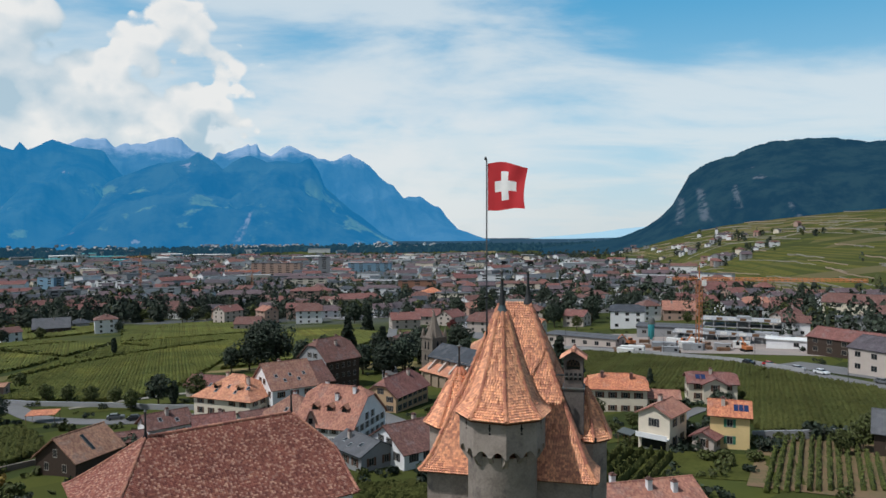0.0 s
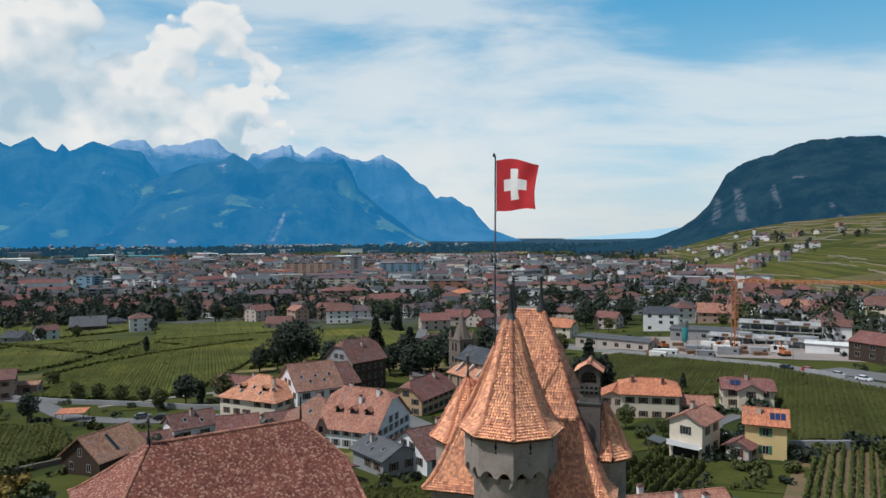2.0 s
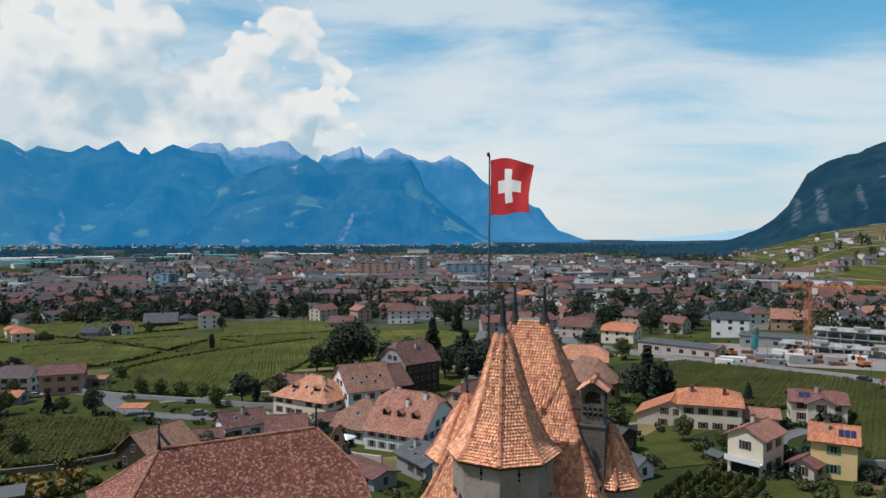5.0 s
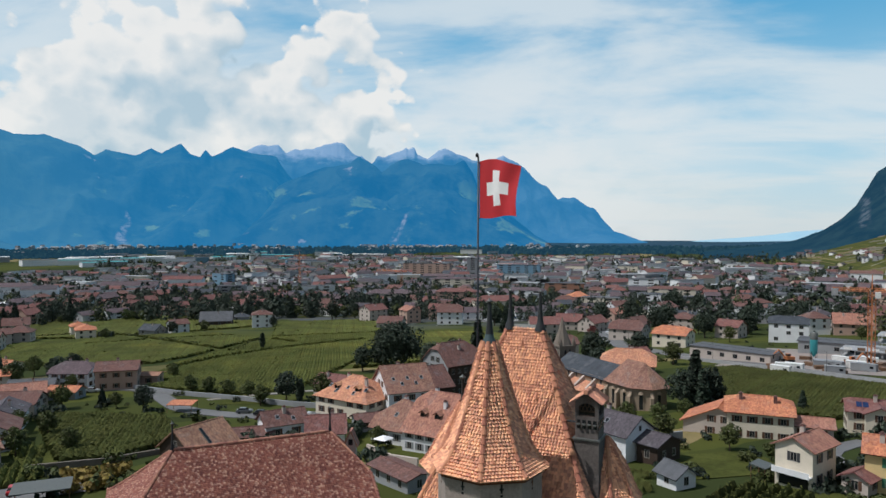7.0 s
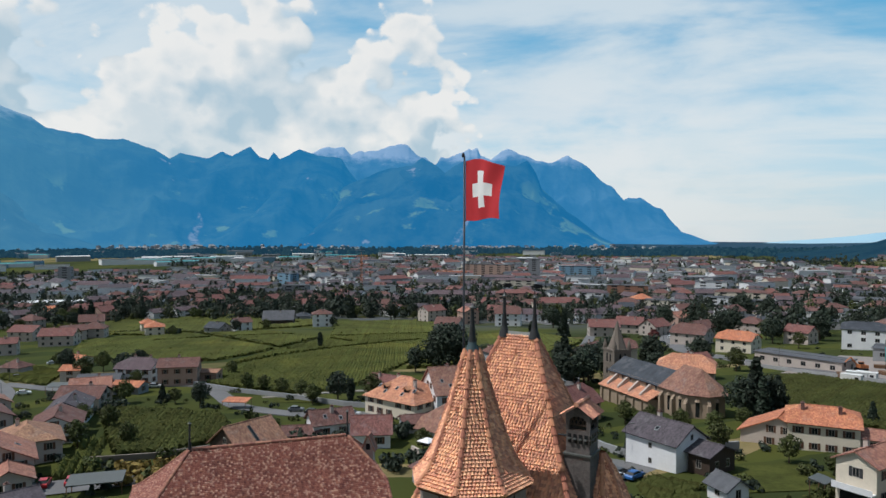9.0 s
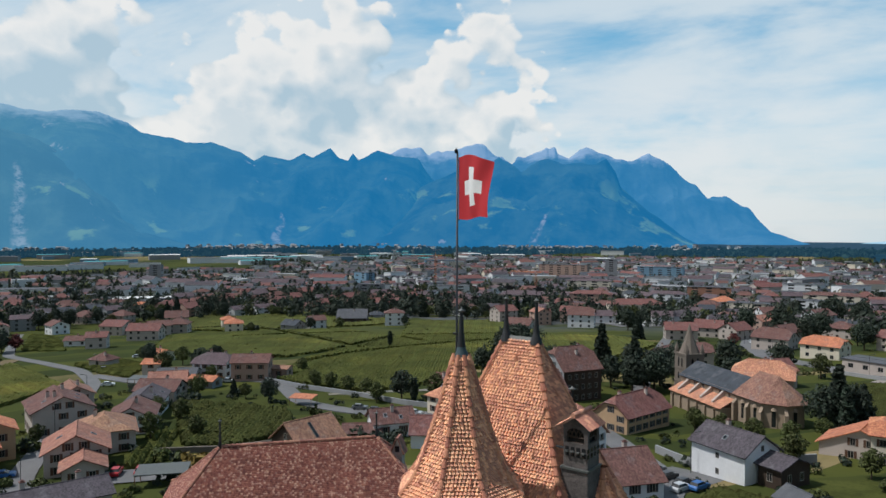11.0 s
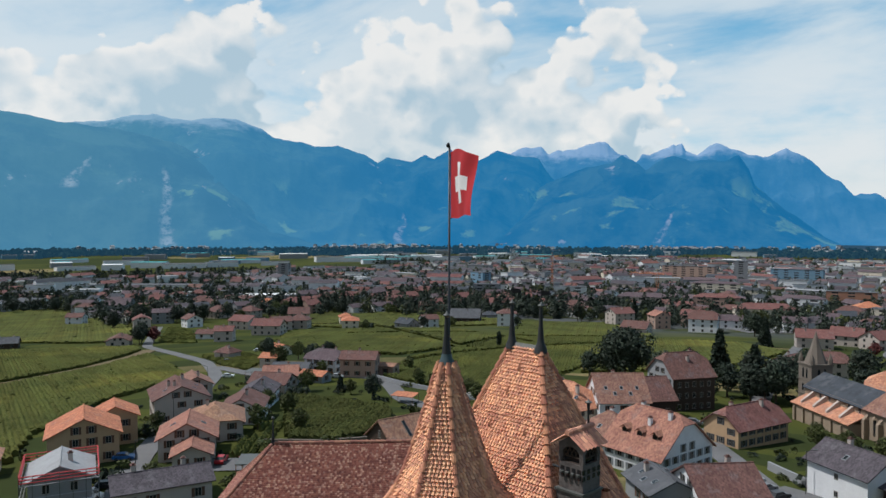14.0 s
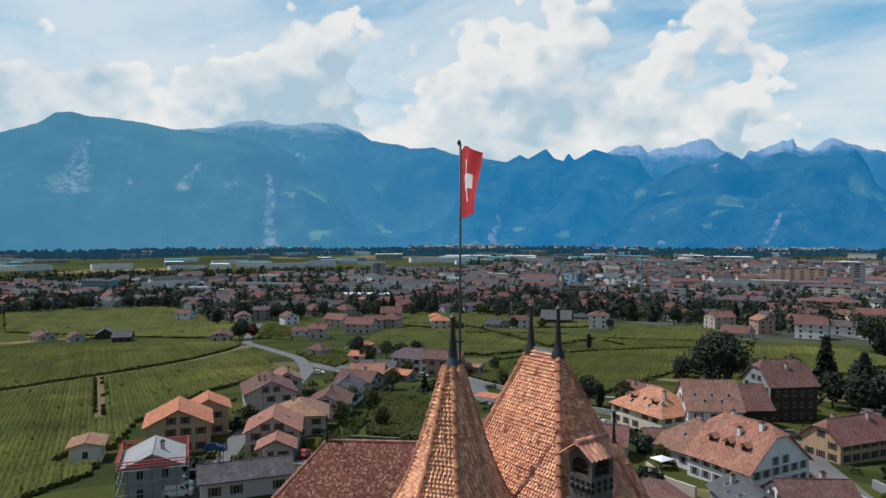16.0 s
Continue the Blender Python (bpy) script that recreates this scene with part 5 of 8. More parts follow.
house("low house with grey roof and three skylights", -15.2, 132.8, -48, 9.9, 7.9, 3.4, 25, "roof_grey", "wall_grey", rows=1, skylights=3, chimneys=1)
house("old manor with a great pink tile roof, dormers and chimneys", -22.4, 154.9, -19.7, 13.6, 16.3, 4.4, 39, "roof_pink", "wall_white", hip=0.22, dormers=3, chimneys=3, chim_mat="wall_white", shutter="shutter_grey", gap=2.2)
house("lower wing of the manor with brown tile roof", -33.6, 160.0, -20, 9.5, 13.0, 3.6, 36, "roof_umber", "wall_white", hip=0.6, skylights=1, chimneys=1, chim_mat="wall_white", shutter="shutter_grey", rows=1)
house("ochre farmhouse with brown half-hipped roof", -12.3, 189, 63, 17.1, 9.2, 4.6, 39, "roof_red", "wall_ochre", hip=0.35, shutter="shutter_dark", chimneys=2, gap=2.5)
house("inn with faded orange hipped roof and roof windows", -53.6, 185, -22, 17.4, 13.6, 5.0, 34, "roof_weathered", "wall_cream", hip=1.0, skylights=5, dormers=2, chimneys=2, shutter="shutter_brown")
house("big house with brown tile roof and white gable", -42.4, 188.4, 34, 12, 14.6, 7.0, 36, "roof_umber", "wall_white", hip=0.0, skylights=5, chimneys=1)
house("brown-roofed barn behind the inn", -38.8, 204, 42, 8, 13, 5.4, 35, "roof_brown", "dark_wood", rows=1, chimneys=0, shutter="")
h = house("tall grey-walled house with brown half-hipped roof", -35.8, 222, 48, 13, 13.2, 9.6, 40, "roof_brown", "wall_grey", hip=0.3, rows=3, chimneys=3, chim_mat="wall_beige", shutter="shutter_dark")
s = Shape("dark_wood")
s.box(-6.5, -6.68, -2.4, 6.5, -6.62, 9.2)
part("cladding", s, h, "dark stained timber front")
for x in (-4.6, -2.3, 0.0, 2.3, 4.6):
    for z in (0.8, 3.8, 6.8):
        part("window", window_mesh(0.9, 1.3, ""), h, at=Matrix.Translation((x, -6.69, z)))
house("small brown-roofed house beside the inn", -70.0, 212.0, -15, 11.0, 8.0, 3.5, 28, "roof_red", "wall_beige", chimneys=1, rows=1)
house("small white-gabled cottage with brown roof", -61.9, 156.9, 42, 9.4, 6.9, 3.7, 33, "roof_brown", "wall_white", chimneys=1, rows=1, skylights=2)
house("white-gabled cottage with reddish roof", -49.5, 152, 22, 8, 8.2, 3.4, 33, "roof_red", "wall_white", chimneys=1, rows=1)
house("low shed with brown roof", -66.5, 151.9, 27, 8.1, 5.8, 1.8, 22, "roof_brown", "wall_grey", chimneys=0, rows=1, shutter="")
house("low row of sheds with brown roof", -44.6, 167.2, 33, 7, 5.9, 2.5, 20, "roof_brown", "wall_grey", chimneys=0, rows=1, shutter="")
h = house("timber barn with tan tile roof and a skylight strip", -69.9, 135.5, 70, 11, 9.8, 3.5, 37, "roof_tan", "dark_wood", rows=1, chimneys=0, sides="l", shutter="", skylights=0)
pitch_ = radians(37)
s = Shape("lead", "glass")
for w_, lift_, mat_ in ((0.42, 0.30, 0), (0.30, 0.33, 1)):
    q = [(x, y, 3.5 + (4.9 + y) * math.tan(pitch_) + lift_) for x, y in ((-0.6 - w_, -4.3), (-0.6 + w_, -4.3), (-0.6 + w_, -1.1), (-0.6 - w_, -1.1))]
    s.slab(q, 0.06, mat_)
part("skylight", s, h, "long dark glazed skylight strip")
house("small garden building with brown lean roof", -25.5, 126.5, -38, 11.0, 5.0, 2.6, 14, "roof_brown", "wall_grey", rows=1, chimneys=0, shutter="")
# the lane to the west
house("ochre house with bright orange gable roof", -125.0, 98.6, 150, 12.5, 13.0, 6.4, 26, "roof_orange", "wall_ochre", shutter="shutter_brown", chimneys=0, rows=2, gap=2.6)
house("rear wing with bright orange roof", -133.0, 110.5, 150, 9.0, 9.0, 6.6, 26, "roof_orange", "wall_ochre", chimneys=0)
house("grey rendered house with brown roof", -142.0, 134.0, 150, 15.0, 13.0, 6.6, 25, "roof_brown", "wall_beige", chimneys=3, skylights=2, gap=3.0)
house("house with tan gable roof and timber balcony", -108.0, 111.5, 140, 11.5, 11.0, 4.8, 28, "roof_pink", "wall_beige", chimneys=0, skylights=1)
house("house with pale tan hipped roof", -115.5, 124.5, 140, 12.5, 12.0, 4.6, 27, "roof_tan", "wall_beige", hip=0.8, chimneys=1)
house("low porch wing with tan roof", -99.5, 106.0, 140, 7.0, 7.0, 3.0, 25, "roof_pink", "wall_beige", chimneys=0, rows=1)
house("long low house with dark brown roof", -86.0, 89.5, 62, 15.0, 8.5, 3.6, 20, "roof_dusk", "wall_beige", chimneys=2, rows=1)
house("house with white dormer gable and brown roof", -124.0, 140.5, 130, 13.0, 10.0, 4.2, 26, "roof_brown", "wall_white", chimneys=1)
house("dark-roofed house above the lane", -137.0, 157.0, 125, 14.0, 9.0, 4.2, 26, "roof_dusk", "wall_white", chimneys=1, skylights=2)
house("house with orange roof at the road bend", -158.0, 147.0, 140, 8.0, 7.5, 4.8, 26, "roof_orange", "wall_beige", chimneys=1)
house("brown-roofed house at the road bend", -163.0, 155.0, 150, 11.0, 9.0, 5.0, 27, "roof_umber", "wall_beige", chimneys=1)
house("brown-roofed house behind the lane", -147.0, 172.0, 20, 12.0, 9.0, 4.0, 27, "roof_brown", "wall_beige", chimneys=1)
house("tile-roofed house beside the vineyard lane", -157.0, 185.0, 40, 11.0, 9.0, 4.0, 28, "roof_pink", "wall_grey", chimneys=1)
house("low stable with orange roof", -152.0, 196.0, 10, 9.0, 6.0, 2.6, 20, "roof_orange", "wall_grey", chimneys=0, rows=1)
house("small shed with a leaning tan roof", -132.0, 82.0, 150, 7.5, 6.0, 3.6, 14, "roof_tan", "wall_cream", chimneys=0, rows=1, shutter="")
# the pink estate
house("white manor wing with grey-brown hipped roof", -165.5, 216.8, 11, 13, 10.8, 5.4, 28, "roof_dull", "wall_white", hip=0.5, chimneys=2)
house("long pink wing with brown roof", -146.7, 213.5, 27, 12.6, 9.2, 6.8, 24, "roof_brown", "wall_pink", chimneys=1)
house("low white outbuilding with grey roof", -172, 204.8, 28, 13.2, 7.1, 2.8, 22, "roof_grey", "wall_white", chimneys=0, rows=1)
house("low pink annex with flat roof", -140.4, 222, 16, 6, 6.2, 3.4, 10, "roof_tan", "wall_pink", chimneys=0, rows=1)
house("small house with flat orange roof", -191.7, 213, 25, 6.5, 7.5, 4.6, 18, "roof_orange", "wall_beige", chimneys=0)

# ---- church ----
TOWER = (-3.1, 236.5)


def build_church():
    ch = thing("church", "village church with slate nave, brown choir roof and pointed tower", "church", Matrix.Translation(on_ground(13.9, 212.5)) @ Matrix.Rotation(radians(-52), 4, "Z"))
    BUILT.append((13.9, 212.5, 24.0))
    s = Shape("stone_tan")
    s.box(-23, -5.5, -3, 2, 5.5, 7.0)
    part("nave_wall", s, ch)
    s = Shape("roof_slate")
    s.slab([(-23.4, -6.1, 6.6), (2, -6.1, 6.6), (2, 0, 10.4), (-23.4, 0, 10.4)], 0.25)
    s.slab([(-23.4, 6.1, 6.6), (2, 6.1, 6.6), (2, 0, 10.4), (-23.4, 0, 10.4)][::-1], 0.25)
    part("nave_roof", s, ch, "dark slate roof")
    s = Shape("stone_tan")
    s.box(-22, -9.5, -3, 1, -5.5, 3.0)
    part("aisle_wall", s, ch)
    s = Shape("roof_weathered")
    s.slab([(-22.3, -10.1, 2.9), (1.3, -10.1, 2.9), (1.3, -5.5, 5.0), (-22.3, -5.5, 5.0)], 0.22)
    part("aisle_roof", s, ch, "pale orange tile roof")
    for i in range(6):
        part("window", window_mesh(0.7, 1.2, ""), ch, at=Matrix.Translation((-20 + i * 3.8, -5.51, 5.1)))
        b = Shape("stone_tan")
        b.box(-20.9 + i * 3.8, -10.0, -3, -20.3 + i * 3.8, -9.5, 2.2)
        part("buttress", b, ch)
    for i in range(4):
        # raking fins that carry the nave wall over the aisle roof
        x = -18.9 + i * 5.2
        b = Shape("wall_beige")
        b.add([(x + dx, y, z) for dx in (-0.35, 0.35) for y, z in ((-9.0, 2.8), (-5.52, 4.8), (-5.52, 6.5), (-9.0, 3.9))], [(3, 2, 1, 0), (4, 5, 6, 7), (3, 7, 6, 2), (0, 4, 7, 3), (2, 6, 5, 1)])
        part("raking_buttress", b, ch, "pale sloping stone buttress")
    # choir with a polygonal end
    ring = [(2, -6), (12, -6), (16, -2.6), (16, 2.6), (12, 6), (2, 6)]
    s = Shape("stone_tan")
    n = len(ring)
    s.add([(x, y, -3) for x, y in ring] + [(x, y, 7.2) for x, y in ring], [(i, (i + 1) % n, n + (i + 1) % n, n + i) for i in range(n)])
    part("choir_wall", s, ch)
    s = Shape("roof_umber")
    eav = [(1.4, -6.8, 6.8), (12.3, -6.8, 6.8), (16.8, -2.9, 6.8), (16.8, 2.9, 6.8), (12.3, 6.8, 6.8), (1.4, 6.8, 6.8)]
    a, b = (3.5, 0, 12.6), (10.5, 0, 12.6)
    for q in ([eav[0], eav[1], b, a], [eav[1], eav[2], b], [eav[2], eav[3], b], [eav[3], eav[4], b], [eav[4], eav[5], a, b], [eav[5], eav[0], a]):
        s.slab(q, 0.2)
    part("choir_roof", s, ch, "brown tile roof")
    for x, y, ang in ((5, -6.02, 0), (9.5, -6.02, 0), (14.05, -4.35, 40), (16.02, 0, 90)):
        s = Shape("stone_tan", "glass")
        s.box(-0.75, -0.06, 1.0, 0.75, 0.02, 5.2)
        s.lathe([(0.0, 5.2), (0.75, 5.2), (0.5, 5.75), (0.0, 6.0)], 12)
        s.box(-0.5, -0.075, 1.3, 0.5, 0.03, 5.2, 1)
        part("tall_window", s, ch, "tall pointed church window", at=Matrix.Translation((x, y, 0)) @ Matrix.Rotation(radians(ang), 4, "Z"))
    for x, y, ang in ((2.5, -6, 0), (7.2, -6, 0), (12, -6, 20), (16, -2.6, 60)):
        b = Shape("stone_tan")
        b.box(-0.4, -1.2, -3, 0.4, 0.1, 4.6)
        b.add([(-0.4, -1.2, 4.6), (0.4, -1.2, 4.6), (0.4, 0.1, 5.9), (-0.4, 0.1, 5.9)], [(0, 1, 2, 3)])
        part("buttress", b, ch, at=Matrix.Translation((x, y, 0)) @ Matrix.Rotation(radians(ang), 4, "Z"))
    house("side chapel with orange roof behind the choir", 17.4, 234, -5, 15.5, 11.5, 8.6, 33, "roof_weathered", "stone_tan", rows=1, shutter="", chimneys=1, hip=0.6)
    tw = thing("church_tower", "square brown stone church tower with corner pinnacles and a stone spire", "church tower", Matrix.Translation(on_ground(TOWER[0], TOWER[1])) @ Matrix.Rotation(radians(-52), 4, "Z"))
    s = Shape("stone_brown")
    s.box(-3.0, -3.0, -3, 3.0, 3.0, 13.4)
    part("shaft", s, tw)
    for z in (5.2, 9.2):
        s = Shape("stone_brown")
        s.box(-3.15, -3.15, z, 3.15, 3.15, z + 0.25)
        part("string_course", s, tw)
    s = Shape("stone_brown")
    s.box(-3.25, -3.25, 13.4, 3.25, 3.25, 13.9)
    part("cornice", s, tw)
    s = Shape("stone_brown")
    s.lathe([(2.95, 13.9), (1.4, 18.0), (0.06, 22.6)], 8, 0, math.pi / 8)
    part("spire", s, tw, "brown-grey stone spire")
    for x in (-2.6, 2.6):
        for y in (-2.6, 2.6):
            s = Shape("stone_brown")
            s.lathe([(0.6, 13.9), (0.6, 15.0), (0.0, 17.0)], 6, 0, 0, (x, y))
            part("pinnacle", s, tw)
    for ang in (0, 90, 180, 270):
        for x in (-0.85, 0.85):
            for z0, z1 in ((9.9, 12.2), (6.2, 7.8)):
                s = Shape("glass")
                s.box(-0.38, -3.03, z0, 0.38, -2.95, z1)
                s.box(-0.22, -3.03, z1, 0.22, -2.95, z1 + 0.4)
                part("belfry_opening", s, tw, at=Matrix.Rotation(radians(ang), 4, "Z") @ Matrix.Translation((x, 0, 0)))


build_church()

# ---- houses between the vineyards and along the edge of the town ----
KINDS = {"o": ("roof_orange", "wall_cream", "cream house with orange tile roof"), "r": ("roof_red", "wall_beige", "beige house with red tile roof"),
         "b": ("roof_brown", "wall_beige", "beige house with brown tile roof"), "w": ("roof_brown", "wall_white", "white house with brown tile roof"),
         "d": ("roof_grey", "dark_wood", "dark timber house with grey roof"), "g": ("roof_slate", "wall_grey", "grey house with slate roof"),
         "y": ("roof_red", "wall_yellow", "yellow house with red tile roof"), "p": ("roof_pink", "wall_pink", "pinkish house with faded tile roof"), "W": ("roof_grey", "wall_white", "long white hall with grey roof"), "B": ("roof_grey", "wall_blue", "long blue industrial hall")}
mid_rng = random.Random(31)


def villa(kind, x, y, w, rows=2, H=None, hip=None, L=None, W=None, yaw=None, pitch=None):
    roof, wall, label = KINDS[kind]
    L, W = L or w * 0.72, W or w * 0.6
    house(label, x, y, mid_rng.uniform(-50, 60) if yaw is None else yaw, L, W, H or rows * 2.9 + 0.3, pitch or mid_rng.uniform(24, 32), roof, wall, hip=mid_rng.choice((0, 0, 0.4, 1.0)) if hip is None else hip,
          rows=rows, shutter="", chimneys=1, gap=4.2, win=(1.3, 1.4), name="villa")


villa("o", -288, 372, 18, hip=1.0)
villa("g", -262, 399, 17, rows=1)
villa("w", -249, 406, 15, hip=0)
villa("w", -214, 450, 18, rows=3, hip=1.0)
villa("d", -258, 468, 30, rows=1, H=3.8, yaw=25)
villa("g", -260, 507, 17, rows=1)
villa("b", -123, 450, 22, rows=1, H=4.0, yaw=0)
villa("w", -93, 493, 24, rows=3, yaw=8, hip=0.4)
villa("p", -170, 552, 22, hip=0)
villa("r", -154, 508, 22, rows=3, hip=0)
villa("w", -205, 562, 26)
villa("w", -431, 583, 26)
villa("b", -400, 576, 26)
villa("r", -469, 538, 24)
villa("r", -436, 532, 34, rows=2, yaw=15, W=14)
villa("b", -374, 412, 22)
villa("r", -446, 486, 22)
villa("r", -304, 604, 46, rows=2, yaw=25, W=13)
villa("r", -267, 626, 20)
villa("d", -422, 213, 18, rows=1)
villa("b", -450, 187, 18, rows=1)
villa("b", -419, 194, 14, rows=1)
villa("d", -389, 208, 14, rows=1)
villa("w", -512, 315, 17, hip=0)
villa("r", -437, 320, 19)
villa("b", -337, 240, 19, rows=1)
villa("r", -502, 396, 17)
villa("w", -405, 338, 18)
villa("w", -321, 286, 18, rows=1, yaw=30, W=8)
villa("r", -299, 279, 14)
villa("r", -353, 340, 22)
villa("r", -306, 318, 25, yaw=25, W=11)
villa("b", -324, 345, 18)
villa("b", -322, 360, 18)
villa("o", -314, 397, 14, hip=1.0)
villa("b", -455, 401, 22)
villa("o", -485, 490, 24)
villa("b", -433, 416, 20)
villa("r", -463, 507, 28)
villa("b", -233, 226, 12, rows=1)
villa("o", -223, 247, 13, rows=1, H=3.6, pitch=16, hip=0)
villa("W", -701, 335, 0, L=42, W=26, H=7, rows=1, yaw=30, pitch=14, hip=0)
villa("W", -690, 372, 0, L=24, W=20, H=7, rows=1, yaw=30, pitch=18, hip=0)
villa("B", -884, 408, 0, L=40, W=16, H=16, rows=4, yaw=30, pitch=3, hip=0)
villa("p", -124, 500, 18, rows=3, hip=0)
villa("b", -335, 580, 20)
villa("r", 75, 398, 17)
villa("b", 30, 440, 18)
villa("r", 5, 455, 20)
villa("w", 118, 410, 16, rows=3)
villa("b", 60, 470, 22)
villa("r", 205, 430, 18)
villa("w", 178, 395, 14)
villa("w", 235, 405, 15)
villa("b", 160, 330, 16)
villa("b", 24, 398, 24, rows=2, yaw=-20, hip=0.4)
villa("o", 43, 360, 22, rows=2, yaw=-25, hip=0.4)
villa("r", -24, 438, 24, rows=2, yaw=12, hip=0)
villa("r", -10, 466, 22, rows=2, yaw=-5, hip=0)
villa("g", 74, 505, 0, L=34, W=12, H=5, rows=1, yaw=-12, hip=0)
villa("p", 20, 545, 22, rows=2)
villa("w", 55, 560, 24, rows=3)
villa("b", -18, 300, 20, rows=2, yaw=70, hip=0)
villa("b", -8, 322, 18, rows=2, yaw=20, hip=0.3)
villa("r", 20, 268, 16, rows=2, yaw=35, hip=0)
villa("r", 265, 330, 18)
villa("w", 190, 300, 18, rows=3, yaw=-30)
villa("b", 225, 300, 20, yaw=-35)
villa("w", 243, 516, 17, rows=2, yaw=-20, hip=0)
villa("w", 153, 308, 15, rows=2, yaw=-25, hip=0)
villa("d", 160, 379, 24, rows=2, H=7, yaw=-18, pitch=6, hip=0)
villa("y", 192, 498, 14, rows=2, yaw=-15, hip=0)
villa("p", 194, 440, 22, rows=2, yaw=-22, hip=0.4)
villa("p", 135, 408, 24, rows=2, yaw=-12, hip=0)
villa("w", 278, 530, 18, rows=2, yaw=-30, hip=0)
villa("b", 262, 470, 18, rows=2, yaw=-30, hip=0)
villa("w", 196, 403, 18, rows=2, yaw=-25, hip=0)
villa("r", 172, 352, 16, rows=2, yaw=60, hip=0)
# large blocks of the town
def block(label, x, y, yaw, L, W, H, wall, roof="roof_grey", floors=4, pitch=2, hip=0.0, name="apartment_block", win=True):
    ob = house(label, x, y, yaw, L, W, H, pitch, roof, wall, name=name, category="building", hip=hip, rows=floors, shutter="", chimneys=0, gap=4.6 if y < 620 else 12.0, win=(1.7, 1.5) if y < 620 else (6.0, 1.5), sides="fblr" if win else "", over=0.4)
    return ob


block("tall grey concrete tower block", -180, 1078, 8, 17, 16, 34, "wall_grey", floors=11)
block("long pinkish apartment block", -262, 1122, -4, 78, 14, 23, "wall_pink", floors=7)
block("long grey-blue apartment block", -120, 1170, -4, 70, 14, 20, "wall_blue", floors=6)
block("pale blue long apartment block", -486, 880, -25, 30, 14, 18, "wall_blue", floors=6)
block("long white apartment block", -420, 905, -15, 44, 13, 12, "wall_white", floors=4)
block("slim grey concrete tower block", -790, 800, 30, 16, 14, 26, "wall_grey", floors=8)
block("large cream hotel with red hipped roof", -74, 604, 20, 44, 15, 11.5, "wall_cream", "roof_red", 3, 28, 1.0, name="hotel")
block("green-cream town house with flat roof", 10, 690, -8, 34, 14, 10, "wall_cream", "roof_grey", 3)
block("cream corner building with orange hipped roof", -11, 706, 10, 21, 18, 10, "wall_white", "roof_orange", 3, 26, 1.0, name="town_house")
block("long cream town block with brown roof", 80, 760, -6, 46, 14, 12, "wall_cream", "roof_brown", 4, 20, 1.0)
block("white and blue factory with brown roof", 108, 565, -14, 40, 18, 8.5, "wall_white", "roof_brown", 2, 10, 0.0, name="factory")
block("grey works hall with low roof", 100, 500, -14, 36, 14, 5.5, "wall_grey", "roof_grey", 1, 8)
block("white hall with a bright curved roof", 138, 525, -20, 30, 22, 7, "wall_white", "roof_grey", 1, 14, name="hall")
block("white three-storey house with green roof", 97, 374, -15, 17, 13, 9, "wall_white", "roof_slate", 3, 24, 0.4, name="town_house")
block("cream station building with brown roof", 210, 356, -35, 34, 16, 9.5, "wall_cream", "roof_brown", 3, 26, 0.3, name="town_house")
block("cream row house with brown roof", 255, 378, -35, 30, 14, 8, "wall_cream", "roof_brown", 2, 26)
block("long timber house with dark red roof", 141, 238, -62, 32, 13, 5.6, "dark_wood", "roof_red", 2, 24, 0.0, name="row_house")
block("row building with brown roof and garages", 131, 200, -66, 26, 14, 7, "wall_beige", "roof_dusk", 2, 24, 0.0, name="row_house")
block("low pinkish flat-roofed workshop", 61, 306, -34, 32, 12, 4.2, "wall_beige", "roof_grey", 1, 1, name="workshop")
block("long grey flat-roofed workshop", 104, 326, -20, 28, 14, 4.6, "wall_grey", "roof_grey", 1, 1, name="workshop")
block("white site hut of steel", 130, 268, -30, 14, 8, 3.4, "wall_white", "frame_white", 1, 1, name="site_hut")
block("long pinkish town block with red roof", -130, 700, 6, 40, 14, 13, "wall_pink", "roof_red", 4, 22, 1.0)
block("white four-storey town block", -60, 735, -4, 30, 14, 13, "wall_white", "roof_dull", 4, 20, 1.0)
block("beige school with wide brown roof", -195, 690, 10, 48, 16, 11, "wall_beige", "roof_dull", 3, 24, 1.0, name="school")
block("white flat-roofed apartment block", -300, 760, 20, 36, 13, 13, "wall_white", "roof_grey", 4)
block("grey flat-roofed apartment block", -390, 730, 20, 30, 13, 14, "wall_grey", "roof_grey", 4)
block("white flat-roofed office block", 60, 690, -10, 32, 15, 12, "wall_white", "roof_grey", 4)
block("long white factory with grey roof", 190, 700, -16, 60, 22, 8, "wall_white", "roof_grey", 2, 6, name="factory")
block("brick apartment block with flat roof", -30, 830, 0, 44, 14, 15, "wall_brick", "roof_grey", 5)
block("white tall apartment block", 60, 880, -5, 34, 14, 16, "wall_white", "roof_grey", 5)
block("cream long apartment block", -170, 880, 6, 52, 14, 15, "wall_cream", "roof_dull", 5, 18, 1.0)
block("long low white commercial hall", -782, 587, 31, 118, 30, 7, "wall_white", "roof_grey", 1, 3, name="hall")
block("long low pale commercial hall", -560, 560, 35, 60, 26, 6, "wall_white", "frame_white", 1, 3, name="hall")



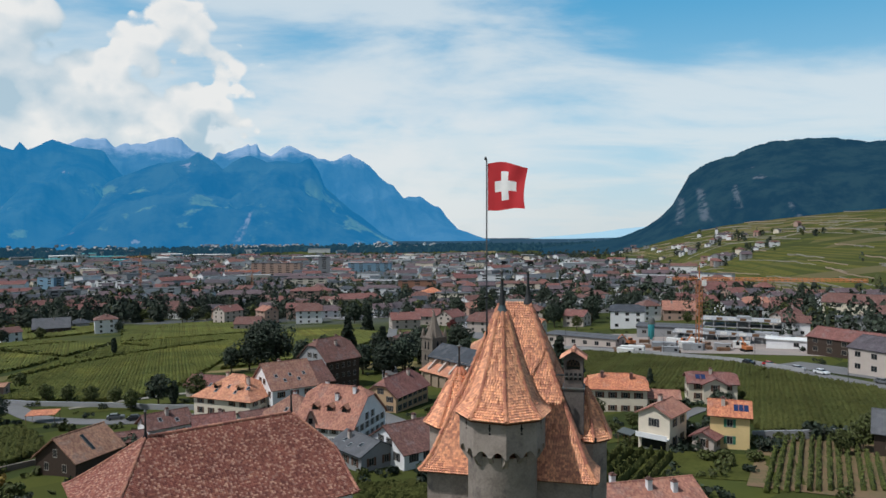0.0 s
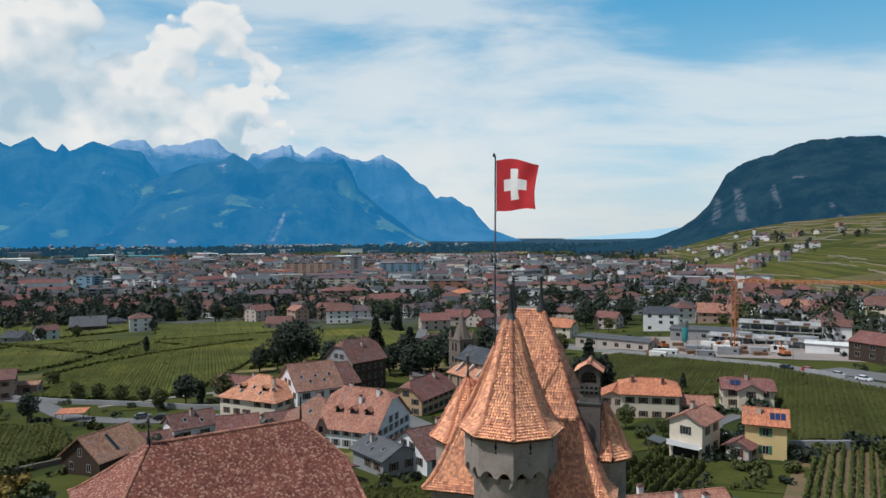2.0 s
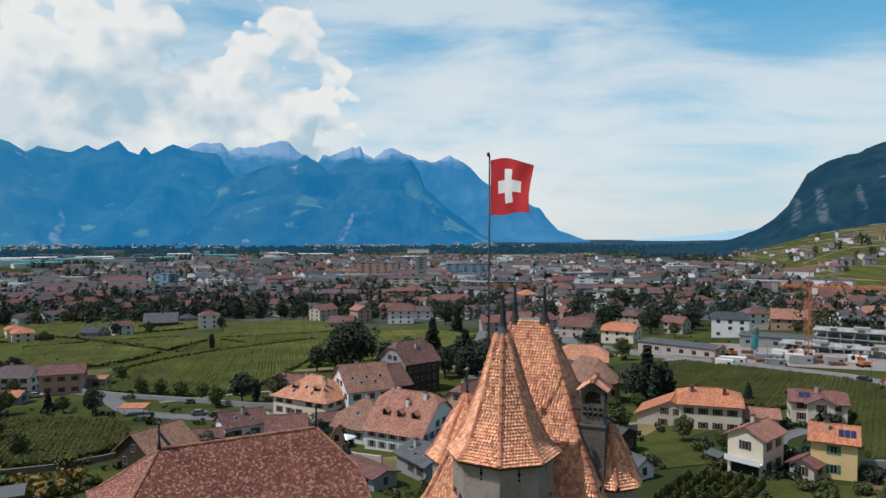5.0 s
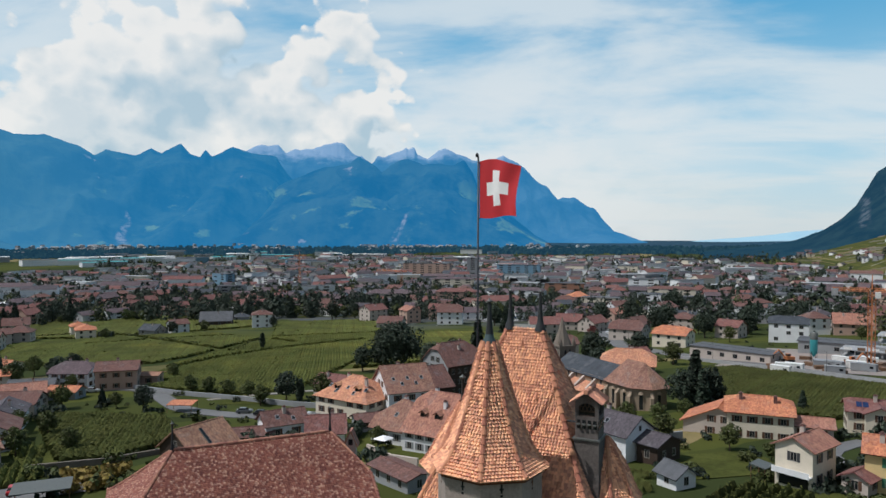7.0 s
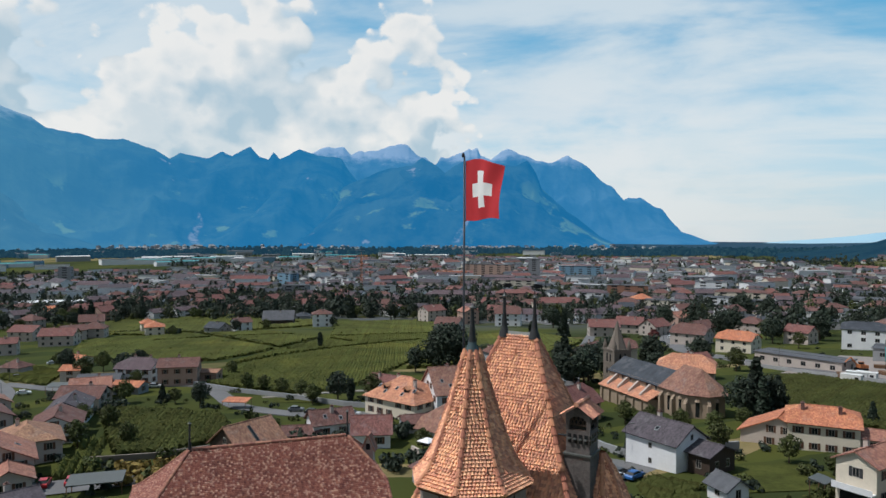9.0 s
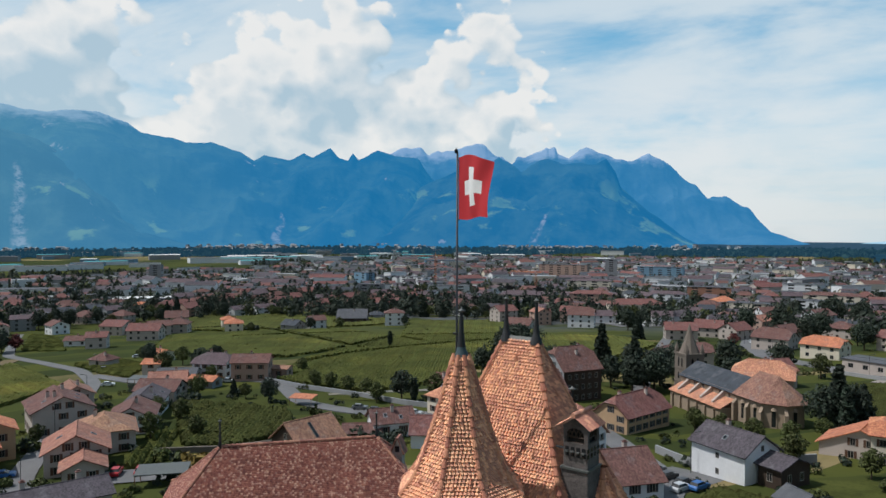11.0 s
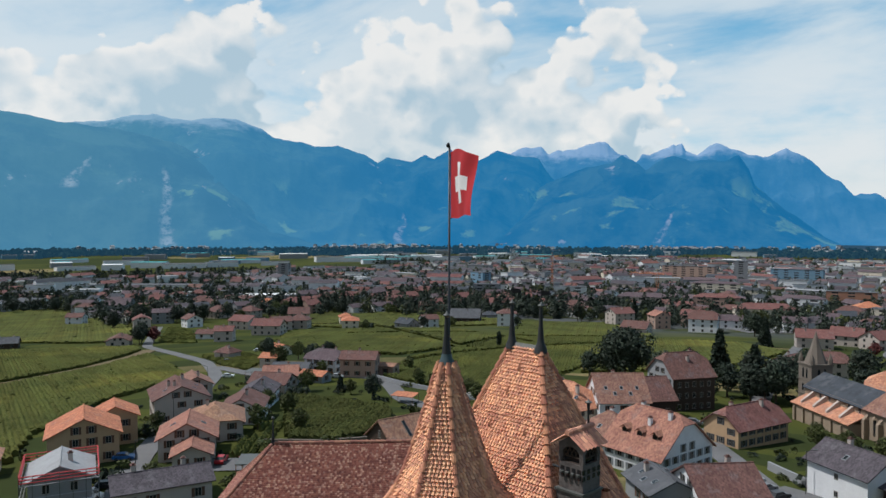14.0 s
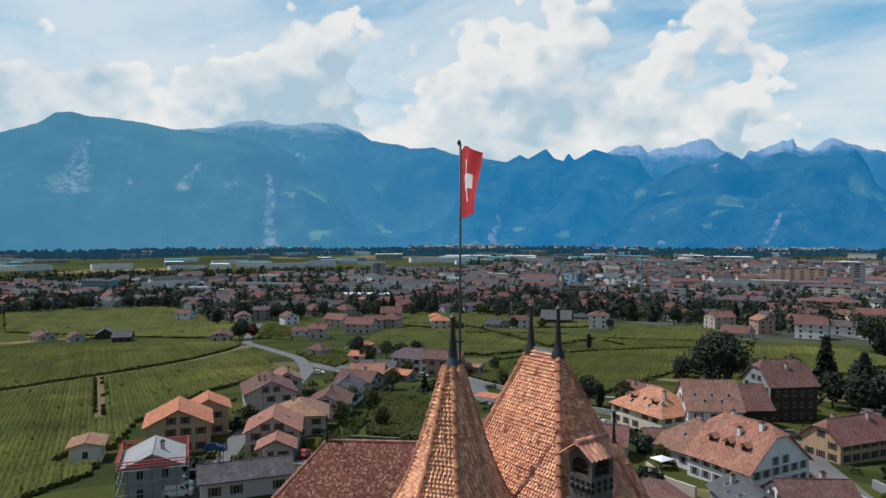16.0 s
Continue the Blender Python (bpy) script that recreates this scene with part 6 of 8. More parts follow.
def concrete_frame(label, x, y, yaw, L, W, floors, bays):
    """A building shell: floor slabs on columns, with a stair core and edge boards."""
    ob = thing("unfinished_building", label, "building site", Matrix.Translation(on_ground(x, y)) @ Matrix.Rotation(radians(yaw), 4, "Z"))
    BUILT.append((x, y, 0.5 * math.hypot(L, W)))
    for f in range(floors + 1):
        s = Shape("concrete")
        s.box(-L / 2, -W / 2, f * 3.0 - (1.0 if f == 0 else 0.25), L / 2, W / 2, f * 3.0 + 0.05)
        part("floor_slab", s, ob)
    for f in range(floors):
        for i in range(bays + 1):
            for y_ in (-W / 2 + 0.6, W / 2 - 0.6):
                s = Shape("concrete")
                c = -L / 2 + 0.6 + (L - 1.2) * i / bays
                s.box(c - 0.22, y_ - 0.22, f * 3.0, c + 0.22, y_ + 0.22, f * 3.0 + 2.78)
                part("column", s, ob)
    s = Shape("wall_grey")
    s.box(-3, -2.5, 0, 3, 2.5, floors * 3.0 + 1.4)
    part("stair_core", s, ob)
    for i in range(bays):
        s = Shape("wood" if i % 2 else "frame_white")
        c = -L / 2 + 0.6 + (L - 1.2) * (i + 0.5) / bays
        s.box(c - 1.3, -W / 2 - 0.05, floors * 3.0 + 0.1, c + 1.3, -W / 2, floors * 3.0 + 1.2)
        part("edge_board", s, ob)


concrete_frame("grey concrete shell of a new building", 114, 306, -25, 28, 13, 1, 6)
concrete_frame("long concrete shell with open floors", 138, 326, -25, 36, 15, 2, 7)
concrete_frame("low concrete shell beside the crane", 128, 284, -28, 20, 10, 1, 4)
# ---- streets of houses: individual ones near, one mesh far off ----
town_rng = random.Random(77)


def polar(az, r):
    return -r * math.sin(radians(az)), r * math.cos(radians(az))


def town_inner(az):
    return profile([(-60, 330), (-34, 330), (-24, 345), (-20, 385), (-15, 510), (-8, 540), (0, 520), (8, 530), (18, 560), (30, 630), (45, 600), (56, 560), (60, 760), (90, 760)], az)


def town_outer(az):
    return profile([(-60, 560), (-26, 620), (-21, 820), (-18, 1150), (-15, 1350), (-10, 1600), (0, 1900), (20, 1900), (35, 1450), (50, 1200), (90, 1100)], az)


def free(x, y, reach):
    return all((x - a) ** 2 + (y - b) ** 2 > (c + reach) ** 2 for a, b, c in BUILT)


# mostly greyed, bluish tones, so the base colours carry the haze over town
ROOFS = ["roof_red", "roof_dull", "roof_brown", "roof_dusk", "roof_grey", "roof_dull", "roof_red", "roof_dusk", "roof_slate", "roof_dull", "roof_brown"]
WALLS = ["wall_white", "wall_grey", "wall_cream", "wall_white", "wall_pink", "wall_grey", "wall_white"]
PROTOS = {True: [], False: []}
for detailed in (True, False):
    for i in range(11 if detailed else 14):
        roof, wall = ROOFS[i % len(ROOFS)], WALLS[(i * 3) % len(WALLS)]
        rows = town_rng.choice((2, 2, 3, 3)) if not detailed else town_rng.choice((2, 2, 3))
        L, W = town_rng.uniform(11, 19), town_rng.uniform(9.5, 13)
        flat = roof in ("roof_grey",)
        words = {"roof_dull": "dull brown", "roof_dusk": "grey-brown", "roof_red": "red", "roof_brown": "brown", "roof_pink": "faded pink", "roof_tan": "tan", "roof_grey": "grey", "roof_orange": "orange", "roof_slate": "slate"}[roof]
        wwords = {"wall_white": "white", "wall_cream": "cream", "wall_beige": "beige", "wall_grey": "grey", "wall_pink": "pinkish"}[wall]
        ob = thing("town_house", f"{wwords} rendered town house with {words} roof", "house", Matrix.Translation((0, 0, -400)), group="houses of the town")
        house_parts(ob, L, W, rows * 2.9, 3 if flat else town_rng.uniform(24, 33), roof, wall, hip=town_rng.choice((0, 0, 0.35, 1.0)), rows=rows, shutter="", chimneys=1 if detailed else 0,
                    sides="f" if not detailed else "flr", gap=6.2 if detailed else 12.0, win=(1.5, 1.5) if detailed else (4.0, 1.4), over=0.6, ridge=False)
        PROTOS[detailed].append((ob, max(L, W)))
placed = {True: set(), False: set()}
# far roofs mix in the same haze-tinted greys and dulls
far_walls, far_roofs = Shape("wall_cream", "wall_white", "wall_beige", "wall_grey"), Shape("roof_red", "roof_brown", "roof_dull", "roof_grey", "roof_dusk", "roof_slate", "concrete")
cell = 27.0
for iy in range(0, 80):
    for ix in range(-60, 40):
        x, y = ix * cell + town_rng.uniform(-7, 7), iy * cell + town_rng.uniform(-7, 7)
        r, azd = math.hypot(x, y), -math.degrees(math.atan2(x, y))
        if not -40 < azd < 80 or not town_inner(azd) < r < town_outer(azd):
            continue
        keep_it = 0.92 if r < 1150 else 0.75
        if town_rng.random() > keep_it or not free(x, y, 9):
            continue
        yaw = azd * 0.8 + 30 * math.sin(x * 0.011) + 25 * math.sin(y * 0.013 + 1) + town_rng.uniform(-14, 14)
        if r < 830:
            key = r < 610
            k = town_rng.randrange(len(PROTOS[key]))
            ob, reach = PROTOS[key][k]
            m = Matrix.Translation(on_ground(x, y)) @ Matrix.Rotation(radians(yaw), 4, "Z")
            if k in placed[key]:
                copy_thing(ob, m)
            else:
                ob.matrix_world = m
                placed[key].add(k)
            BUILT.append((x, y, reach * 0.62))
        else:
            big = town_rng.random() < 0.14
            L, W, H = (town_rng.uniform(24, 48), town_rng.uniform(12, 16), town_rng.uniform(8, 14)) if big else (town_rng.uniform(11, 18), town_rng.uniform(9, 13), town_rng.uniform(5, 9.5))
            flat_ = town_rng.random() < (0.7 if big else 0.3)
            rise = 0.4 if flat_ else W * 0.5 * town_rng.uniform(0.42, 0.6)
            m = Matrix.Translation(on_ground(x, y)) @ Matrix.Rotation(radians(yaw), 4, "Z")
            hx, hy = L / 2, W / 2
            wv = [m @ Vector(p) for p in ((-hx, -hy, -3), (hx, -hy, -3), (hx, hy, -3), (-hx, hy, -3), (-hx, -hy, H), (hx, -hy, H), (hx, hy, H), (-hx, hy, H), (-hx, 0, H + rise), (hx, 0, H + rise))]
            far_walls.add(wv, [(0, 1, 5, 4), (2, 3, 7, 6), (1, 2, 6, 9, 5), (3, 0, 4, 8, 7)], town_rng.choice((0, 1, 1, 1, 1, 2, 3)))
            e = 0.6
            rv = [m @ Vector(p) for p in ((-hx - e, -hy - e, H - 0.1), (hx + e, -hy - e, H - 0.1), (hx + e, hy + e, H - 0.1), (-hx - e, hy + e, H - 0.1), (-hx - e, 0, H + rise + 0.2), (hx + e, 0, H + rise + 0.2))]
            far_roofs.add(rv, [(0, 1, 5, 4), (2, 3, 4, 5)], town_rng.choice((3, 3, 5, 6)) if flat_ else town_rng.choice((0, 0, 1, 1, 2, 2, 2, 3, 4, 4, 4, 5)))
            BUILT.append((x, y, max(L, W) * 0.5))
for key in (True, False):
    for k, (ob, _) in enumerate(PROTOS[key]):
        if k not in placed[key]:
            for o in (*ob.children_recursive, ob):
                bpy.data.objects.remove(o)
far_town = thing("distant_houses", "distant town of pale houses with red, brown and grey roofs", "houses", kind="stuff")
tagged(part("walls", far_walls, far_town), kind="stuff")
tagged(part("roofs", far_roofs, far_town), kind="stuff")

# halls far out on the plain
hall_rng = random.Random(5)
halls_w, halls_r = Shape("wall_white", "wall_grey", "wall_blue"), Shape("frame_white", "roof_grey", "teal_steel")
for i in range(110):
    az_ = hall_rng.uniform(8, 76)
    r = hall_rng.uniform(1500, 2500) if az_ < 45 else hall_rng.uniform(1450, 2600)
    x, y = polar(az_, r)
    L, W, H = hall_rng.uniform(25, 95), hall_rng.uniform(18, 40), hall_rng.uniform(6, 13)
    m = Matrix.Translation(on_ground(x, y)) @ Matrix.Rotation(radians(az_ + hall_rng.uniform(-15, 15)), 4, "Z")
    v = [m @ Vector((sx * L / 2, sy * W / 2, z)) for z in (-2, H) for sx, sy in ((-1, -1), (1, -1), (1, 1), (-1, 1))]
    halls_w.add(v, [(0, 1, 5, 4), (1, 2, 6, 5), (2, 3, 7, 6), (3, 0, 4, 7)], hall_rng.choice((0, 0, 1, 2)))
    v = [m @ Vector((sx * (L / 2 + 0.5), sy * (W / 2 + 0.5), H + (0.0 if sy else 1.2))) for sy in (-1, 0, 1) for sx in (-1, 1)]
    halls_r.add(v, [(0, 1, 3, 2), (2, 3, 5, 4)], hall_rng.choice((0, 1, 1, 1, 2)))
hl = thing("distant_halls", "distant white and grey industrial halls on the plain", "halls", kind="stuff")
tagged(part("walls", halls_w, hl), kind="stuff")
tagged(part("roofs", halls_r, hl), kind="stuff")
# houses and chalets up the vineyard slope
slope_rng = random.Random(15)
CLUSTERS = ((492, 1317, 55, 24, 14), (460, 1480, 50, 60, 9), (384, 1085, 34, 26, 9), (400, 1020, 26, 26, 8), (482, 1071, 14, 12, 3), (430, 1700, 40, 60, 7), (640, 1290, 40, 40, 3))
for cx, cy, dx, dy, many in CLUSTERS:
    for i in range(many):
        for _ in range(20):
            x, y = cx + slope_rng.gauss(0, dx), cy + slope_rng.gauss(0, dy)
            if free(x, y, 7):
                break
        k = slope_rng.choice(sorted(placed[False]))
        copy_thing(PROTOS[False][k][0], Matrix.Translation(on_ground(x, y)) @ Matrix.Rotation(radians(slope_rng.uniform(-60, 60)), 4, "Z") @ Matrix.Scale(0.78, 4))
        BUILT.append((x, y, 9))
vc = thing("village_church", "white village church on the vineyard slope", "church", Matrix.Translation(on_ground(531, 1352)) @ Matrix.Rotation(radians(-20), 4, "Z"))
s = Shape("wall_white")
s.box(-9, -4.5, -4, 9, 4.5, 8)
part("nave", s, vc)
s = Shape("roof_dusk")
s.slab([(-9.5, -5.2, 7.6), (9.5, -5.2, 7.6), (9.5, 0, 12), (-9.5, 0, 12)], 0.3)
s.slab([(9.5, 5.2, 7.6), (-9.5, 5.2, 7.6), (-9.5, 0, 12), (9.5, 0, 12)], 0.3)
part("roof", s, vc)
s = Shape("wall_white", "roof_dusk")
s.box(-13.5, -2.5, -4, -8.5, 2.5, 17)
s.lathe([(3.6, 17), (0.05, 24)], 4, 1, math.pi / 4, (-11, 0))
part("tower", s, vc, "white tower with a pointed cap")
# the villages across the plain
foot_w, foot_r = Shape("wall_white", "wall_grey", "concrete"), Shape("concrete", "wall_grey", "roof_grey")
foot_rng = random.Random(41)
for a0, a1, many in ((10, 19, 260), (34, 43, 150), (44, 60, 60), (0, 9, 50), (22, 33, 50)):
    for i in range(many):
        az_ = min(a1, max(a0, foot_rng.gauss((a0 + a1) / 2, (a1 - a0) / 4)))
        r = foot_rng.uniform(2480, 2800)
        x, y = polar(az_, r)
        z = ground_z(x, y) + max(0, r - 2560) * 0.07
        hx, hy, H = foot_rng.uniform(4, 8), foot_rng.uniform(4, 6), foot_rng.uniform(4, 7)
        m = Matrix.Translation((x, y, z)) @ Matrix.Rotation(foot_rng.uniform(0, 3.1), 4, "Z")
        v = [m @ Vector((sx * hx, sy * hy, zz)) for zz in (-20, H) for sx, sy in ((-1, -1), (1, -1), (1, 1), (-1, 1))]
        foot_w.add(v, [(0, 1, 5, 4), (1, 2, 6, 5), (2, 3, 7, 6), (3, 0, 4, 7)], foot_rng.randrange(3))
        v = [m @ Vector(p) for p in ((-hx - 0.5, -hy - 0.5, H), (hx + 0.5, -hy - 0.5, H), (hx + 0.5, hy + 0.5, H), (-hx - 0.5, hy + 0.5, H), (-hx, 0, H + 3), (hx, 0, H + 3))]
        foot_r.add(v, [(0, 1, 5, 4), (2, 3, 4, 5), (1, 2, 5), (3, 0, 4)], foot_rng.randrange(3))
vl = thing("distant_villages", "far pale villages at the foot of the mountains", "houses", kind="stuff")
tagged(part("walls", foot_w, vl), kind="stuff")
tagged(part("roofs", foot_r, vl), kind="stuff")

# ---- roads, walls and plots ----
def ribbon(name, label, points, width, mat, dz=0.06, category="road", kind="structure"):
    pts = [Vector((x, y, 0)) for x, y in points]
    fine = []
    for a, b in zip(pts, pts[1:]):
        n = max(1, int((b - a).length / 4))
        fine += [a.lerp(b, i / n) for i in range(n)]
    fine.append(pts[-1])
    for _ in range(3):
        fine = [fine[0]] + [(fine[i - 1] + fine[i] * 2 + fine[i + 1]) / 4 for i in range(1, len(fine) - 1)] + [fine[-1]]
    v, f = [], []
    for i, p in enumerate(fine):
        d = (fine[min(i + 1, len(fine) - 1)] - fine[max(i - 1, 0)]).normalized()
        n = Vector((-d.y, d.x, 0)) * width / 2
        for q in (p + n, p - n):
            v.append((q.x, q.y, ground_z(q.x, q.y) + dz + 0.02))
        v.append((v[-2][0], v[-2][1], v[-2][2] - 0.6))
        v.append((v[-2][0], v[-2][1], v[-2][2] - 0.6))
        if i:
            a = 4 * (i - 1)
            f += [(a, a + 1, a + 5, a + 4), (a + 2, a, a + 4, a + 6), (a + 1, a + 3, a + 7, a + 5)]
    PATHS.append((fine, width))
    return solid(name, mesh_of(name, v, f, [mat]), label, category, kind=kind)


PATHS = []


def garden_wall(label, points, height, thick, mat):
    pts = [Vector((x, y, 0)) for x, y in points]
    fine = []
    for a, b in zip(pts, pts[1:]):
        n = max(1, int((b - a).length / 5))
        fine += [a.lerp(b, i / n) for i in range(n)]
    fine.append(pts[-1])
    s = Shape(mat, "concrete")
    for a, b in zip(fine, fine[1:]):
        d = (b - a).normalized()
        n = Vector((-d.y, d.x, 0)) * thick / 2
        za, zb = ground_z(a.x, a.y), ground_z(b.x, b.y)
        v = [a - n + Vector((0, 0, za - 1)), b - n + Vector((0, 0, zb - 1)), b + n + Vector((0, 0, zb - 1)), a + n + Vector((0, 0, za - 1))]
        v += [p + Vector((0, 0, height + 1)) for p in v]
        s.add(v, [(0, 1, 5, 4), (1, 2, 6, 5), (2, 3, 7, 6), (3, 0, 4, 7), (4, 5, 6, 7)])
    return solid("garden_wall", s, label, "wall", kind="structure")


ribbon("road_lane", "grey asphalt lane between the houses", [(-78, 72), (-97, 89), (-116, 106), (-131, 122), (-150, 144), (-170, 163), (-196, 190), (-231, 213), (-275, 228), (-313, 240), (-360, 275), (-428, 328)], 5.0, "asphalt")
ribbon("road_fields", "pale asphalt road past the estate", [(-60, 176), (-84, 176), (-104, 182), (-128, 206), (-140, 214), (-180, 196), (-214, 204)], 5.5, "asphalt")
ribbon("road_inn", "asphalt road below the inn", [(-84, 176), (-60, 182), (-44, 186), (-24, 190), (-14, 196), (-18, 240), (-24, 300), (-30, 420), (-36, 560)], 5.5, "asphalt")
ribbon("road_church", "asphalt street past the church", [(-24, 190), (-8, 162), (-1, 150), (2, 138), (0, 124)], 6.0, "asphalt")
ribbon("road_station", "asphalt street along the station", [(126, 170), (114, 186), (107, 212), (98, 240), (74, 276), (47, 312), (20, 360), (12, 420), (16, 520), (20, 640), (4, 800)], 9.0, "asphalt")
ribbon("road_east", "asphalt street among the houses", [(60, 141), (52, 146), (49, 156), (56, 164), (62, 168)], 4.0, "asphalt")
ribbon("road_valley", "straight main road on the plain", [(-180, 640), (-60, 640), (20, 640), (110, 640), (220, 560), (330, 520)], 9.0, "asphalt")
ribbon("path_vineyard", "pale gravel path between vineyards", [(-104, 196), (-84, 212), (-64, 221), (-54, 243)], 2.6, "gravel", category="path")
ribbon("path_field", "worn earth track through the vineyard", [(-244, 60), (-248, 110), (-253, 146), (-262, 179), (-282, 214), (-298, 232)], 7.0, "soil", category="path")
ribbon("path_field", "worn earth track along the vine rows", [(-171, 101), (-205, 116), (-248, 134)], 2.6, "soil", category="path")
ribbon("path_field", "grassy track across the vineyard", [(-158, 232), (-152, 288), (-141, 322), (-115, 369)], 4.5, "lawn", category="path")
ribbon("path_field", "grassy strip between vine blocks", [(-260, 340), (-226, 370), (-194, 387), (-146, 350)], 4.0, "lawn", category="path")
ribbon("path_field", "grassy strip along the hedge", [(-344, 373), (-301, 402), (-250, 372), (-191, 332), (-160, 310)], 4.0, "lawn", category="path")
garden_wall("low stone wall below the vineyard", [(-140, 212), (-118, 203), (-96, 197), (-74, 190), (-54, 187)], 1.3, 0.5, "wall_grey")
garden_wall("long stone wall above the young vines", [(60, 137.5), (70, 137), (80, 137.5), (92, 139)], 1.8, 0.5, "wall_grey")
garden_wall("white wall along the building site", [(40, 310), (60, 283), (80, 262), (99, 238), (108, 212)], 1.2, 0.4, "concrete")
garden_wall("beige terrace wall below the manor", [(-38, 146), (-31, 139), (-25, 137)], 1.7, 0.5, "wall_beige")
garden_wall("stone wall beside the street", [(-4, 166), (4, 157), (12, 161), (26, 168)], 1.5, 0.5, "wall_grey")
garden_wall("dark retaining wall below the vineyard", [(-100, 125), (-88, 131), (-80, 140)], 1.0, 0.5, "stone_brown")


def plot(name, label, x, y, yaw, L, W, mat, dz=0.05, category="yard"):
    n = max(2, int(max(L, W) / 4))
    m = Matrix.Translation((x, y, 0)) @ Matrix.Rotation(radians(yaw), 4, "Z")
    v, f = [], []
    for i in range(n + 1):
        for j in range(n + 1):
            p = m @ Vector(((i / n - 0.5) * L, (j / n - 0.5) * W, 0))
            v.append((p.x, p.y, ground_z(p.x, p.y) + dz))
    for i in range(n):
        for j in range(n):
            a = i * (n + 1) + j
            f.append((a, a + n + 1, a + n + 2, a + 1))
    return solid(name, mesh_of(name, v, f, [mat]), label, category, kind="structure")


plot("ground_building_site", "dusty concrete-grey ground of a building site", 108, 292, -28, 96, 66, "site_dirt")
plot("ground_car_park", "grey asphalt town car park", -47, 548, 38, 84, 36, "asphalt")
plot("ground_yard", "asphalt yard with parked cars", -90, 112, 35, 24, 9, "asphalt", 0.03)
plot("ground_parking", "asphalt parking beside the white house", 1, 145, -30, 12, 18, "asphalt", 0.03)
plot("ground_lawn", "mown lawn of a garden", 30, 147, 20, 22, 16, "lawn", 0.03)
plot("ground_lawn", "lawn in front of the yellow house", 47, 122, -20, 26, 16, "lawn", 0.03)
plot("ground_meadow", "lawn beside the inn", -86, 199, 10, 26, 14, "lawn", 0.03)
plot("ground_garden", "lawn beside the vine plot", -104, 126, 40, 14, 20, "lawn", 0.03)
plot("ground_young_vines", "bare brown soil of a young vineyard", 66, 120, -28, 24, 34, "soil", 0.03)
plot("ground_road_yard", "asphalt forecourt by the station", 122, 208, -66, 50, 12, "asphalt", 0.04)


# ---- vineyards ----
def inside(poly, x, y):
    hit_ = False
    for (x0, y0), (x1, y1) in zip(poly, poly[1:] + poly[:1]):
        if (y0 > y) != (y1 > y) and x < (x1 - x0) * (y - y0) / (y1 - y0) + x0:
            hit_ = not hit_
    return hit_


def near_path(x, y):
    for fine, width in PATHS:
        for p in fine:
            if abs(p.x - x) < 6 and abs(p.y - y) < 6 and (p.x - x) ** 2 + (p.y - y) ** 2 < (width / 2 + 0.9) ** 2:
                return True
    return False


POLYS = []


def vineyard(label, poly, angle, spacing=2.1, step_=1.1, height=1.5, width=1.15, mat="vine", seed=1, leaves=0):
    POLYS.append(poly)
    r = random.Random(seed)
    c, s_ = math.cos(radians(angle)), math.sin(radians(angle))
    us = [x * c + y * s_ for x, y in poly]
    vs_ = [-x * s_ + y * c for x, y in poly]
    houses = [b for b in BUILT if min(p[0] for p in poly) - 30 < b[0] < max(p[0] for p in poly) + 30 and min(p[1] for p in poly) - 30 < b[1] < max(p[1] for p in poly) + 30]
    verts, faces = [], []
    skirt = 0.66 if width >= spacing else 0.34
    v = min(vs_) + spacing / 2
    while v < max(vs_):
        u = min(us)
        last = False
        vv = v + r.uniform(-0.15, 0.15)
        while u < max(us):
            x, y = u * c - vv * s_, u * s_ + vv * c
            ok = inside(poly, x, y) and all((x - a) ** 2 + (y - b) ** 2 > (d * 0.95 + 0.8) ** 2 for a, b, d in houses) and not near_path(x, y) and r.random() > 0.006
            if ok:
                z = ground_z(x, y)
                h = height * r.uniform(0.8, 1.1) * (1 + 0.12 * noise.noise((x * 0.05, y * 0.05, 5)))
                w = width * r.uniform(0.8, 1.3) / 2
                for dv, dz in ((-1.1 * w, 0.0), (-w, skirt * h), (r.uniform(-0.5, 0.5) * w, h), (w, skirt * h), (1.1 * w, 0.0)):
                    uj = r.uniform(-0.4, 0.4) * step_
                    verts.append((x + uj * c - dv * s_, y + uj * s_ + dv * c, z + dz + r.uniform(-0.1, 0.1)))
                here_ = len(verts) - 5
                if last is False:
                    faces.append(tuple(range(here_, here_ + 5)))
                else:
                    faces += [(last + k, here_ + k, here_ + k + 1, last + k + 1) for k in range(4)]
                for _ in range(leaves):
                    p = Vector((x, y, z)) + Vector((r.uniform(-0.5, 0.5) * step_ - r.uniform(-1.1, 1.1) * w * s_, r.uniform(-0.5, 0.5) * step_ + r.uniform(-1.1, 1.1) * w * c, h * r.uniform(0.72, 1.12)))
                    a_ = Vector((r.gauss(0, 1), r.gauss(0, 1), r.gauss(0, 0.6))).normalized() * r.uniform(0.12, 0.27)
                    b_ = a_.orthogonal().normalized().lerp(Vector((0, 0, 1)).cross(a_), 0.5) * 0.22
                    k = len(verts)
                    verts.extend((tuple(p - a_), tuple(p - b_), tuple(p + a_), tuple(p + b_)))
                    faces.append((k, k + 1, k + 2, k + 3))
                ok = here_
            else:
                if last is not False:
                    faces.append(tuple(range(last + 4, last - 1, -1)))
                ok = False
            last = ok
            u += step_
        v += spacing
    return solid("vineyard", mesh_of("vineyard", verts, faces, [mat]), label, "vineyard", kind="stuff")


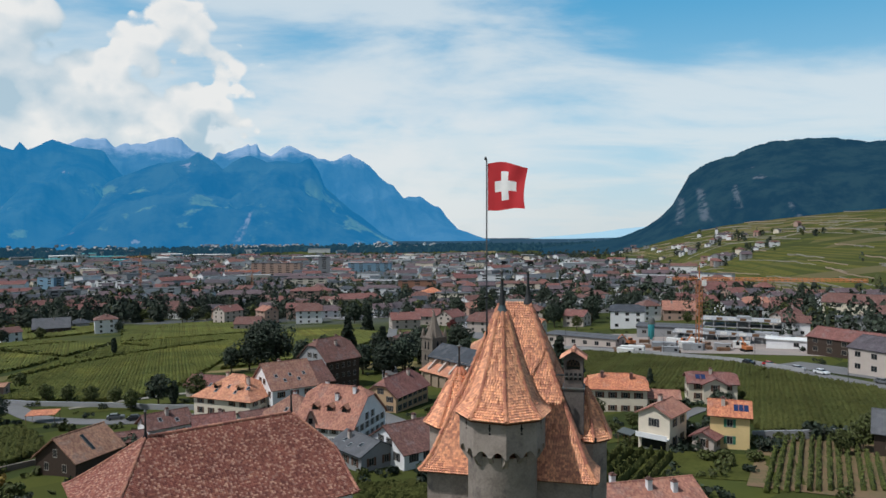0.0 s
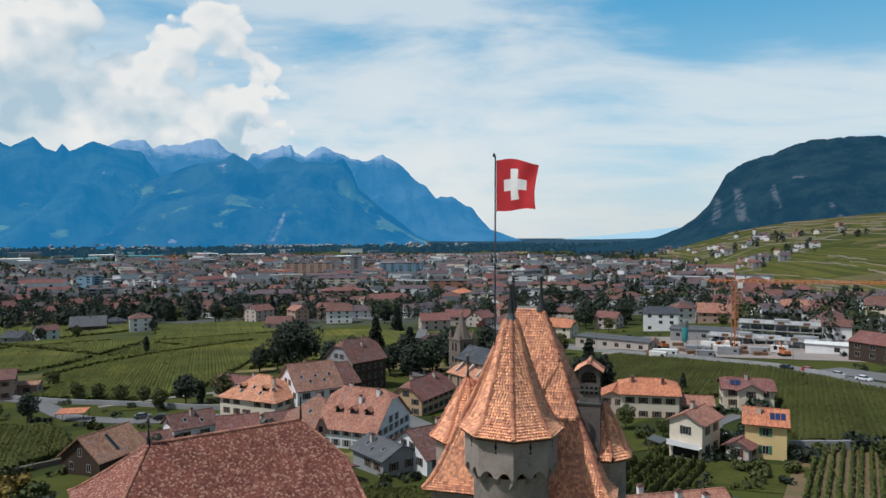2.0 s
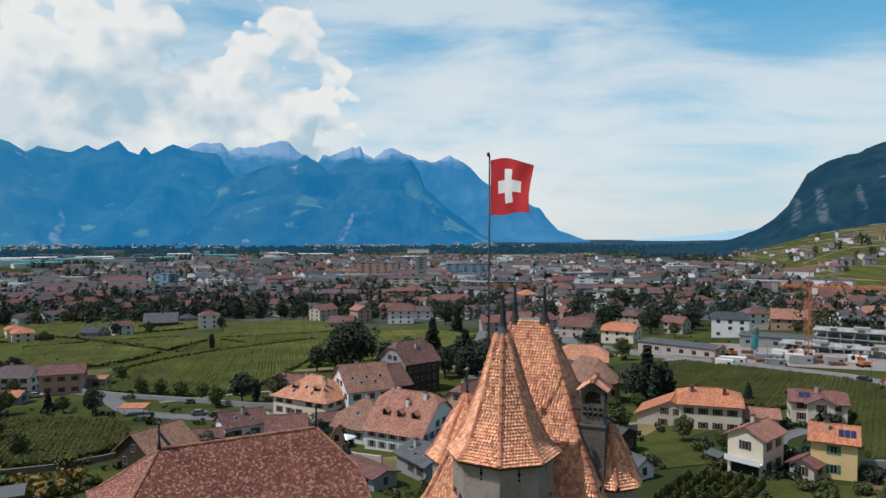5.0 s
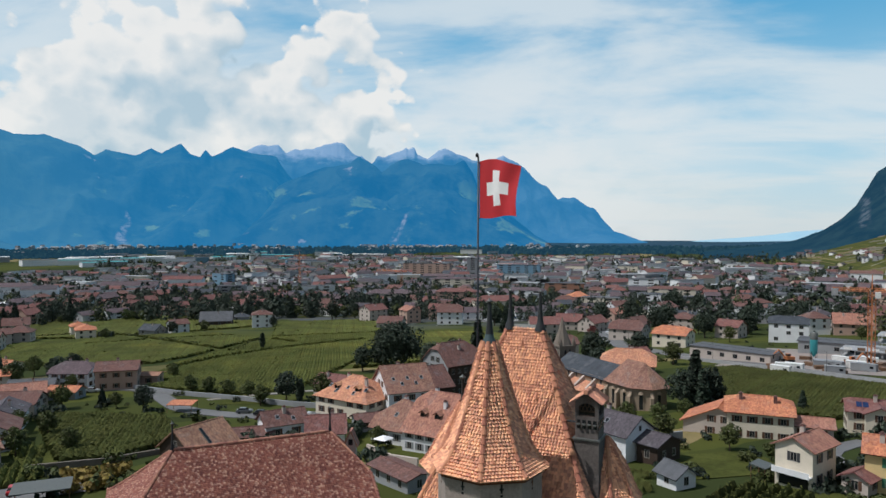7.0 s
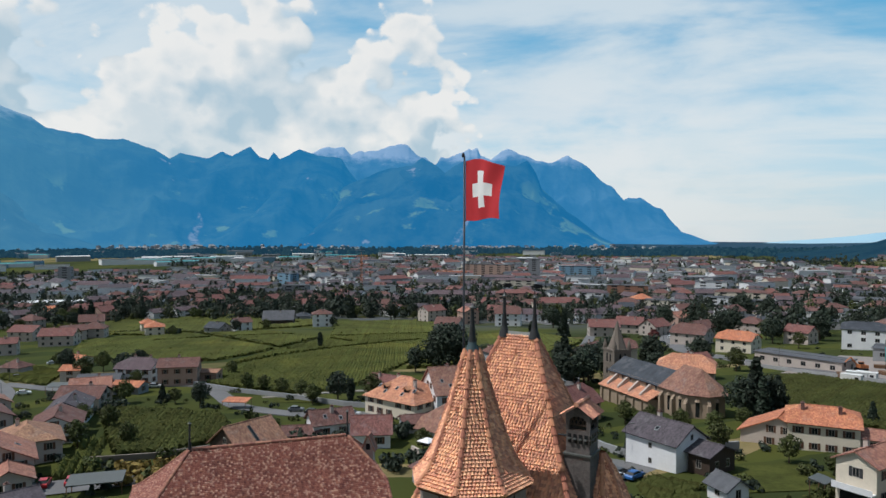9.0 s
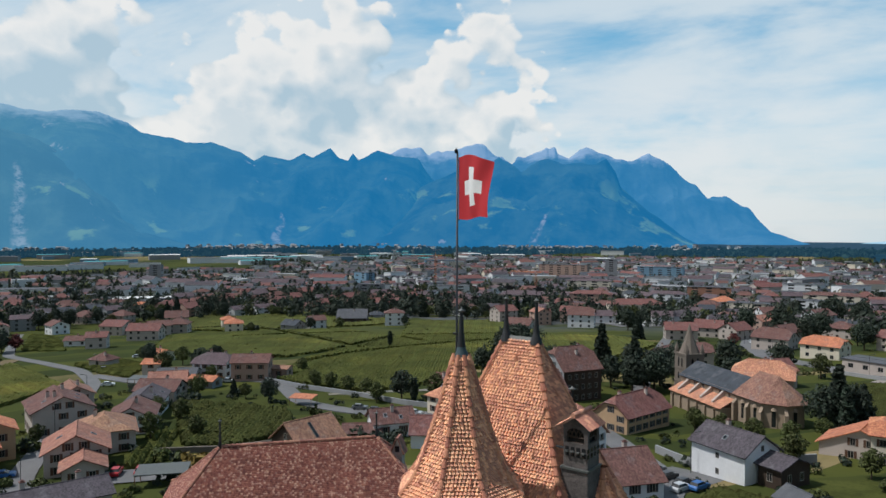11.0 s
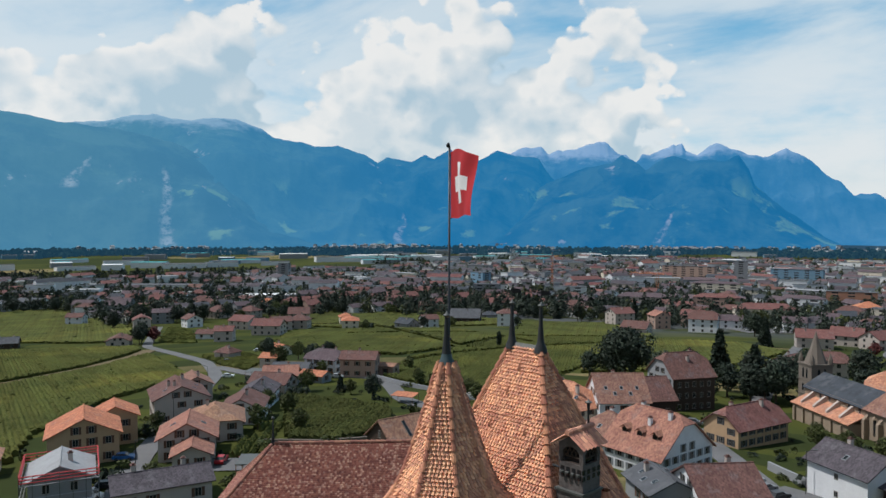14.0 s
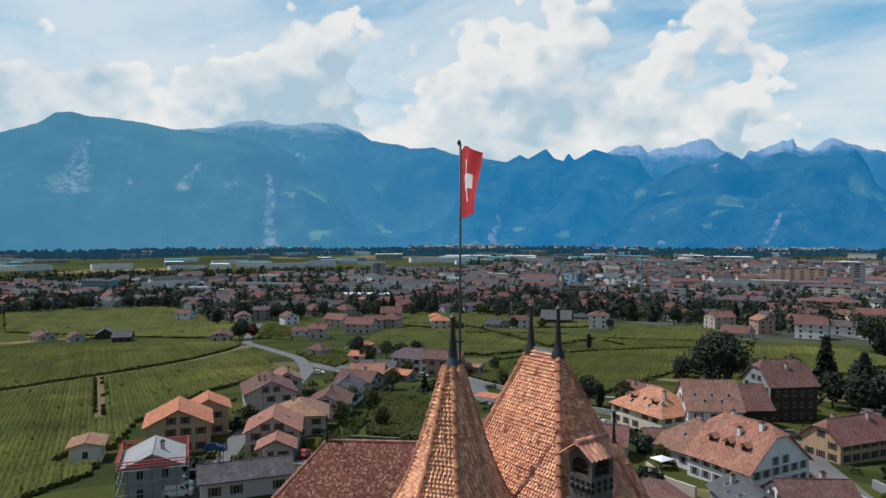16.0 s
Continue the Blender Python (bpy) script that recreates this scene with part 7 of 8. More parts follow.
vineyard("wide green vineyard in straight rows", [(-140, 214), (-96, 202), (-85, 216), (-87, 255), (-103, 417), (-169, 373), (-160, 261)], 111, 1.2, 0.9, 1.35, 1.3, seed=1, leaves=2)
vineyard("green vineyard behind the great tree", [(-83, 264), (-62, 285), (-40, 330), (-30, 396), (-58, 428), (-100, 414)], 108, 1.4, 1.2, 1.35, 1.5, seed=19)
vineyard("green vineyard by the edge of town", [(-172, 379), (-105, 424), (-120, 470), (-150, 520), (-219, 485)], 110, 1.5, 1.8, 1.35, 1.6, seed=2)
vineyard("green vineyard with tracks between blocks", [(-235, 262), (-172, 269), (-170, 300), (-176, 376), (-233, 404), (-288, 359), (-306, 335), (-258, 276)], 117, 1.4, 1.3, 1.35, 1.55, seed=3)
vineyard("far vineyard blocks around villas", [(-349, 374), (-294, 371), (-245, 412), (-212, 456), (-250, 520), (-333, 561), (-468, 498), (-400, 420)], 122, 1.8, 2.2, 1.35, 1.9, seed=4)
vineyard("dense vineyard below the castle", [(-141, 172), (-100, 170), (-84, 150), (-88, 133), (-98, 130), (-112, 143)], 118, 1.2, 0.6, 1.35, 1.3, "vine_deep", seed=5, leaves=4)
vineyard("small vine plot beside the garden", [(-120, 142), (-110, 140), (-92, 118), (-97, 112)], 128, 1.9, 0.8, 1.4, seed=6, leaves=5)
vineyard("broad vineyard slope in long rows", [(-430, 159), (-318, 236), (-200, 182), (-182, 137), (-158, 105), (-118, 76), (-110, 55), (-220, 20), (-400, 60)], 157, 1.2, 0.9, 1.35, 1.3, seed=7, leaves=1)
vineyard("far vineyard with dark hedge lines", [(-540, 194), (-738, 256), (-640, 373), (-563, 406), (-500, 370), (-456, 325), (-344, 249), (-377, 232)], 150, 2.0, 2.4, 1.35, 2.1, seed=8)
vineyard("vine rows between the houses", [(-329, 258), (-300, 262), (-370, 312), (-417, 328)], 40, 2.8, 2.0, seed=9)
vineyard("small vineyard at the road bend", [(-248, 222), (-236, 240), (-210, 228), (-190, 200), (-220, 210)], 35, 2.2, 1.4, seed=10)
vineyard("vineyard below the building site", [(38, 205), (44, 274), (57, 279), (96, 232), (100, 219), (84, 200), (60, 188)], 66, 1.15, 0.7, 1.35, 1.25, "vine_deep", seed=11, leaves=3)
vineyard("vineyard above the stone wall", [(64, 141), (66, 152), (74, 172), (80, 197), (100, 216), (108, 204), (112, 176), (98, 140)], 66, 1.15, 0.6, 1.35, 1.25, "vine_deep", seed=12, leaves=4)
vineyard("young vines in bare brown soil", [(63, 136), (82, 135), (72, 106), (48, 107)], 62, 1.45, 0.5, 1.4, 0.62, "vine_young", seed=13, leaves=3)
vineyard("vine rows below the cream house", [(20, 106), (22, 120), (27, 129), (32, 134), (38, 133), (42, 127), (37, 118), (34, 106)], 60, 1.9, 0.6, 1.5, 0.75, "vine_deep", seed=14, leaves=2)
vineyard("vine rows below the white house", [(6.5, 137), (9.5, 142.5), (17, 138), (18, 129), (10, 124)], -29, 1.7, 0.6, 1.4, 0.8, "vine_deep", seed=18, leaves=2)
vineyard("vine plot at the keep's foot", [(-17, 117), (-3, 118), (0, 106), (-12, 102)], 20, 1.6, 0.7, 1.5, 1.1, "vine_deep", seed=15, leaves=6)
vineyard("vines beside the farm track", [(78, 118), (86, 117), (80, 106), (74, 106)], 62, 2.3, 0.8, 1.3, 0.7, "vine_young", seed=17, leaves=3)


def hedge_line(points, height=1.1, width=1.1, seed=3):
    r = random.Random(seed)
    s = Shape("leaf_mid")
    for (xa, ya), (xb, yb) in zip(points, points[1:]):
        n = int(math.hypot(xb - xa, yb - ya) / 1.3)
        for i in range(n):
            x, y = xa + (xb - xa) * i / n, ya + (yb - ya) * i / n
            if r.random() < 0.1:
                continue
            b = on_ground(x, y, height * 0.5)
            for _ in range(8):
                p = b + Vector((r.uniform(-0.9, 0.9) * width, r.uniform(-0.5, 0.5) * width, r.uniform(-0.5, 0.6) * height))
                u = Vector((r.gauss(0, 1), r.gauss(0, 1), r.gauss(0, 1))).normalized()
                w = u.orthogonal().normalized()
                q = r.uniform(0.3, 0.65)
                s.add([p - u * q, p - w * q, p + u * q, p + w * q], [(0, 1, 2, 3)])
    solid("hedge", s, "low overgrown green hedge line between vine blocks", "hedge", kind="stuff")


hedge_line([(-341, 378), (-301, 407), (-250, 377), (-191, 337)], seed=5)
hedge_line([(-160, 316), (-176, 376)], seed=6)
hedge_line([(-420, 200), (-470, 300), (-500, 340)], seed=7)


# ---- trees ----
def leaf_cloud(shape, clumps, leaves, size, r, squash=0.8):
    for c, rad in clumps:
        for _ in range(leaves):
            d = Vector((r.gauss(0, 1), r.gauss(0, 1), r.gauss(0, 1))).normalized()
            d.z *= squash
            p = Vector(c) + d * rad * r.uniform(0.72, 1.08)
            a = (d + Vector((r.uniform(-0.7, 0.7), r.uniform(-0.7, 0.7), r.uniform(-0.5, 0.9)))).normalized()
            u = a.orthogonal().normalized()
            w = a.cross(u)
            q = r.uniform(0, 6.28)
            u, w = u * math.cos(q) + w * math.sin(q), w * math.cos(q) - u * math.sin(q)
            s1, s2 = size * r.uniform(0.6, 1.3), size * r.uniform(0.5, 1.0)
            shape.add([p - u * s1, p - w * s2, p + u * s1, p + w * s2 + a * 0.15 * size], [(0, 1, 2, 3)])


def broadleaf(seed, height, spread, leaf="leaf_mid", label="leafy broad tree", leaves=44, clumps=26, size=0.42):
    r = random.Random(seed)
    ob = thing("tree", label, "tree", Matrix.Translation((0, 0, -300)))
    tr = Shape("bark")
    th = height * 0.36
    tr.beam((0, 0, -1), (0.1, 0.05, th), 0.045 * height * 0.7, 7, 0.02 * height)
    cl = []
    for i in range(clumps):
        a = 2.4 * i
        f = (i + 0.5) / clumps
        rr = spread * 0.78 * math.sqrt(max(0.05, 1 - (2 * f - 0.95) ** 2)) * r.uniform(0.35, 1.05)
        c = (rr * math.cos(a), rr * math.sin(a), height * (0.32 + 0.56 * f) + r.uniform(-0.04, 0.04) * height)
        cl.append((c, spread * r.uniform(0.24, 0.40)))
        if i % 4 == 0:
            tr.beam((0.1, 0.05, th * r.uniform(0.75, 1.0)), c, 0.012 * height, 5, 0.004 * height)
    part("trunk", tr, ob)
    cr = Shape(leaf)
    leaf_cloud(cr, cl, leaves, size * spread / 4, r)
    part("crown", cr, ob)
    return ob


def conifer(seed, height, spread, label="dark conifer", leaf="needle", slim=False):
    r = random.Random(seed)
    ob = thing("conifer", label, "tree", Matrix.Translation((0, 0, -300)))
    tr = Shape("bark")
    tr.beam((0, 0, -1), (0, 0, height * 0.95), 0.022 * height, 6, 0.004 * height)
    part("trunk", tr, ob)
    cr = Shape(leaf)
    n = 15 if not slim else 18
    for i in range(n):
        f = (i + 0.3) / n
        z = height * (0.08 + 0.9 * f)
        rad = spread * ((1 - f) ** 0.8 if not slim else math.sin(math.pi * min(1, 0.12 + 0.88 * (1 - f))) ** 0.6 * (1 - 0.35 * f))
        k = max(5, int(13 * (1 - f) + 5))
        for j in range(k):
            a = 6.283 * (j + r.random()) / k
            q = rad * r.uniform(0.65, 1.1)
            p0 = Vector((0, 0, z + 0.05 * height))
            for m in (0.35, 0.65, 0.95):
                c = Vector((q * m * math.cos(a), q * m * math.sin(a), z - q * m * (0.32 if not slim else -0.2)))
                leaf_cloud(cr, [(c, 0.10 * spread + 0.12)], 4, 0.16 * spread + 0.12, r)
    part("crown", cr, ob)
    return ob


def shrub(seed, size, leaf="leaf_mid", label="rounded green garden shrub"):
    r = random.Random(seed)
    ob = thing("shrub", label, "shrub", Matrix.Translation((0, 0, -300)))
    cr = Shape(leaf)
    cl = [((r.uniform(-0.6, 0.6) * size, r.uniform(-0.6, 0.6) * size, size * r.uniform(0.25, 0.75)), size * r.uniform(0.32, 0.5)) for _ in range(9)]
    leaf_cloud(cr, cl, 40, 0.16 * size, r)
    part("foliage", cr, ob)
    tr = Shape("bark")
    tr.beam((0, 0, -0.5), (0, 0, size * 0.5), 0.05 * size, 5)
    part("stem", tr, ob)
    return ob


TREES = {"oak": broadleaf(1, 12, 5.5, "leaf_dark", "dark leafy broad-crowned tree", leaves=76, size=0.30), "ash": broadleaf(2, 10, 4.2, "leaf_mid", "green leafy tree among houses", leaves=64, size=0.33), "lime": broadleaf(3, 8, 3.2, "leaf_mid", "small round leafy tree"),
         "plum": broadleaf(4, 6.5, 3.0, "leaf_red", "dark red ornamental tree"), "big": broadleaf(5, 15, 8.5, "leaf_dark", "great spreading dark tree", leaves=150, clumps=52, size=0.19),
         "spruce": conifer(6, 15, 3.6, "tall dark pointed spruce"), "fir": conifer(7, 11, 3.0, "dark green pointed fir"), "cypress": conifer(8, 8, 1.5, "slim dark columnar tree", slim=True),
         "shrub": shrub(9, 1.6), "gold": shrub(10, 2.0, "leaf_gold", "yellowish shrub on a bank"), "hedge": shrub(11, 2.6, "leaf_dark", "dense dark green shrub")}
USED = set()


def plant(kind, x, y, scale=1.0, group=""):
    ob = TREES[kind]
    q = (x * 12.9898 + y * 78.233) % 360
    m = Matrix.Translation(on_ground(x, y, -0.1)) @ Matrix.Rotation(radians(q), 4, "Z") @ Matrix.Scale(scale, 4)
    if kind in USED:
        ob = copy_thing(ob, m)
    USED.add(kind)
    ob.matrix_world = m
    if group:
        tagged(ob, group=group)
    return ob


# the dark wood behind the inn and round the church
for kind, x, y, sc in (("big", -64, 257, 1.22), ("oak", -77, 257, 0.8), ("oak", -72, 263, 0.9), ("spruce", -38, 282, 1.25), ("oak", -24, 266, 1.1), ("oak", -14, 258, 1.1), ("ash", -18, 250, 1.0), ("oak", -8, 270, 1.2), ("ash", -30, 258, 0.8),
                       ("oak", -50, 252, 1.0), ("oak", -20, 238, 1.0), ("oak", -14, 244, 1.1), ("oak", -6, 250, 1.1), ("oak", -28, 246, 0.9), ("spruce", -22, 256, 1.1), ("oak", 8, 256, 0.9), ("oak", -44, 266, 1.0), ("oak", -10, 282, 1.1), ("oak", 6, 284, 1.2), ("oak", 24, 300, 1.0), ("ash", 36, 290, 0.9), ("oak", 40, 430, 1.2), ("oak", 62, 396, 1.1), ("oak", 86, 412, 1.3), ("spruce", 92, 440, 1.2), ("oak", 110, 440, 1.2), ("oak", 10, 500, 1.3), ("oak", -60, 480, 1.2), ("oak", 30, 520, 1.4), ("ash", 128, 372, 0.7), ("ash", 70, 372, 0.8), ("ash", 160, 372, 0.7), ("ash", 205, 330, 0.7), ("oak", 30, 199, 0.9), ("spruce", 33, 202, 1.05), ("oak", 37, 206, 0.85), ("fir", 34, 197, 1.0), ("fir", 39, 210, 0.9), ("ash", 8, 186, 0.55), ("lime", 15, 182, 0.7), ("lime", 22, 183, 0.65), ("ash", 2, 190, 0.6), ("lime", 29, 190, 0.6), ("fir", 58, 199, 0.5),
                       ("cypress", -150, 323, 1.0), ("plum", 5, 408, 1.1), ("oak", 48, 452, 1.3), ("spruce", -45, 420, 1.1), ("oak", 80, 560, 1.5), ("oak", 66, 600, 1.6), ("oak", 135, 500, 1.2), ("oak", 150, 470, 1.2), ("ash", 62, 420, 1.1),
                       ("oak", -79, 196, 0.75), ("cypress", -74, 194, 0.9), ("ash", -84, 190, 0.6), ("lime", -92, 198, 0.7), ("lime", -100, 201, 0.7), ("lime", -109, 205, 0.7), ("lime", -117, 208, 0.7), ("ash", -70, 200, 0.8),
                       ("oak", -114, 180, 0.6), ("lime", -124, 182, 0.6), ("hedge", -136, 172, 1.2), ("ash", -140, 180, 0.7), ("fir", -130, 184, 0.5),
                       ("hedge", -60, 146, 1.2), ("hedge", -56, 148, 1.2), ("hedge", -66, 150, 1.1), ("shrub", -50, 152, 1.5), ("hedge", -45, 160, 1.2),
                       ("lime", -112, 134, 0.8), ("lime", -118, 150, 0.8), ("ash", -128, 152, 0.6), ("lime", -102, 138, 0.7), ("shrub", -96, 122, 1.4), ("gold", -85, 120, 1.4), ("gold", -80, 124, 1.3), ("gold", -78, 116, 1.4), ("shrub", -74, 120, 1.5), ("gold", -82, 114, 1.2),
                       ("lime", -92, 92, 0.6), ("shrub", -110, 98, 1.2), ("shrub", -129, 118, 1.4), ("lime", -134, 122, 0.6), ("shrub", -108, 86, 1.0),
                       ("hedge", -34, 138, 1.2), ("lime", -37, 150, 0.6), ("hedge", -14, 143, 1.3), ("hedge", -38, 134, 1.2), ("shrub", -40, 128, 1.4),
                       ("hedge", -2, 120, 1.4), ("hedge", 4, 122, 1.3), ("shrub", 1, 128, 1.3), ("shrub", 24, 141, 1.2), ("shrub", 36, 150, 1.2), ("lime", 34, 158, 0.7), ("hedge", 47, 155, 1.2), ("fir", 44, 152, 0.45),
                       ("lime", 22, 164, 0.8), ("hedge", 45, 146, 1.3), ("hedge", 60, 130, 1.0), ("lime", 76, 128, 0.8), ("lime", 71, 126, 0.6), ("hedge", 66, 171, 1.4), ("hedge", 49, 141, 1.3), ("hedge", 57, 146, 1.3), ("shrub", 50, 126, 1.2), ("shrub", 47, 126, 1.2), ("lime", 58, 152, 0.6), ("hedge", 75, 133, 1.3), ("lime", 82, 136, 0.7), ("hedge", 72, 138, 1.2), ("shrub", 55, 124, 1.2), ("lime", 40, 150, 0.5),
                       ("oak", -178, 222, 0.8), ("ash", -188, 214, 0.9), ("lime", -160, 208, 0.7), ("lime", -140, 234, 0.7), ("oak", -186, 240, 0.7), ("ash", -200, 236, 0.8), ("oak", -335, 252, 1.0), ("oak", -328, 246, 0.9), ("plum", -330, 256, 1.4), ("oak", -214, 232, 0.8), ("ash", -226, 240, 0.7),
                       ("ash", -232, 408, 0.8), ("oak", -246, 395, 0.7), ("oak", -205, 448, 0.6), ("ash", -270, 366, 0.7), ("hedge", -276, 374, 1.6), ("hedge", -280, 380, 1.6)):
    plant(kind, x, y, sc)
# low planting that nobody could count
bush_rng = random.Random(19)
bushes = Shape("leaf_dark", "leaf_mid", "needle")
for x0, y0, x1, y1, many in ((16, 100, 62, 178, 70), (-20, 112, 16, 200, 90), (-110, 84, -60, 176, 90), (-70, 150, -14, 215, 80), (-170, 90, -105, 200, 120), (-60, 236, 40, 330, 90), (-20, 330, 110, 470, 80), (60, 118, 96, 150, 30), (120, 170, 200, 300, 50), (-120, 176, -60, 232, 40)):
    for i in range(many):
        x, y = bush_rng.uniform(x0, x1), bush_rng.uniform(y0, y1)
        if not all((x - a) ** 2 + (y - b) ** 2 > (c * 0.72 + 0.4) ** 2 for a, b, c in BUILT) or near_path(x, y) or any(inside(p, x, y) for p in POLYS):
            continue
        big = bush_rng.uniform(0.5, 1.5) * (1.6 if bush_rng.random() < 0.2 else 1.0)
        base = on_ground(x, y)
        kind = bush_rng.choice((0, 0, 1, 1, 2))
        for c in range(5):
            o = base + Vector((bush_rng.uniform(-1, 1) * big, bush_rng.uniform(-1, 1) * big, big * bush_rng.uniform(0.2, 0.9)))
            part_ = Shape("leaf_dark")
            leaf_cloud(part_, [(o, big * bush_rng.uniform(0.4, 0.65))], 16, 0.28 * big, bush_rng)
            bushes.add(part_.v, part_.f, kind)
solid("garden_planting", bushes, "low garden bushes and hedges between the houses", "bushes", kind="stuff")
# dry walls along the terraces of the slope
wall_rng = random.Random(23)
for k in range(110):
    az_ = wall_rng.uniform(-37, -16)
    r0 = profile(SLOPE_FOOT, -az_) + (1680 - profile(SLOPE_FOOT, -az_)) * wall_rng.random() ** 0.9
    span = wall_rng.uniform(0.8, 3.4)
    pts = [polar(az_ + span * i / 12, r0 + 14 * noise.noise((r0, i * 0.3, 1)) + 9.0 * i * span / 3) for i in range(13)]
    garden_wall("dry stone terrace wall on the vineyard slope", pts, wall_rng.uniform(0.6, 1.3), 0.7, wall_rng.choice(("gravel", "stone_tan", "gravel")))
ribbon("road_slope", "pale road winding up the vineyard slope", [polar(-15, 900), polar(-17.5, 1150), polar(-19, 1300), polar(-22, 1330), polar(-25, 1290), polar(-27, 1360), polar(-31, 1480)], 5.0, "gravel")
tree_rng = random.Random(3)
count = 0
while count < 125:
    az_ = tree_rng.uniform(-14, 76)
    inner = town_inner(az_)
    r = inner - 25 + 90 * tree_rng.random()
    x, y = polar(az_, r)
    if not free(x, y, 0.5) or near_path(x, y):
        continue
    plant(tree_rng.choice(("oak", "oak", "ash", "lime", "spruce", "oak")), x, y, tree_rng.uniform(0.8, 1.35), "trees of the town")
    count += 1
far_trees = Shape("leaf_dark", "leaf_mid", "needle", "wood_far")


def far_tree(x, y, h, w, k, r, n=16, size=0.5):
    base = on_ground(x, y)
    for i in range(n):
        f = r.random()
        a = r.uniform(0, 6.283)
        rad = w * math.sqrt(max(0.02, 1 - (2 * f - 0.9) ** 2)) * r.uniform(0.3, 1.0)
        if k == 2:
            rad = w * 0.8 * (1 - f) * r.uniform(0.5, 1.0)
        p = base + Vector((rad * math.cos(a), rad * math.sin(a), h * (0.1 + 0.87 * f)))
        n_ = Vector((math.cos(a), math.sin(a), r.uniform(-0.2, 1.2))).normalized()
        u = n_.orthogonal().normalized()
        v = n_.cross(u)
        q = w * r.uniform(0.7, 1.2) * size * (1.0 - 0.5 * f if k == 2 else 1.0)
        far_trees.add([p - u * q, p - v * q * 0.8, p + u * q, p + v * q * 0.9], [(0, 1, 2, 3)], k)


for i in range(3000):
    az_ = tree_rng.uniform(-33, 77)
    inner = town_inner(az_)
    r = inner - 10 + (860 - inner) * tree_rng.random()
    x, y = polar(az_, r)
    if free(x, y, 0.0) and not near_path(x, y) and (az_ > -15 or r < town_outer(az_)):
        far_tree(x, y, tree_rng.uniform(7, 15), tree_rng.uniform(3.2, 6.6), tree_rng.choice((0, 0, 0, 0, 1, 2)), tree_rng, 72, 0.18)
for i in range(7000):
    az_ = tree_rng.uniform(-30, 78)
    r = tree_rng.uniform(830, 2000) if az_ < 38 else tree_rng.uniform(830, 1350)
    x, y = polar(az_, r)
    if free(x, y, 0.0) and (az_ > -15 or r < town_outer(az_)):
        far_tree(x, y, tree_rng.uniform(7, 14), tree_rng.uniform(3, 6.5), tree_rng.choice((0, 0, 0, 1, 2)), tree_rng, 26, 0.32)
for cx, cy, sp, many in ((178, 759, 30, 34), (175, 607, 24, 26), (268, 1044, 50, 40), (205, 680, 26, 20), (492, 1320, 50, 16), (490, 1071, 16, 6), (300, 480, 40, 8), (-528, 342, 8, 6), (-420, 640, 40, 40), (-330, 690, 40, 34), (-140, 560, 26, 18), (-500, 720, 50, 40), (-90, 690, 40, 26), (-250, 800, 50, 30), (60, 640, 26, 18), (120, 800, 50, 30), (-600, 560, 50, 36), (-390, 560, 26, 20)):
    for i in range(many):
        x, y = tree_rng.gauss(cx, sp), tree_rng.gauss(cy, sp * 0.7)
        if free(x, y, -2.0) and not near_path(x, y):
            far_tree(x, y, tree_rng.uniform(9, 17), tree_rng.uniform(4, 7), tree_rng.choice((0, 0, 0, 2)), tree_rng, 40, 0.28)
for az_c, r_c, many in ((33, 610, 12), (30, 588, 14), (27, 600, 14), (24, 632, 16), (21.5, 600, 10), (19, 622, 16), (17.5, 660, 14), (15, 606, 10), (12.5, 545, 10), (10.5, 585, 12), (37, 640, 12), (41, 640, 12), (22, 690, 16), (28, 690, 16), (34, 720, 14), (8, 640, 8), (5, 560, 6), (44, 660, 12), (48, 690, 12), (53, 700, 12), (-9, 470, 8), (-12, 480, 8), (-3, 505, 8), (13.5, 700, 12)):
    cx, cy = polar(az_c, r_c)
    for i in range(many):
        x, y = tree_rng.gauss(cx, 15), tree_rng.gauss(cy, 11)
        if free(x, y, -3.0) and not near_path(x, y):
            far_tree(x, y, tree_rng.uniform(11, 18), tree_rng.uniform(5.0, 8.5), tree_rng.choice((0, 0, 0, 0, 2)), tree_rng, 110, 0.15)
# the outermost belt takes wood_far, which carries haze in its emission
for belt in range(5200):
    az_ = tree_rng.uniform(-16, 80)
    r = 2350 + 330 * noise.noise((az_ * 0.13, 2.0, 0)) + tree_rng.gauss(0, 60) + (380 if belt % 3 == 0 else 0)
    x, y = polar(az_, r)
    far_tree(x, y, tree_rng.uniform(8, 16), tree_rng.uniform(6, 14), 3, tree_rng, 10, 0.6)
for i in range(140):
    az_ = tree_rng.uniform(-36, -13)
    r = tree_rng.uniform(620, 1700)
    x, y = polar(az_, r)
    if noise.noise((x * 0.006, y * 0.006, 1)) > 0.12 and free(x, y, 0):
        far_tree(x, y, tree_rng.uniform(6, 12), tree_rng.uniform(3, 6), tree_rng.choice((0, 1)), tree_rng)
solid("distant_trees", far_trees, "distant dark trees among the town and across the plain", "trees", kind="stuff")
for k, ob in TREES.items():
    if k not in USED:
        for o in (*ob.children_recursive, ob):
            bpy.data.objects.remove(o)

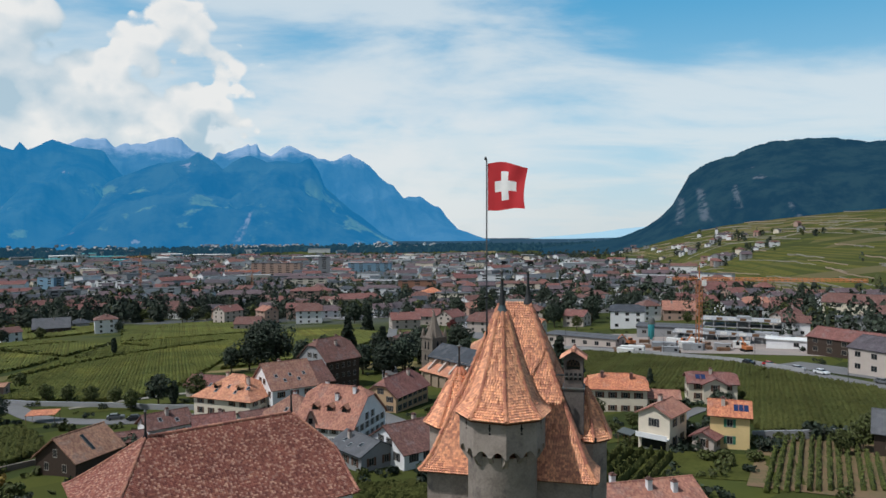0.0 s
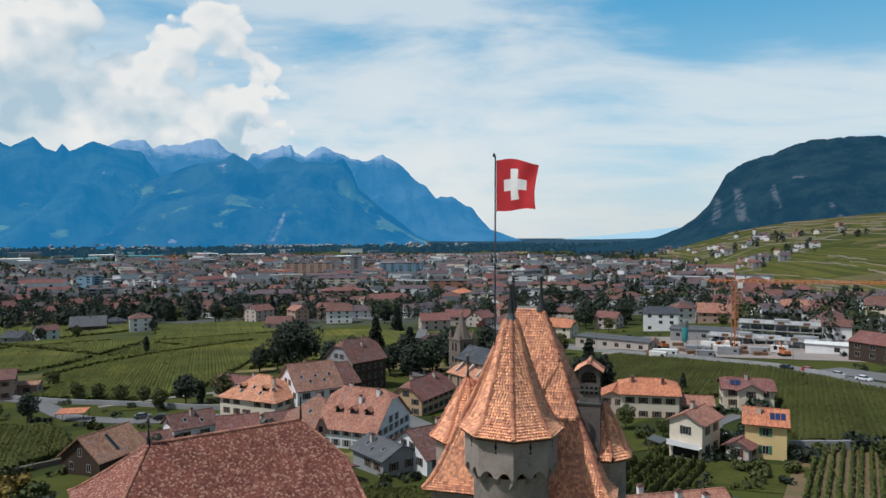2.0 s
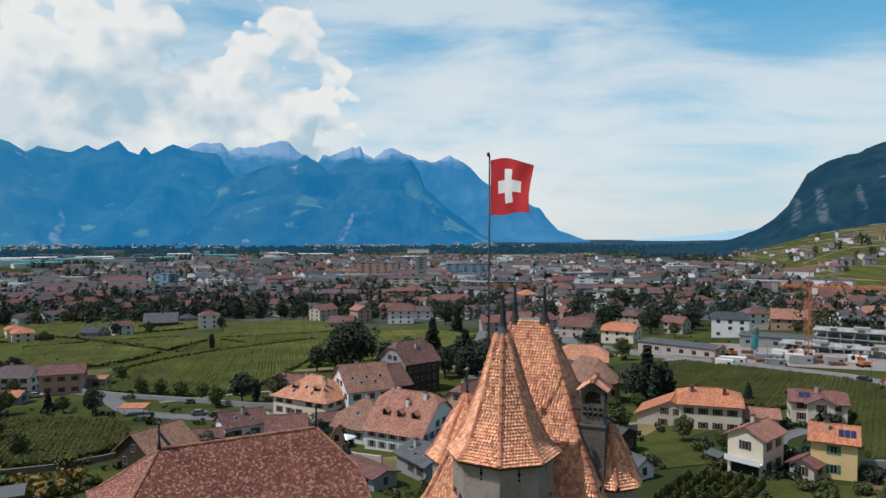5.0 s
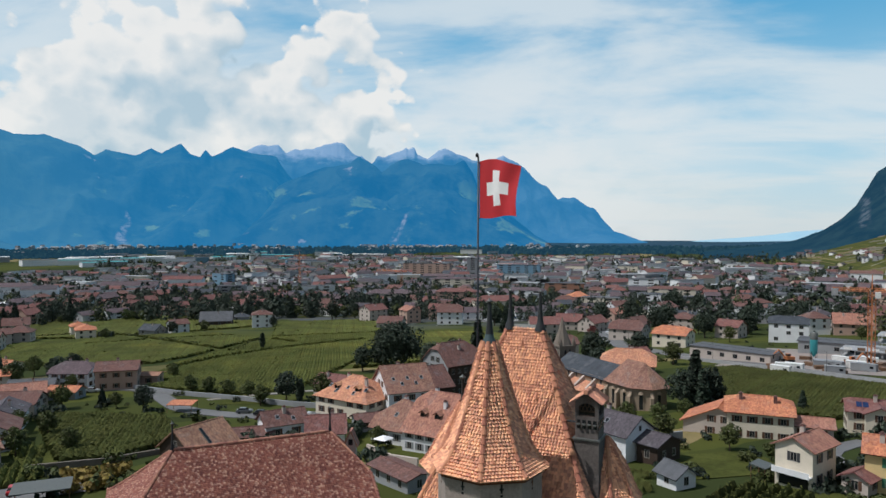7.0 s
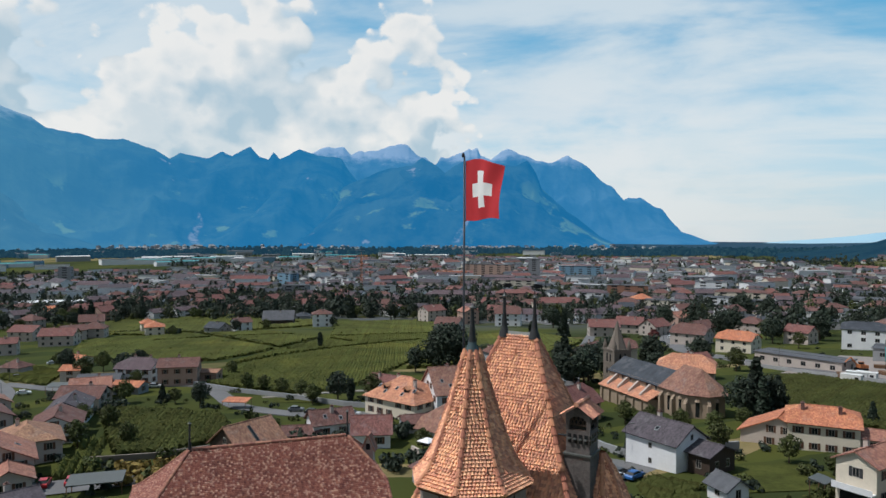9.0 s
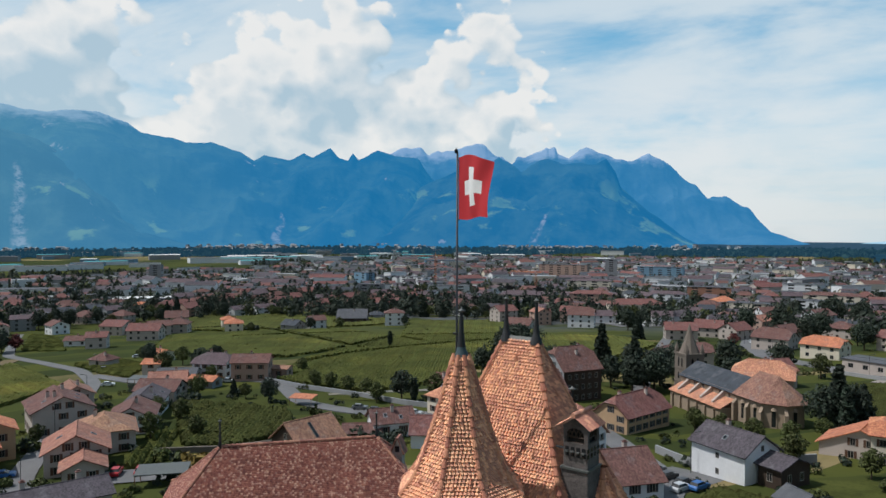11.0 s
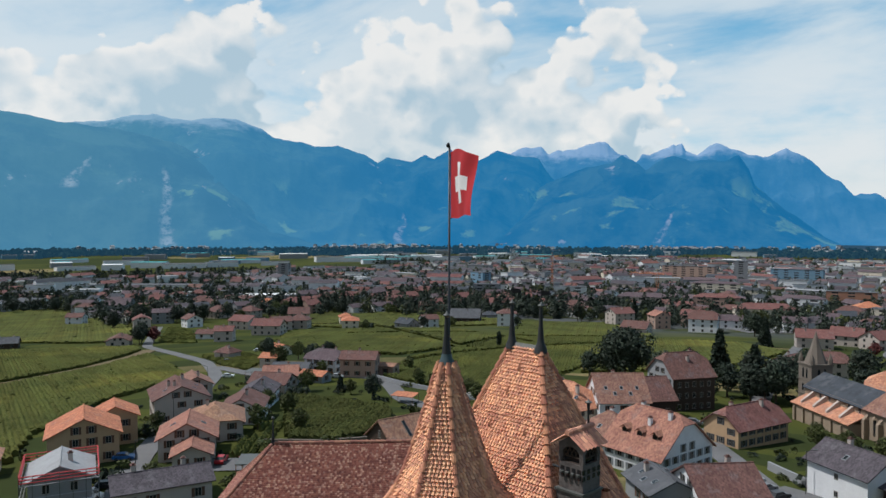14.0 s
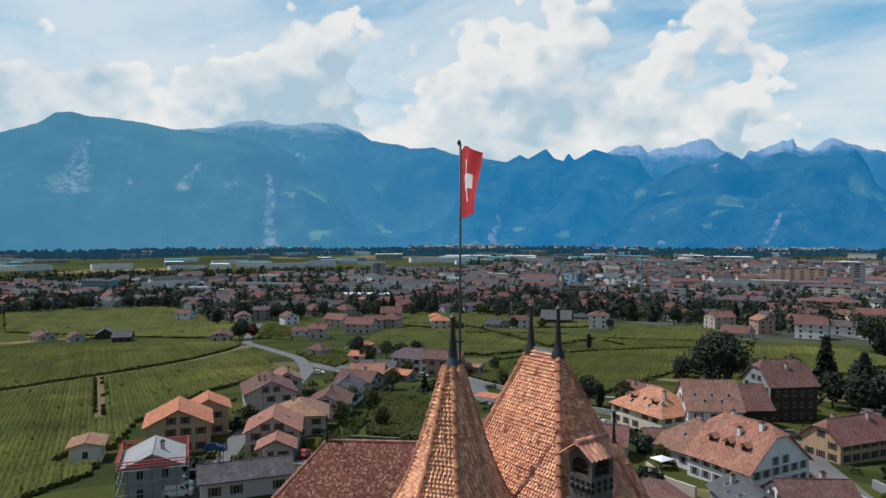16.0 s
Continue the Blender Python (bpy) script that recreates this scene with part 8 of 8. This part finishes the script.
# ---- vehicles ----
def car_thing(label, paint, x, y, yaw, van=False, group="parked cars"):
    ob = thing("van" if van else "car", label, "van" if van else "car", Matrix.Translation(on_ground(x, y, 0.08)) @ Matrix.Rotation(radians(yaw), 4, "Z"), group=group)
    L, W = (5.2, 1.95) if van else (4.3, 1.78)
    prof = ([(-2.6, 0.35), (-2.6, 1.0), (-2.55, 2.1), (1.1, 2.15), (1.9, 1.25), (2.5, 1.05), (2.6, 0.75), (2.6, 0.35)] if van else
            [(-2.12, 0.32), (-2.15, 0.8), (-1.95, 0.98), (-1.1, 1.02), (0.75, 1.0), (1.9, 0.86), (2.12, 0.68), (2.14, 0.32)])
    s = Shape(paint)
    n = len(prof)
    v = [(a, sy * W / 2 * (0.94 if b > 1.2 else 1.0), b) for sy in (-1, 1) for a, b in prof]
    s.add(v, [tuple(range(n)), tuple(reversed(range(n, 2 * n)))] + [(i, i + n, (i + 1) % n + n, (i + 1) % n) for i in range(n)])
    body = part("body", s, ob)
    if van:
        g = Shape("glass")
        for sy in (-1, 1):
            g.add([(0.2, sy * W * 0.475, 1.3), (1.55, sy * W * 0.475, 1.3), (1.05, sy * W * 0.475, 1.95), (0.2, sy * W * 0.475, 1.95)], [(0, 1, 2, 3) if sy < 0 else (3, 2, 1, 0)])
        g.add([(1.16, -0.8, 2.08), (1.16, 0.8, 2.08), (1.86, 0.85, 1.32), (1.86, -0.85, 1.32)], [(0, 3, 2, 1)])
        part("glazing", g, body)
    else:
        g = Shape("glass")
        lo, hi = [(-1.75, 1.0), (1.05, 1.0)], [(-1.25, 1.42), (0.3, 1.42)]
        w0, w1 = W / 2 - 0.08, W / 2 - 0.26
        g.add([(lo[0][0], -w0, 0.98), (lo[1][0], -w0, 0.98), (lo[1][0], w0, 0.98), (lo[0][0], w0, 0.98), (hi[0][0], -w1, 1.40), (hi[1][0], -w1, 1.40), (hi[1][0], w1, 1.40), (hi[0][0], w1, 1.40)],
              [(0, 1, 5, 4), (1, 2, 6, 5), (2, 3, 7, 6), (3, 0, 4, 7)])
        part("glazing", g, body)
        r = Shape(paint)
        r.slab([(hi[0][0] - 0.05, -w1 - 0.02, 1.45), (hi[1][0] + 0.05, -w1 - 0.02, 1.45), (hi[1][0] + 0.05, w1 + 0.02, 1.45), (hi[0][0] - 0.05, w1 + 0.02, 1.45)], 0.06)
        part("roof", r, body)
    for ax in ((-1.55, 1.65) if van else (-1.3, 1.32)):
        for sy in (-1, 1):
            t = Shape("tyre", "lead")
            t.beam((ax, sy * (W / 2 - 0.2), 0.32), (ax, sy * (W / 2 + 0.02), 0.32), 0.32, 12)
            t.beam((ax, sy * (W / 2 + 0.02), 0.32), (ax, sy * (W / 2 + 0.03), 0.32), 0.17, 8, mat=1)
            part("wheel", t, ob)
    return ob


CARS = {k: None for k in ("white", "silver", "black", "red", "blue", "grey")}


def park(colour, x, y, yaw):
    m = Matrix.Translation(on_ground(x, y, 0.10)) @ Matrix.Rotation(radians(yaw), 4, "Z")
    if CARS[colour] is None:
        CARS[colour] = car_thing(f"small parked car in {colour} paint", "paint_" + colour, x, y, yaw)
    else:
        copy_thing(CARS[colour], m)


for colour, x, y, yaw in (("white", -87, 114.5, 125), ("red", -91.5, 112, 125), ("red", -95.5, 109.8, 125), ("blue", -115.5, 101.5, 45), ("black", -100, 88.5, 45), ("grey", -103.5, 90.5, 45), ("black", -77, 177, 10), ("grey", -83, 179, 20), ("silver", -66, 178, 5),
                          ("black", 3.6, 143.0, 60), ("blue", 6.2, 141.4, 60), ("silver", 3.4, 139.6, 60), ("black", 0.5, 146.5, 60), ("grey", -2.0, 150.0, 60), ("silver", -4.5, 153.5, 60), ("white", -7, 158, 60), ("black", -32, 196, 10), ("silver", -38, 195, 10), ("grey", -26, 198, 10),
                          ("white", 111, 208, -62), ("silver", 108, 216, -62), ("grey", 118, 190, -62), ("red", 104, 226, -62), ("black", 100, 232, -62), ("white", 122, 178, -62), ("silver", -150, 205, 20), ("white", -159, 203, 20), ("grey", -221, 216, 60), ("white", -186, 187, 40), ("silver", -240, 250, 60), ("white", -143, 141, 45)):
    park(colour, x, y, yaw)
car_rng = random.Random(8)
for i in range(11):
    for j in range(3):
        if car_rng.random() < 0.75:
            park(car_rng.choice(("white", "silver", "black", "grey", "red", "blue")), -47 + (i - 5) * 5.2 - (j - 1) * 7.0, 548 + (i - 5) * 4.1 + (j - 1) * 9.0, 128 + car_rng.uniform(-4, 4))
for i in range(12):
    park(car_rng.choice(("white", "silver", "black", "grey")), 16 + car_rng.uniform(-5, 5) + 0.2 * i, 430 + i * 16, 88)
car_thing("white delivery van parked in the lane", "paint_white", -92.5, 80.5, 50, van=True)
car_thing("white box van beside the scaffold", "paint_white", -96.6, 82.6, 42, van=True)


# ---- cranes and the building site ----
def crane(label, x, y, height, jib, back, yaw, mat="crane_orange", wide=1.6):
    ob = thing("tower_crane", label, "crane", Matrix.Translation(on_ground(x, y)) @ Matrix.Rotation(radians(yaw), 4, "Z"))
    h = wide / 2

    def lattice(a, b, hx, rod, bays):
        s = Shape(mat)
        a, b = Vector(a), Vector(b)
        d = (b - a).normalized()
        u = d.orthogonal().normalized()
        w = d.cross(u)
        cs = [u * hx + w * hx, -u * hx + w * hx, -u * hx - w * hx, u * hx - w * hx]
        for c in cs:
            s.beam(a + c, b + c, rod, 4)
        for i in range(bays):
            p, q = a.lerp(b, i / bays), a.lerp(b, (i + 1) / bays)
            for k in range(4):
                s.beam(p + cs[k], q + cs[(k + 1) % 4], rod * 0.6, 3, caps=False)
        return s
    part("mast", lattice((0, 0, -0.5), (0, 0, height), h, 0.13, int(height / 1.8)), ob)
    part("jib", lattice((0.5, 0, height + 0.8), (jib, 0, height + 0.8), h * 0.55, 0.10, int(jib / 2)), ob)
    part("counter_jib", lattice((-0.5, 0, height + 0.8), (-back, 0, height + 0.8), h * 0.5, 0.10, max(2, int(back / 2))), ob)
    s = Shape("concrete")
    s.box(-back, -0.7, height - 1.4, -back + 2.0, 0.7, height + 1.0)
    part("counterweight", s, ob, "grey concrete counterweight")
    s = Shape("frame_white", "glass")
    s.box(0.8, -1.9, height - 1.8, 2.4, -0.6, height + 0.2)
    s.box(2.38, -1.8, height - 1.2, 2.45, -0.7, height, 1)
    part("cab", s, ob, "white operator's cab")
    s = Shape(mat)
    s.beam((0, 0, height + 1), (0, 0, height + 6), 0.3, 4, 0.12)
    part("apex", s, ob)
    s = Shape("iron")
    s.beam((0, 0, height + 6), (jib * 0.7, 0, height + 1.3), 0.05, 3)
    s.beam((0, 0, height + 6), (-back + 1, 0, height + 1.2), 0.05, 3)
    part("tie_rod", s, ob)
    return ob


crane("orange tower crane over the building site", 98.0, 272, 26.5, 58, 12, -14)
crane("far orange-red tower crane in the town", -345, 810, 44, 8, 30, 15, wide=2.0)
crane("orange tower crane among town houses", -222, 826, 26, 34, 10, 170, wide=2.2)


def silo(x, y):
    ob = thing("cement_silo", "tall teal cement silo with a grey top on steel legs", "silo", Matrix.Translation(on_ground(x, y)))
    s = Shape("teal_steel")
    s.lathe([(0.2, 1.8), (1.3, 3.6), (1.35, 8.2), (1.35, 8.3)], 18)
    part("tank", s, ob, smooth=True)
    s = Shape("lead")
    s.lathe([(1.38, 8.3), (1.38, 10.6), (0.9, 11.1), (0.0, 11.2)], 18)
    part("top", s, ob, "pale grey silo top", smooth=True)
    for a in range(4):
        s = Shape("iron")
        q = math.pi / 4 + a * math.pi / 2
        s.beam((1.25 * math.cos(q), 1.25 * math.sin(q), -0.5), (1.25 * math.cos(q), 1.25 * math.sin(q), 4.0), 0.1, 5)
        part("leg", s, ob)


silo(87.0, 297.0)


def excavator(x, y, yaw):
    ob = thing("excavator", "orange tracked excavator on the building site", "excavator", Matrix.Translation(on_ground(x, y, 0.05)) @ Matrix.Rotation(radians(yaw), 4, "Z"))
    for sy in (-1, 1):
        s = Shape("tyre")
        s.box(-1.8, sy * 1.2 - 0.3, 0, 1.8, sy * 1.2 + 0.3, 0.8)
        part("track", s, ob)
    s = Shape("crane_orange")
    s.box(-1.9, -1.3, 0.9, 1.2, 1.3, 2.0)
    part("body", s, ob)
    s = Shape("crane_orange", "glass")
    s.box(-0.2, 0.2, 2.0, 1.3, 1.3, 3.2)
    s.box(-0.1, 0.18, 2.4, 1.32, 1.32, 3.05, 1)
    part("cab", s, ob)
    s = Shape("crane_orange")
    s.beam((1.0, -0.3, 1.6), (3.8, -0.3, 4.6), 0.28, 4)
    part("boom", s, ob)
    s = Shape("crane_orange")
    s.beam((3.7, -0.3, 4.7), (6.2, -0.3, 2.6), 0.22, 4)
    part("arm", s, ob)
    s = Shape("iron")
    s.add([(5.8, -0.9, 2.6), (5.8, 0.3, 2.6), (6.6, 0.3, 2.4), (6.6, -0.9, 2.4), (6.0, -0.9, 1.2), (6.0, 0.3, 1.2)], [(0, 1, 5, 4), (2, 3, 4, 5), (0, 4, 3), (1, 2, 5), (0, 3, 2, 1)])
    part("bucket", s, ob)


excavator(78, 296, 200)
excavator(96, 284, 20)
excavator(112, 262, 100)
site_rng = random.Random(12)
for i in range(44):
    x, y = 106 + site_rng.uniform(-38, 36), 285 + site_rng.uniform(-20, 18)
    if not free(x, y, 3):
        continue
    kind = site_rng.choice(("container", "pallet", "container"))
    if kind == "container":
        mat = site_rng.choice(("frame_white", "wall_grey", "frame_white", "concrete", "shutter_grey", "shutter_grey"))
        word = {"wall_grey": "pale grey", "concrete": "dusty grey", "frame_white": "white", "paint_blue": "blue", "shutter_grey": "grey", "paint_red": "red"}[mat]
        ob = thing("site_container", f"{word} steel container on the building site", "container", Matrix.Translation(on_ground(x, y, 0.05)) @ Matrix.Rotation(radians(site_rng.uniform(-40, -10)), 4, "Z"))
        s = Shape(mat)
        s.box(-3, -1.2, 0.12, 3, 1.2, 2.5)
        part("shell", s, ob)
        s = Shape(mat)
        s.box(-3.06, -1.26, 2.5, 3.06, 1.26, 2.6)
        part("roof", s, ob)
        s = Shape("iron")
        s.box(-2.9, -1.1, 0, 2.9, 1.1, 0.12)
        part("skid", s, ob)
        s = Shape("glass")
        s.box(1.2, -1.27, 1.1, 2.3, -1.2, 1.9)
        part("window", s, ob)
    else:
        ob = thing("timber_stack", "stack of pale formwork timber on the site", "timber stack", Matrix.Translation(on_ground(x, y, 0.05)) @ Matrix.Rotation(radians(site_rng.uniform(0, 180)), 4, "Z"))
        for k in range(5):
            s = Shape("wood")
            s.box(-2.2, -1.0, k * 0.25, 2.2, 1.0, k * 0.25 + 0.2)
            part("board", s, ob)


# ---- the house under scaffolding ----
hs = house("grey house under repair with an open roof", -98.5, 79.5, 150, 10.5, 9.0, 6.2, 24, "concrete", "wall_grey", chimneys=1, shutter="", gap=3.2)
sc = thing("scaffold", "red-railed steel scaffold round the house", "scaffold", hs.matrix_world.copy())
for sx, sy, ex, ey in ((-6.4, -5.6, 6.4, -5.6), (-6.4, 5.6, 6.4, 5.6), (-6.4, -5.6, -6.4, 5.6), (6.4, -5.6, 6.4, 5.6)):
    n = 6
    for i in range(n + 1):
        s = Shape("lead")
        x, y = sx + (ex - sx) * i / n, sy + (ey - sy) * i / n
        s.beam((x, y, -1), (x, y, 7.6), 0.06, 5)
        part("post", s, sc, "grey steel post")
    for z in (2.0, 4.0, 6.0):
        s = Shape("concrete")
        s.beam((sx, sy, z), (ex, ey, z), 0.09, 4)
        part("ledger", s, sc)
    for z in (6.5, 7.0, 7.5):
        s = Shape("scaffold_red")
        s.beam((sx, sy, z), (ex, ey, z), 0.10, 4)
        part("guard_rail", s, sc, "red guard rail")


# ---- garden things ----
def parasol(x, y, dz, label="white square garden parasol"):
    ob = thing("parasol", label, "parasol", Matrix.Translation(on_ground(x, y, dz)))
    s = Shape("flag_white")
    s.lathe([(2.1, 2.3), (1.9, 2.45), (0.08, 3.0)], 4, 0, 0.4)
    part("canopy", s, ob)
    s = Shape("pole")
    s.beam((0, 0, -0.5), (0, 0, 3.1), 0.04, 6)
    part("pole", s, ob)


parasol(-33.5, 142.5, 1.5)


def carport(x, y, yaw, L, W, h, label, mat="frame_white"):
    ob = thing("carport", label, "carport", Matrix.Translation(on_ground(x, y)) @ Matrix.Rotation(radians(yaw), 4, "Z"))
    s = Shape(mat)
    s.slab([(-L / 2, -W / 2, h), (L / 2, -W / 2, h), (L / 2, W / 2, h + 0.4), (-L / 2, W / 2, h + 0.4)], 0.15)
    part("roof", s, ob)
    for sx in (-1, 1):
        for sy in (-1, 1):
            s = Shape("wood")
            s.beam((sx * (L / 2 - 0.2), sy * (W / 2 - 0.2), -0.5), (sx * (L / 2 - 0.2), sy * (W / 2 - 0.2), h), 0.08, 4)
            part("post", s, ob)


carport(36.0, 139.0, 55, 3.6, 2.8, 2.2, "grey roofed open carport by the vines", "lead")
carport(-64.5, 155.0, 12, 4.0, 3.0, 2.0, "white sheet canopy beside the shed")
carport(-83, 109, 35, 9, 5, 2.4, "grey sheet-roofed carport by the yard", "lead")
carport(-172, 192, 20, 14, 5, 2.6, "pale roofed vehicle shelter of the estate", "lead")
carport(-102, 180, 10, 7, 4.5, 2.2, "orange roofed small shelter by the road", "roof_orange")


def street_lamp(x, y, yaw):
    m = Matrix.Translation(on_ground(x, y)) @ Matrix.Rotation(radians(yaw), 4, "Z")
    ob = thing("street_lamp", "slim grey street lamp with one arm", "street lamp", m, group="street lamps")
    s = Shape("pole")
    s.beam((0, 0, -0.5), (0, 0, 7.5), 0.08, 6, 0.05)
    part("post", s, ob)
    s = Shape("pole")
    s.beam((0, 0, 7.4), (1.4, 0, 7.8), 0.045, 5)
    part("arm", s, ob)
    s = Shape("lead")
    s.box(1.1, -0.15, 7.72, 1.9, 0.15, 7.85)
    part("head", s, ob)
    return ob


lamp = street_lamp(-28, 300, 0)
for x, y in ((-100, 94), (-133, 126), (-172, 167), (-216, 208), (-58, 185), (4, 152), (112, 196), (101, 230), (82, 264), (52, 302), (22, 352), (10, 420)):
    copy_thing(lamp, Matrix.Translation(on_ground(x, y)) @ Matrix.Rotation(radians((x * 7) % 360), 4, "Z"))
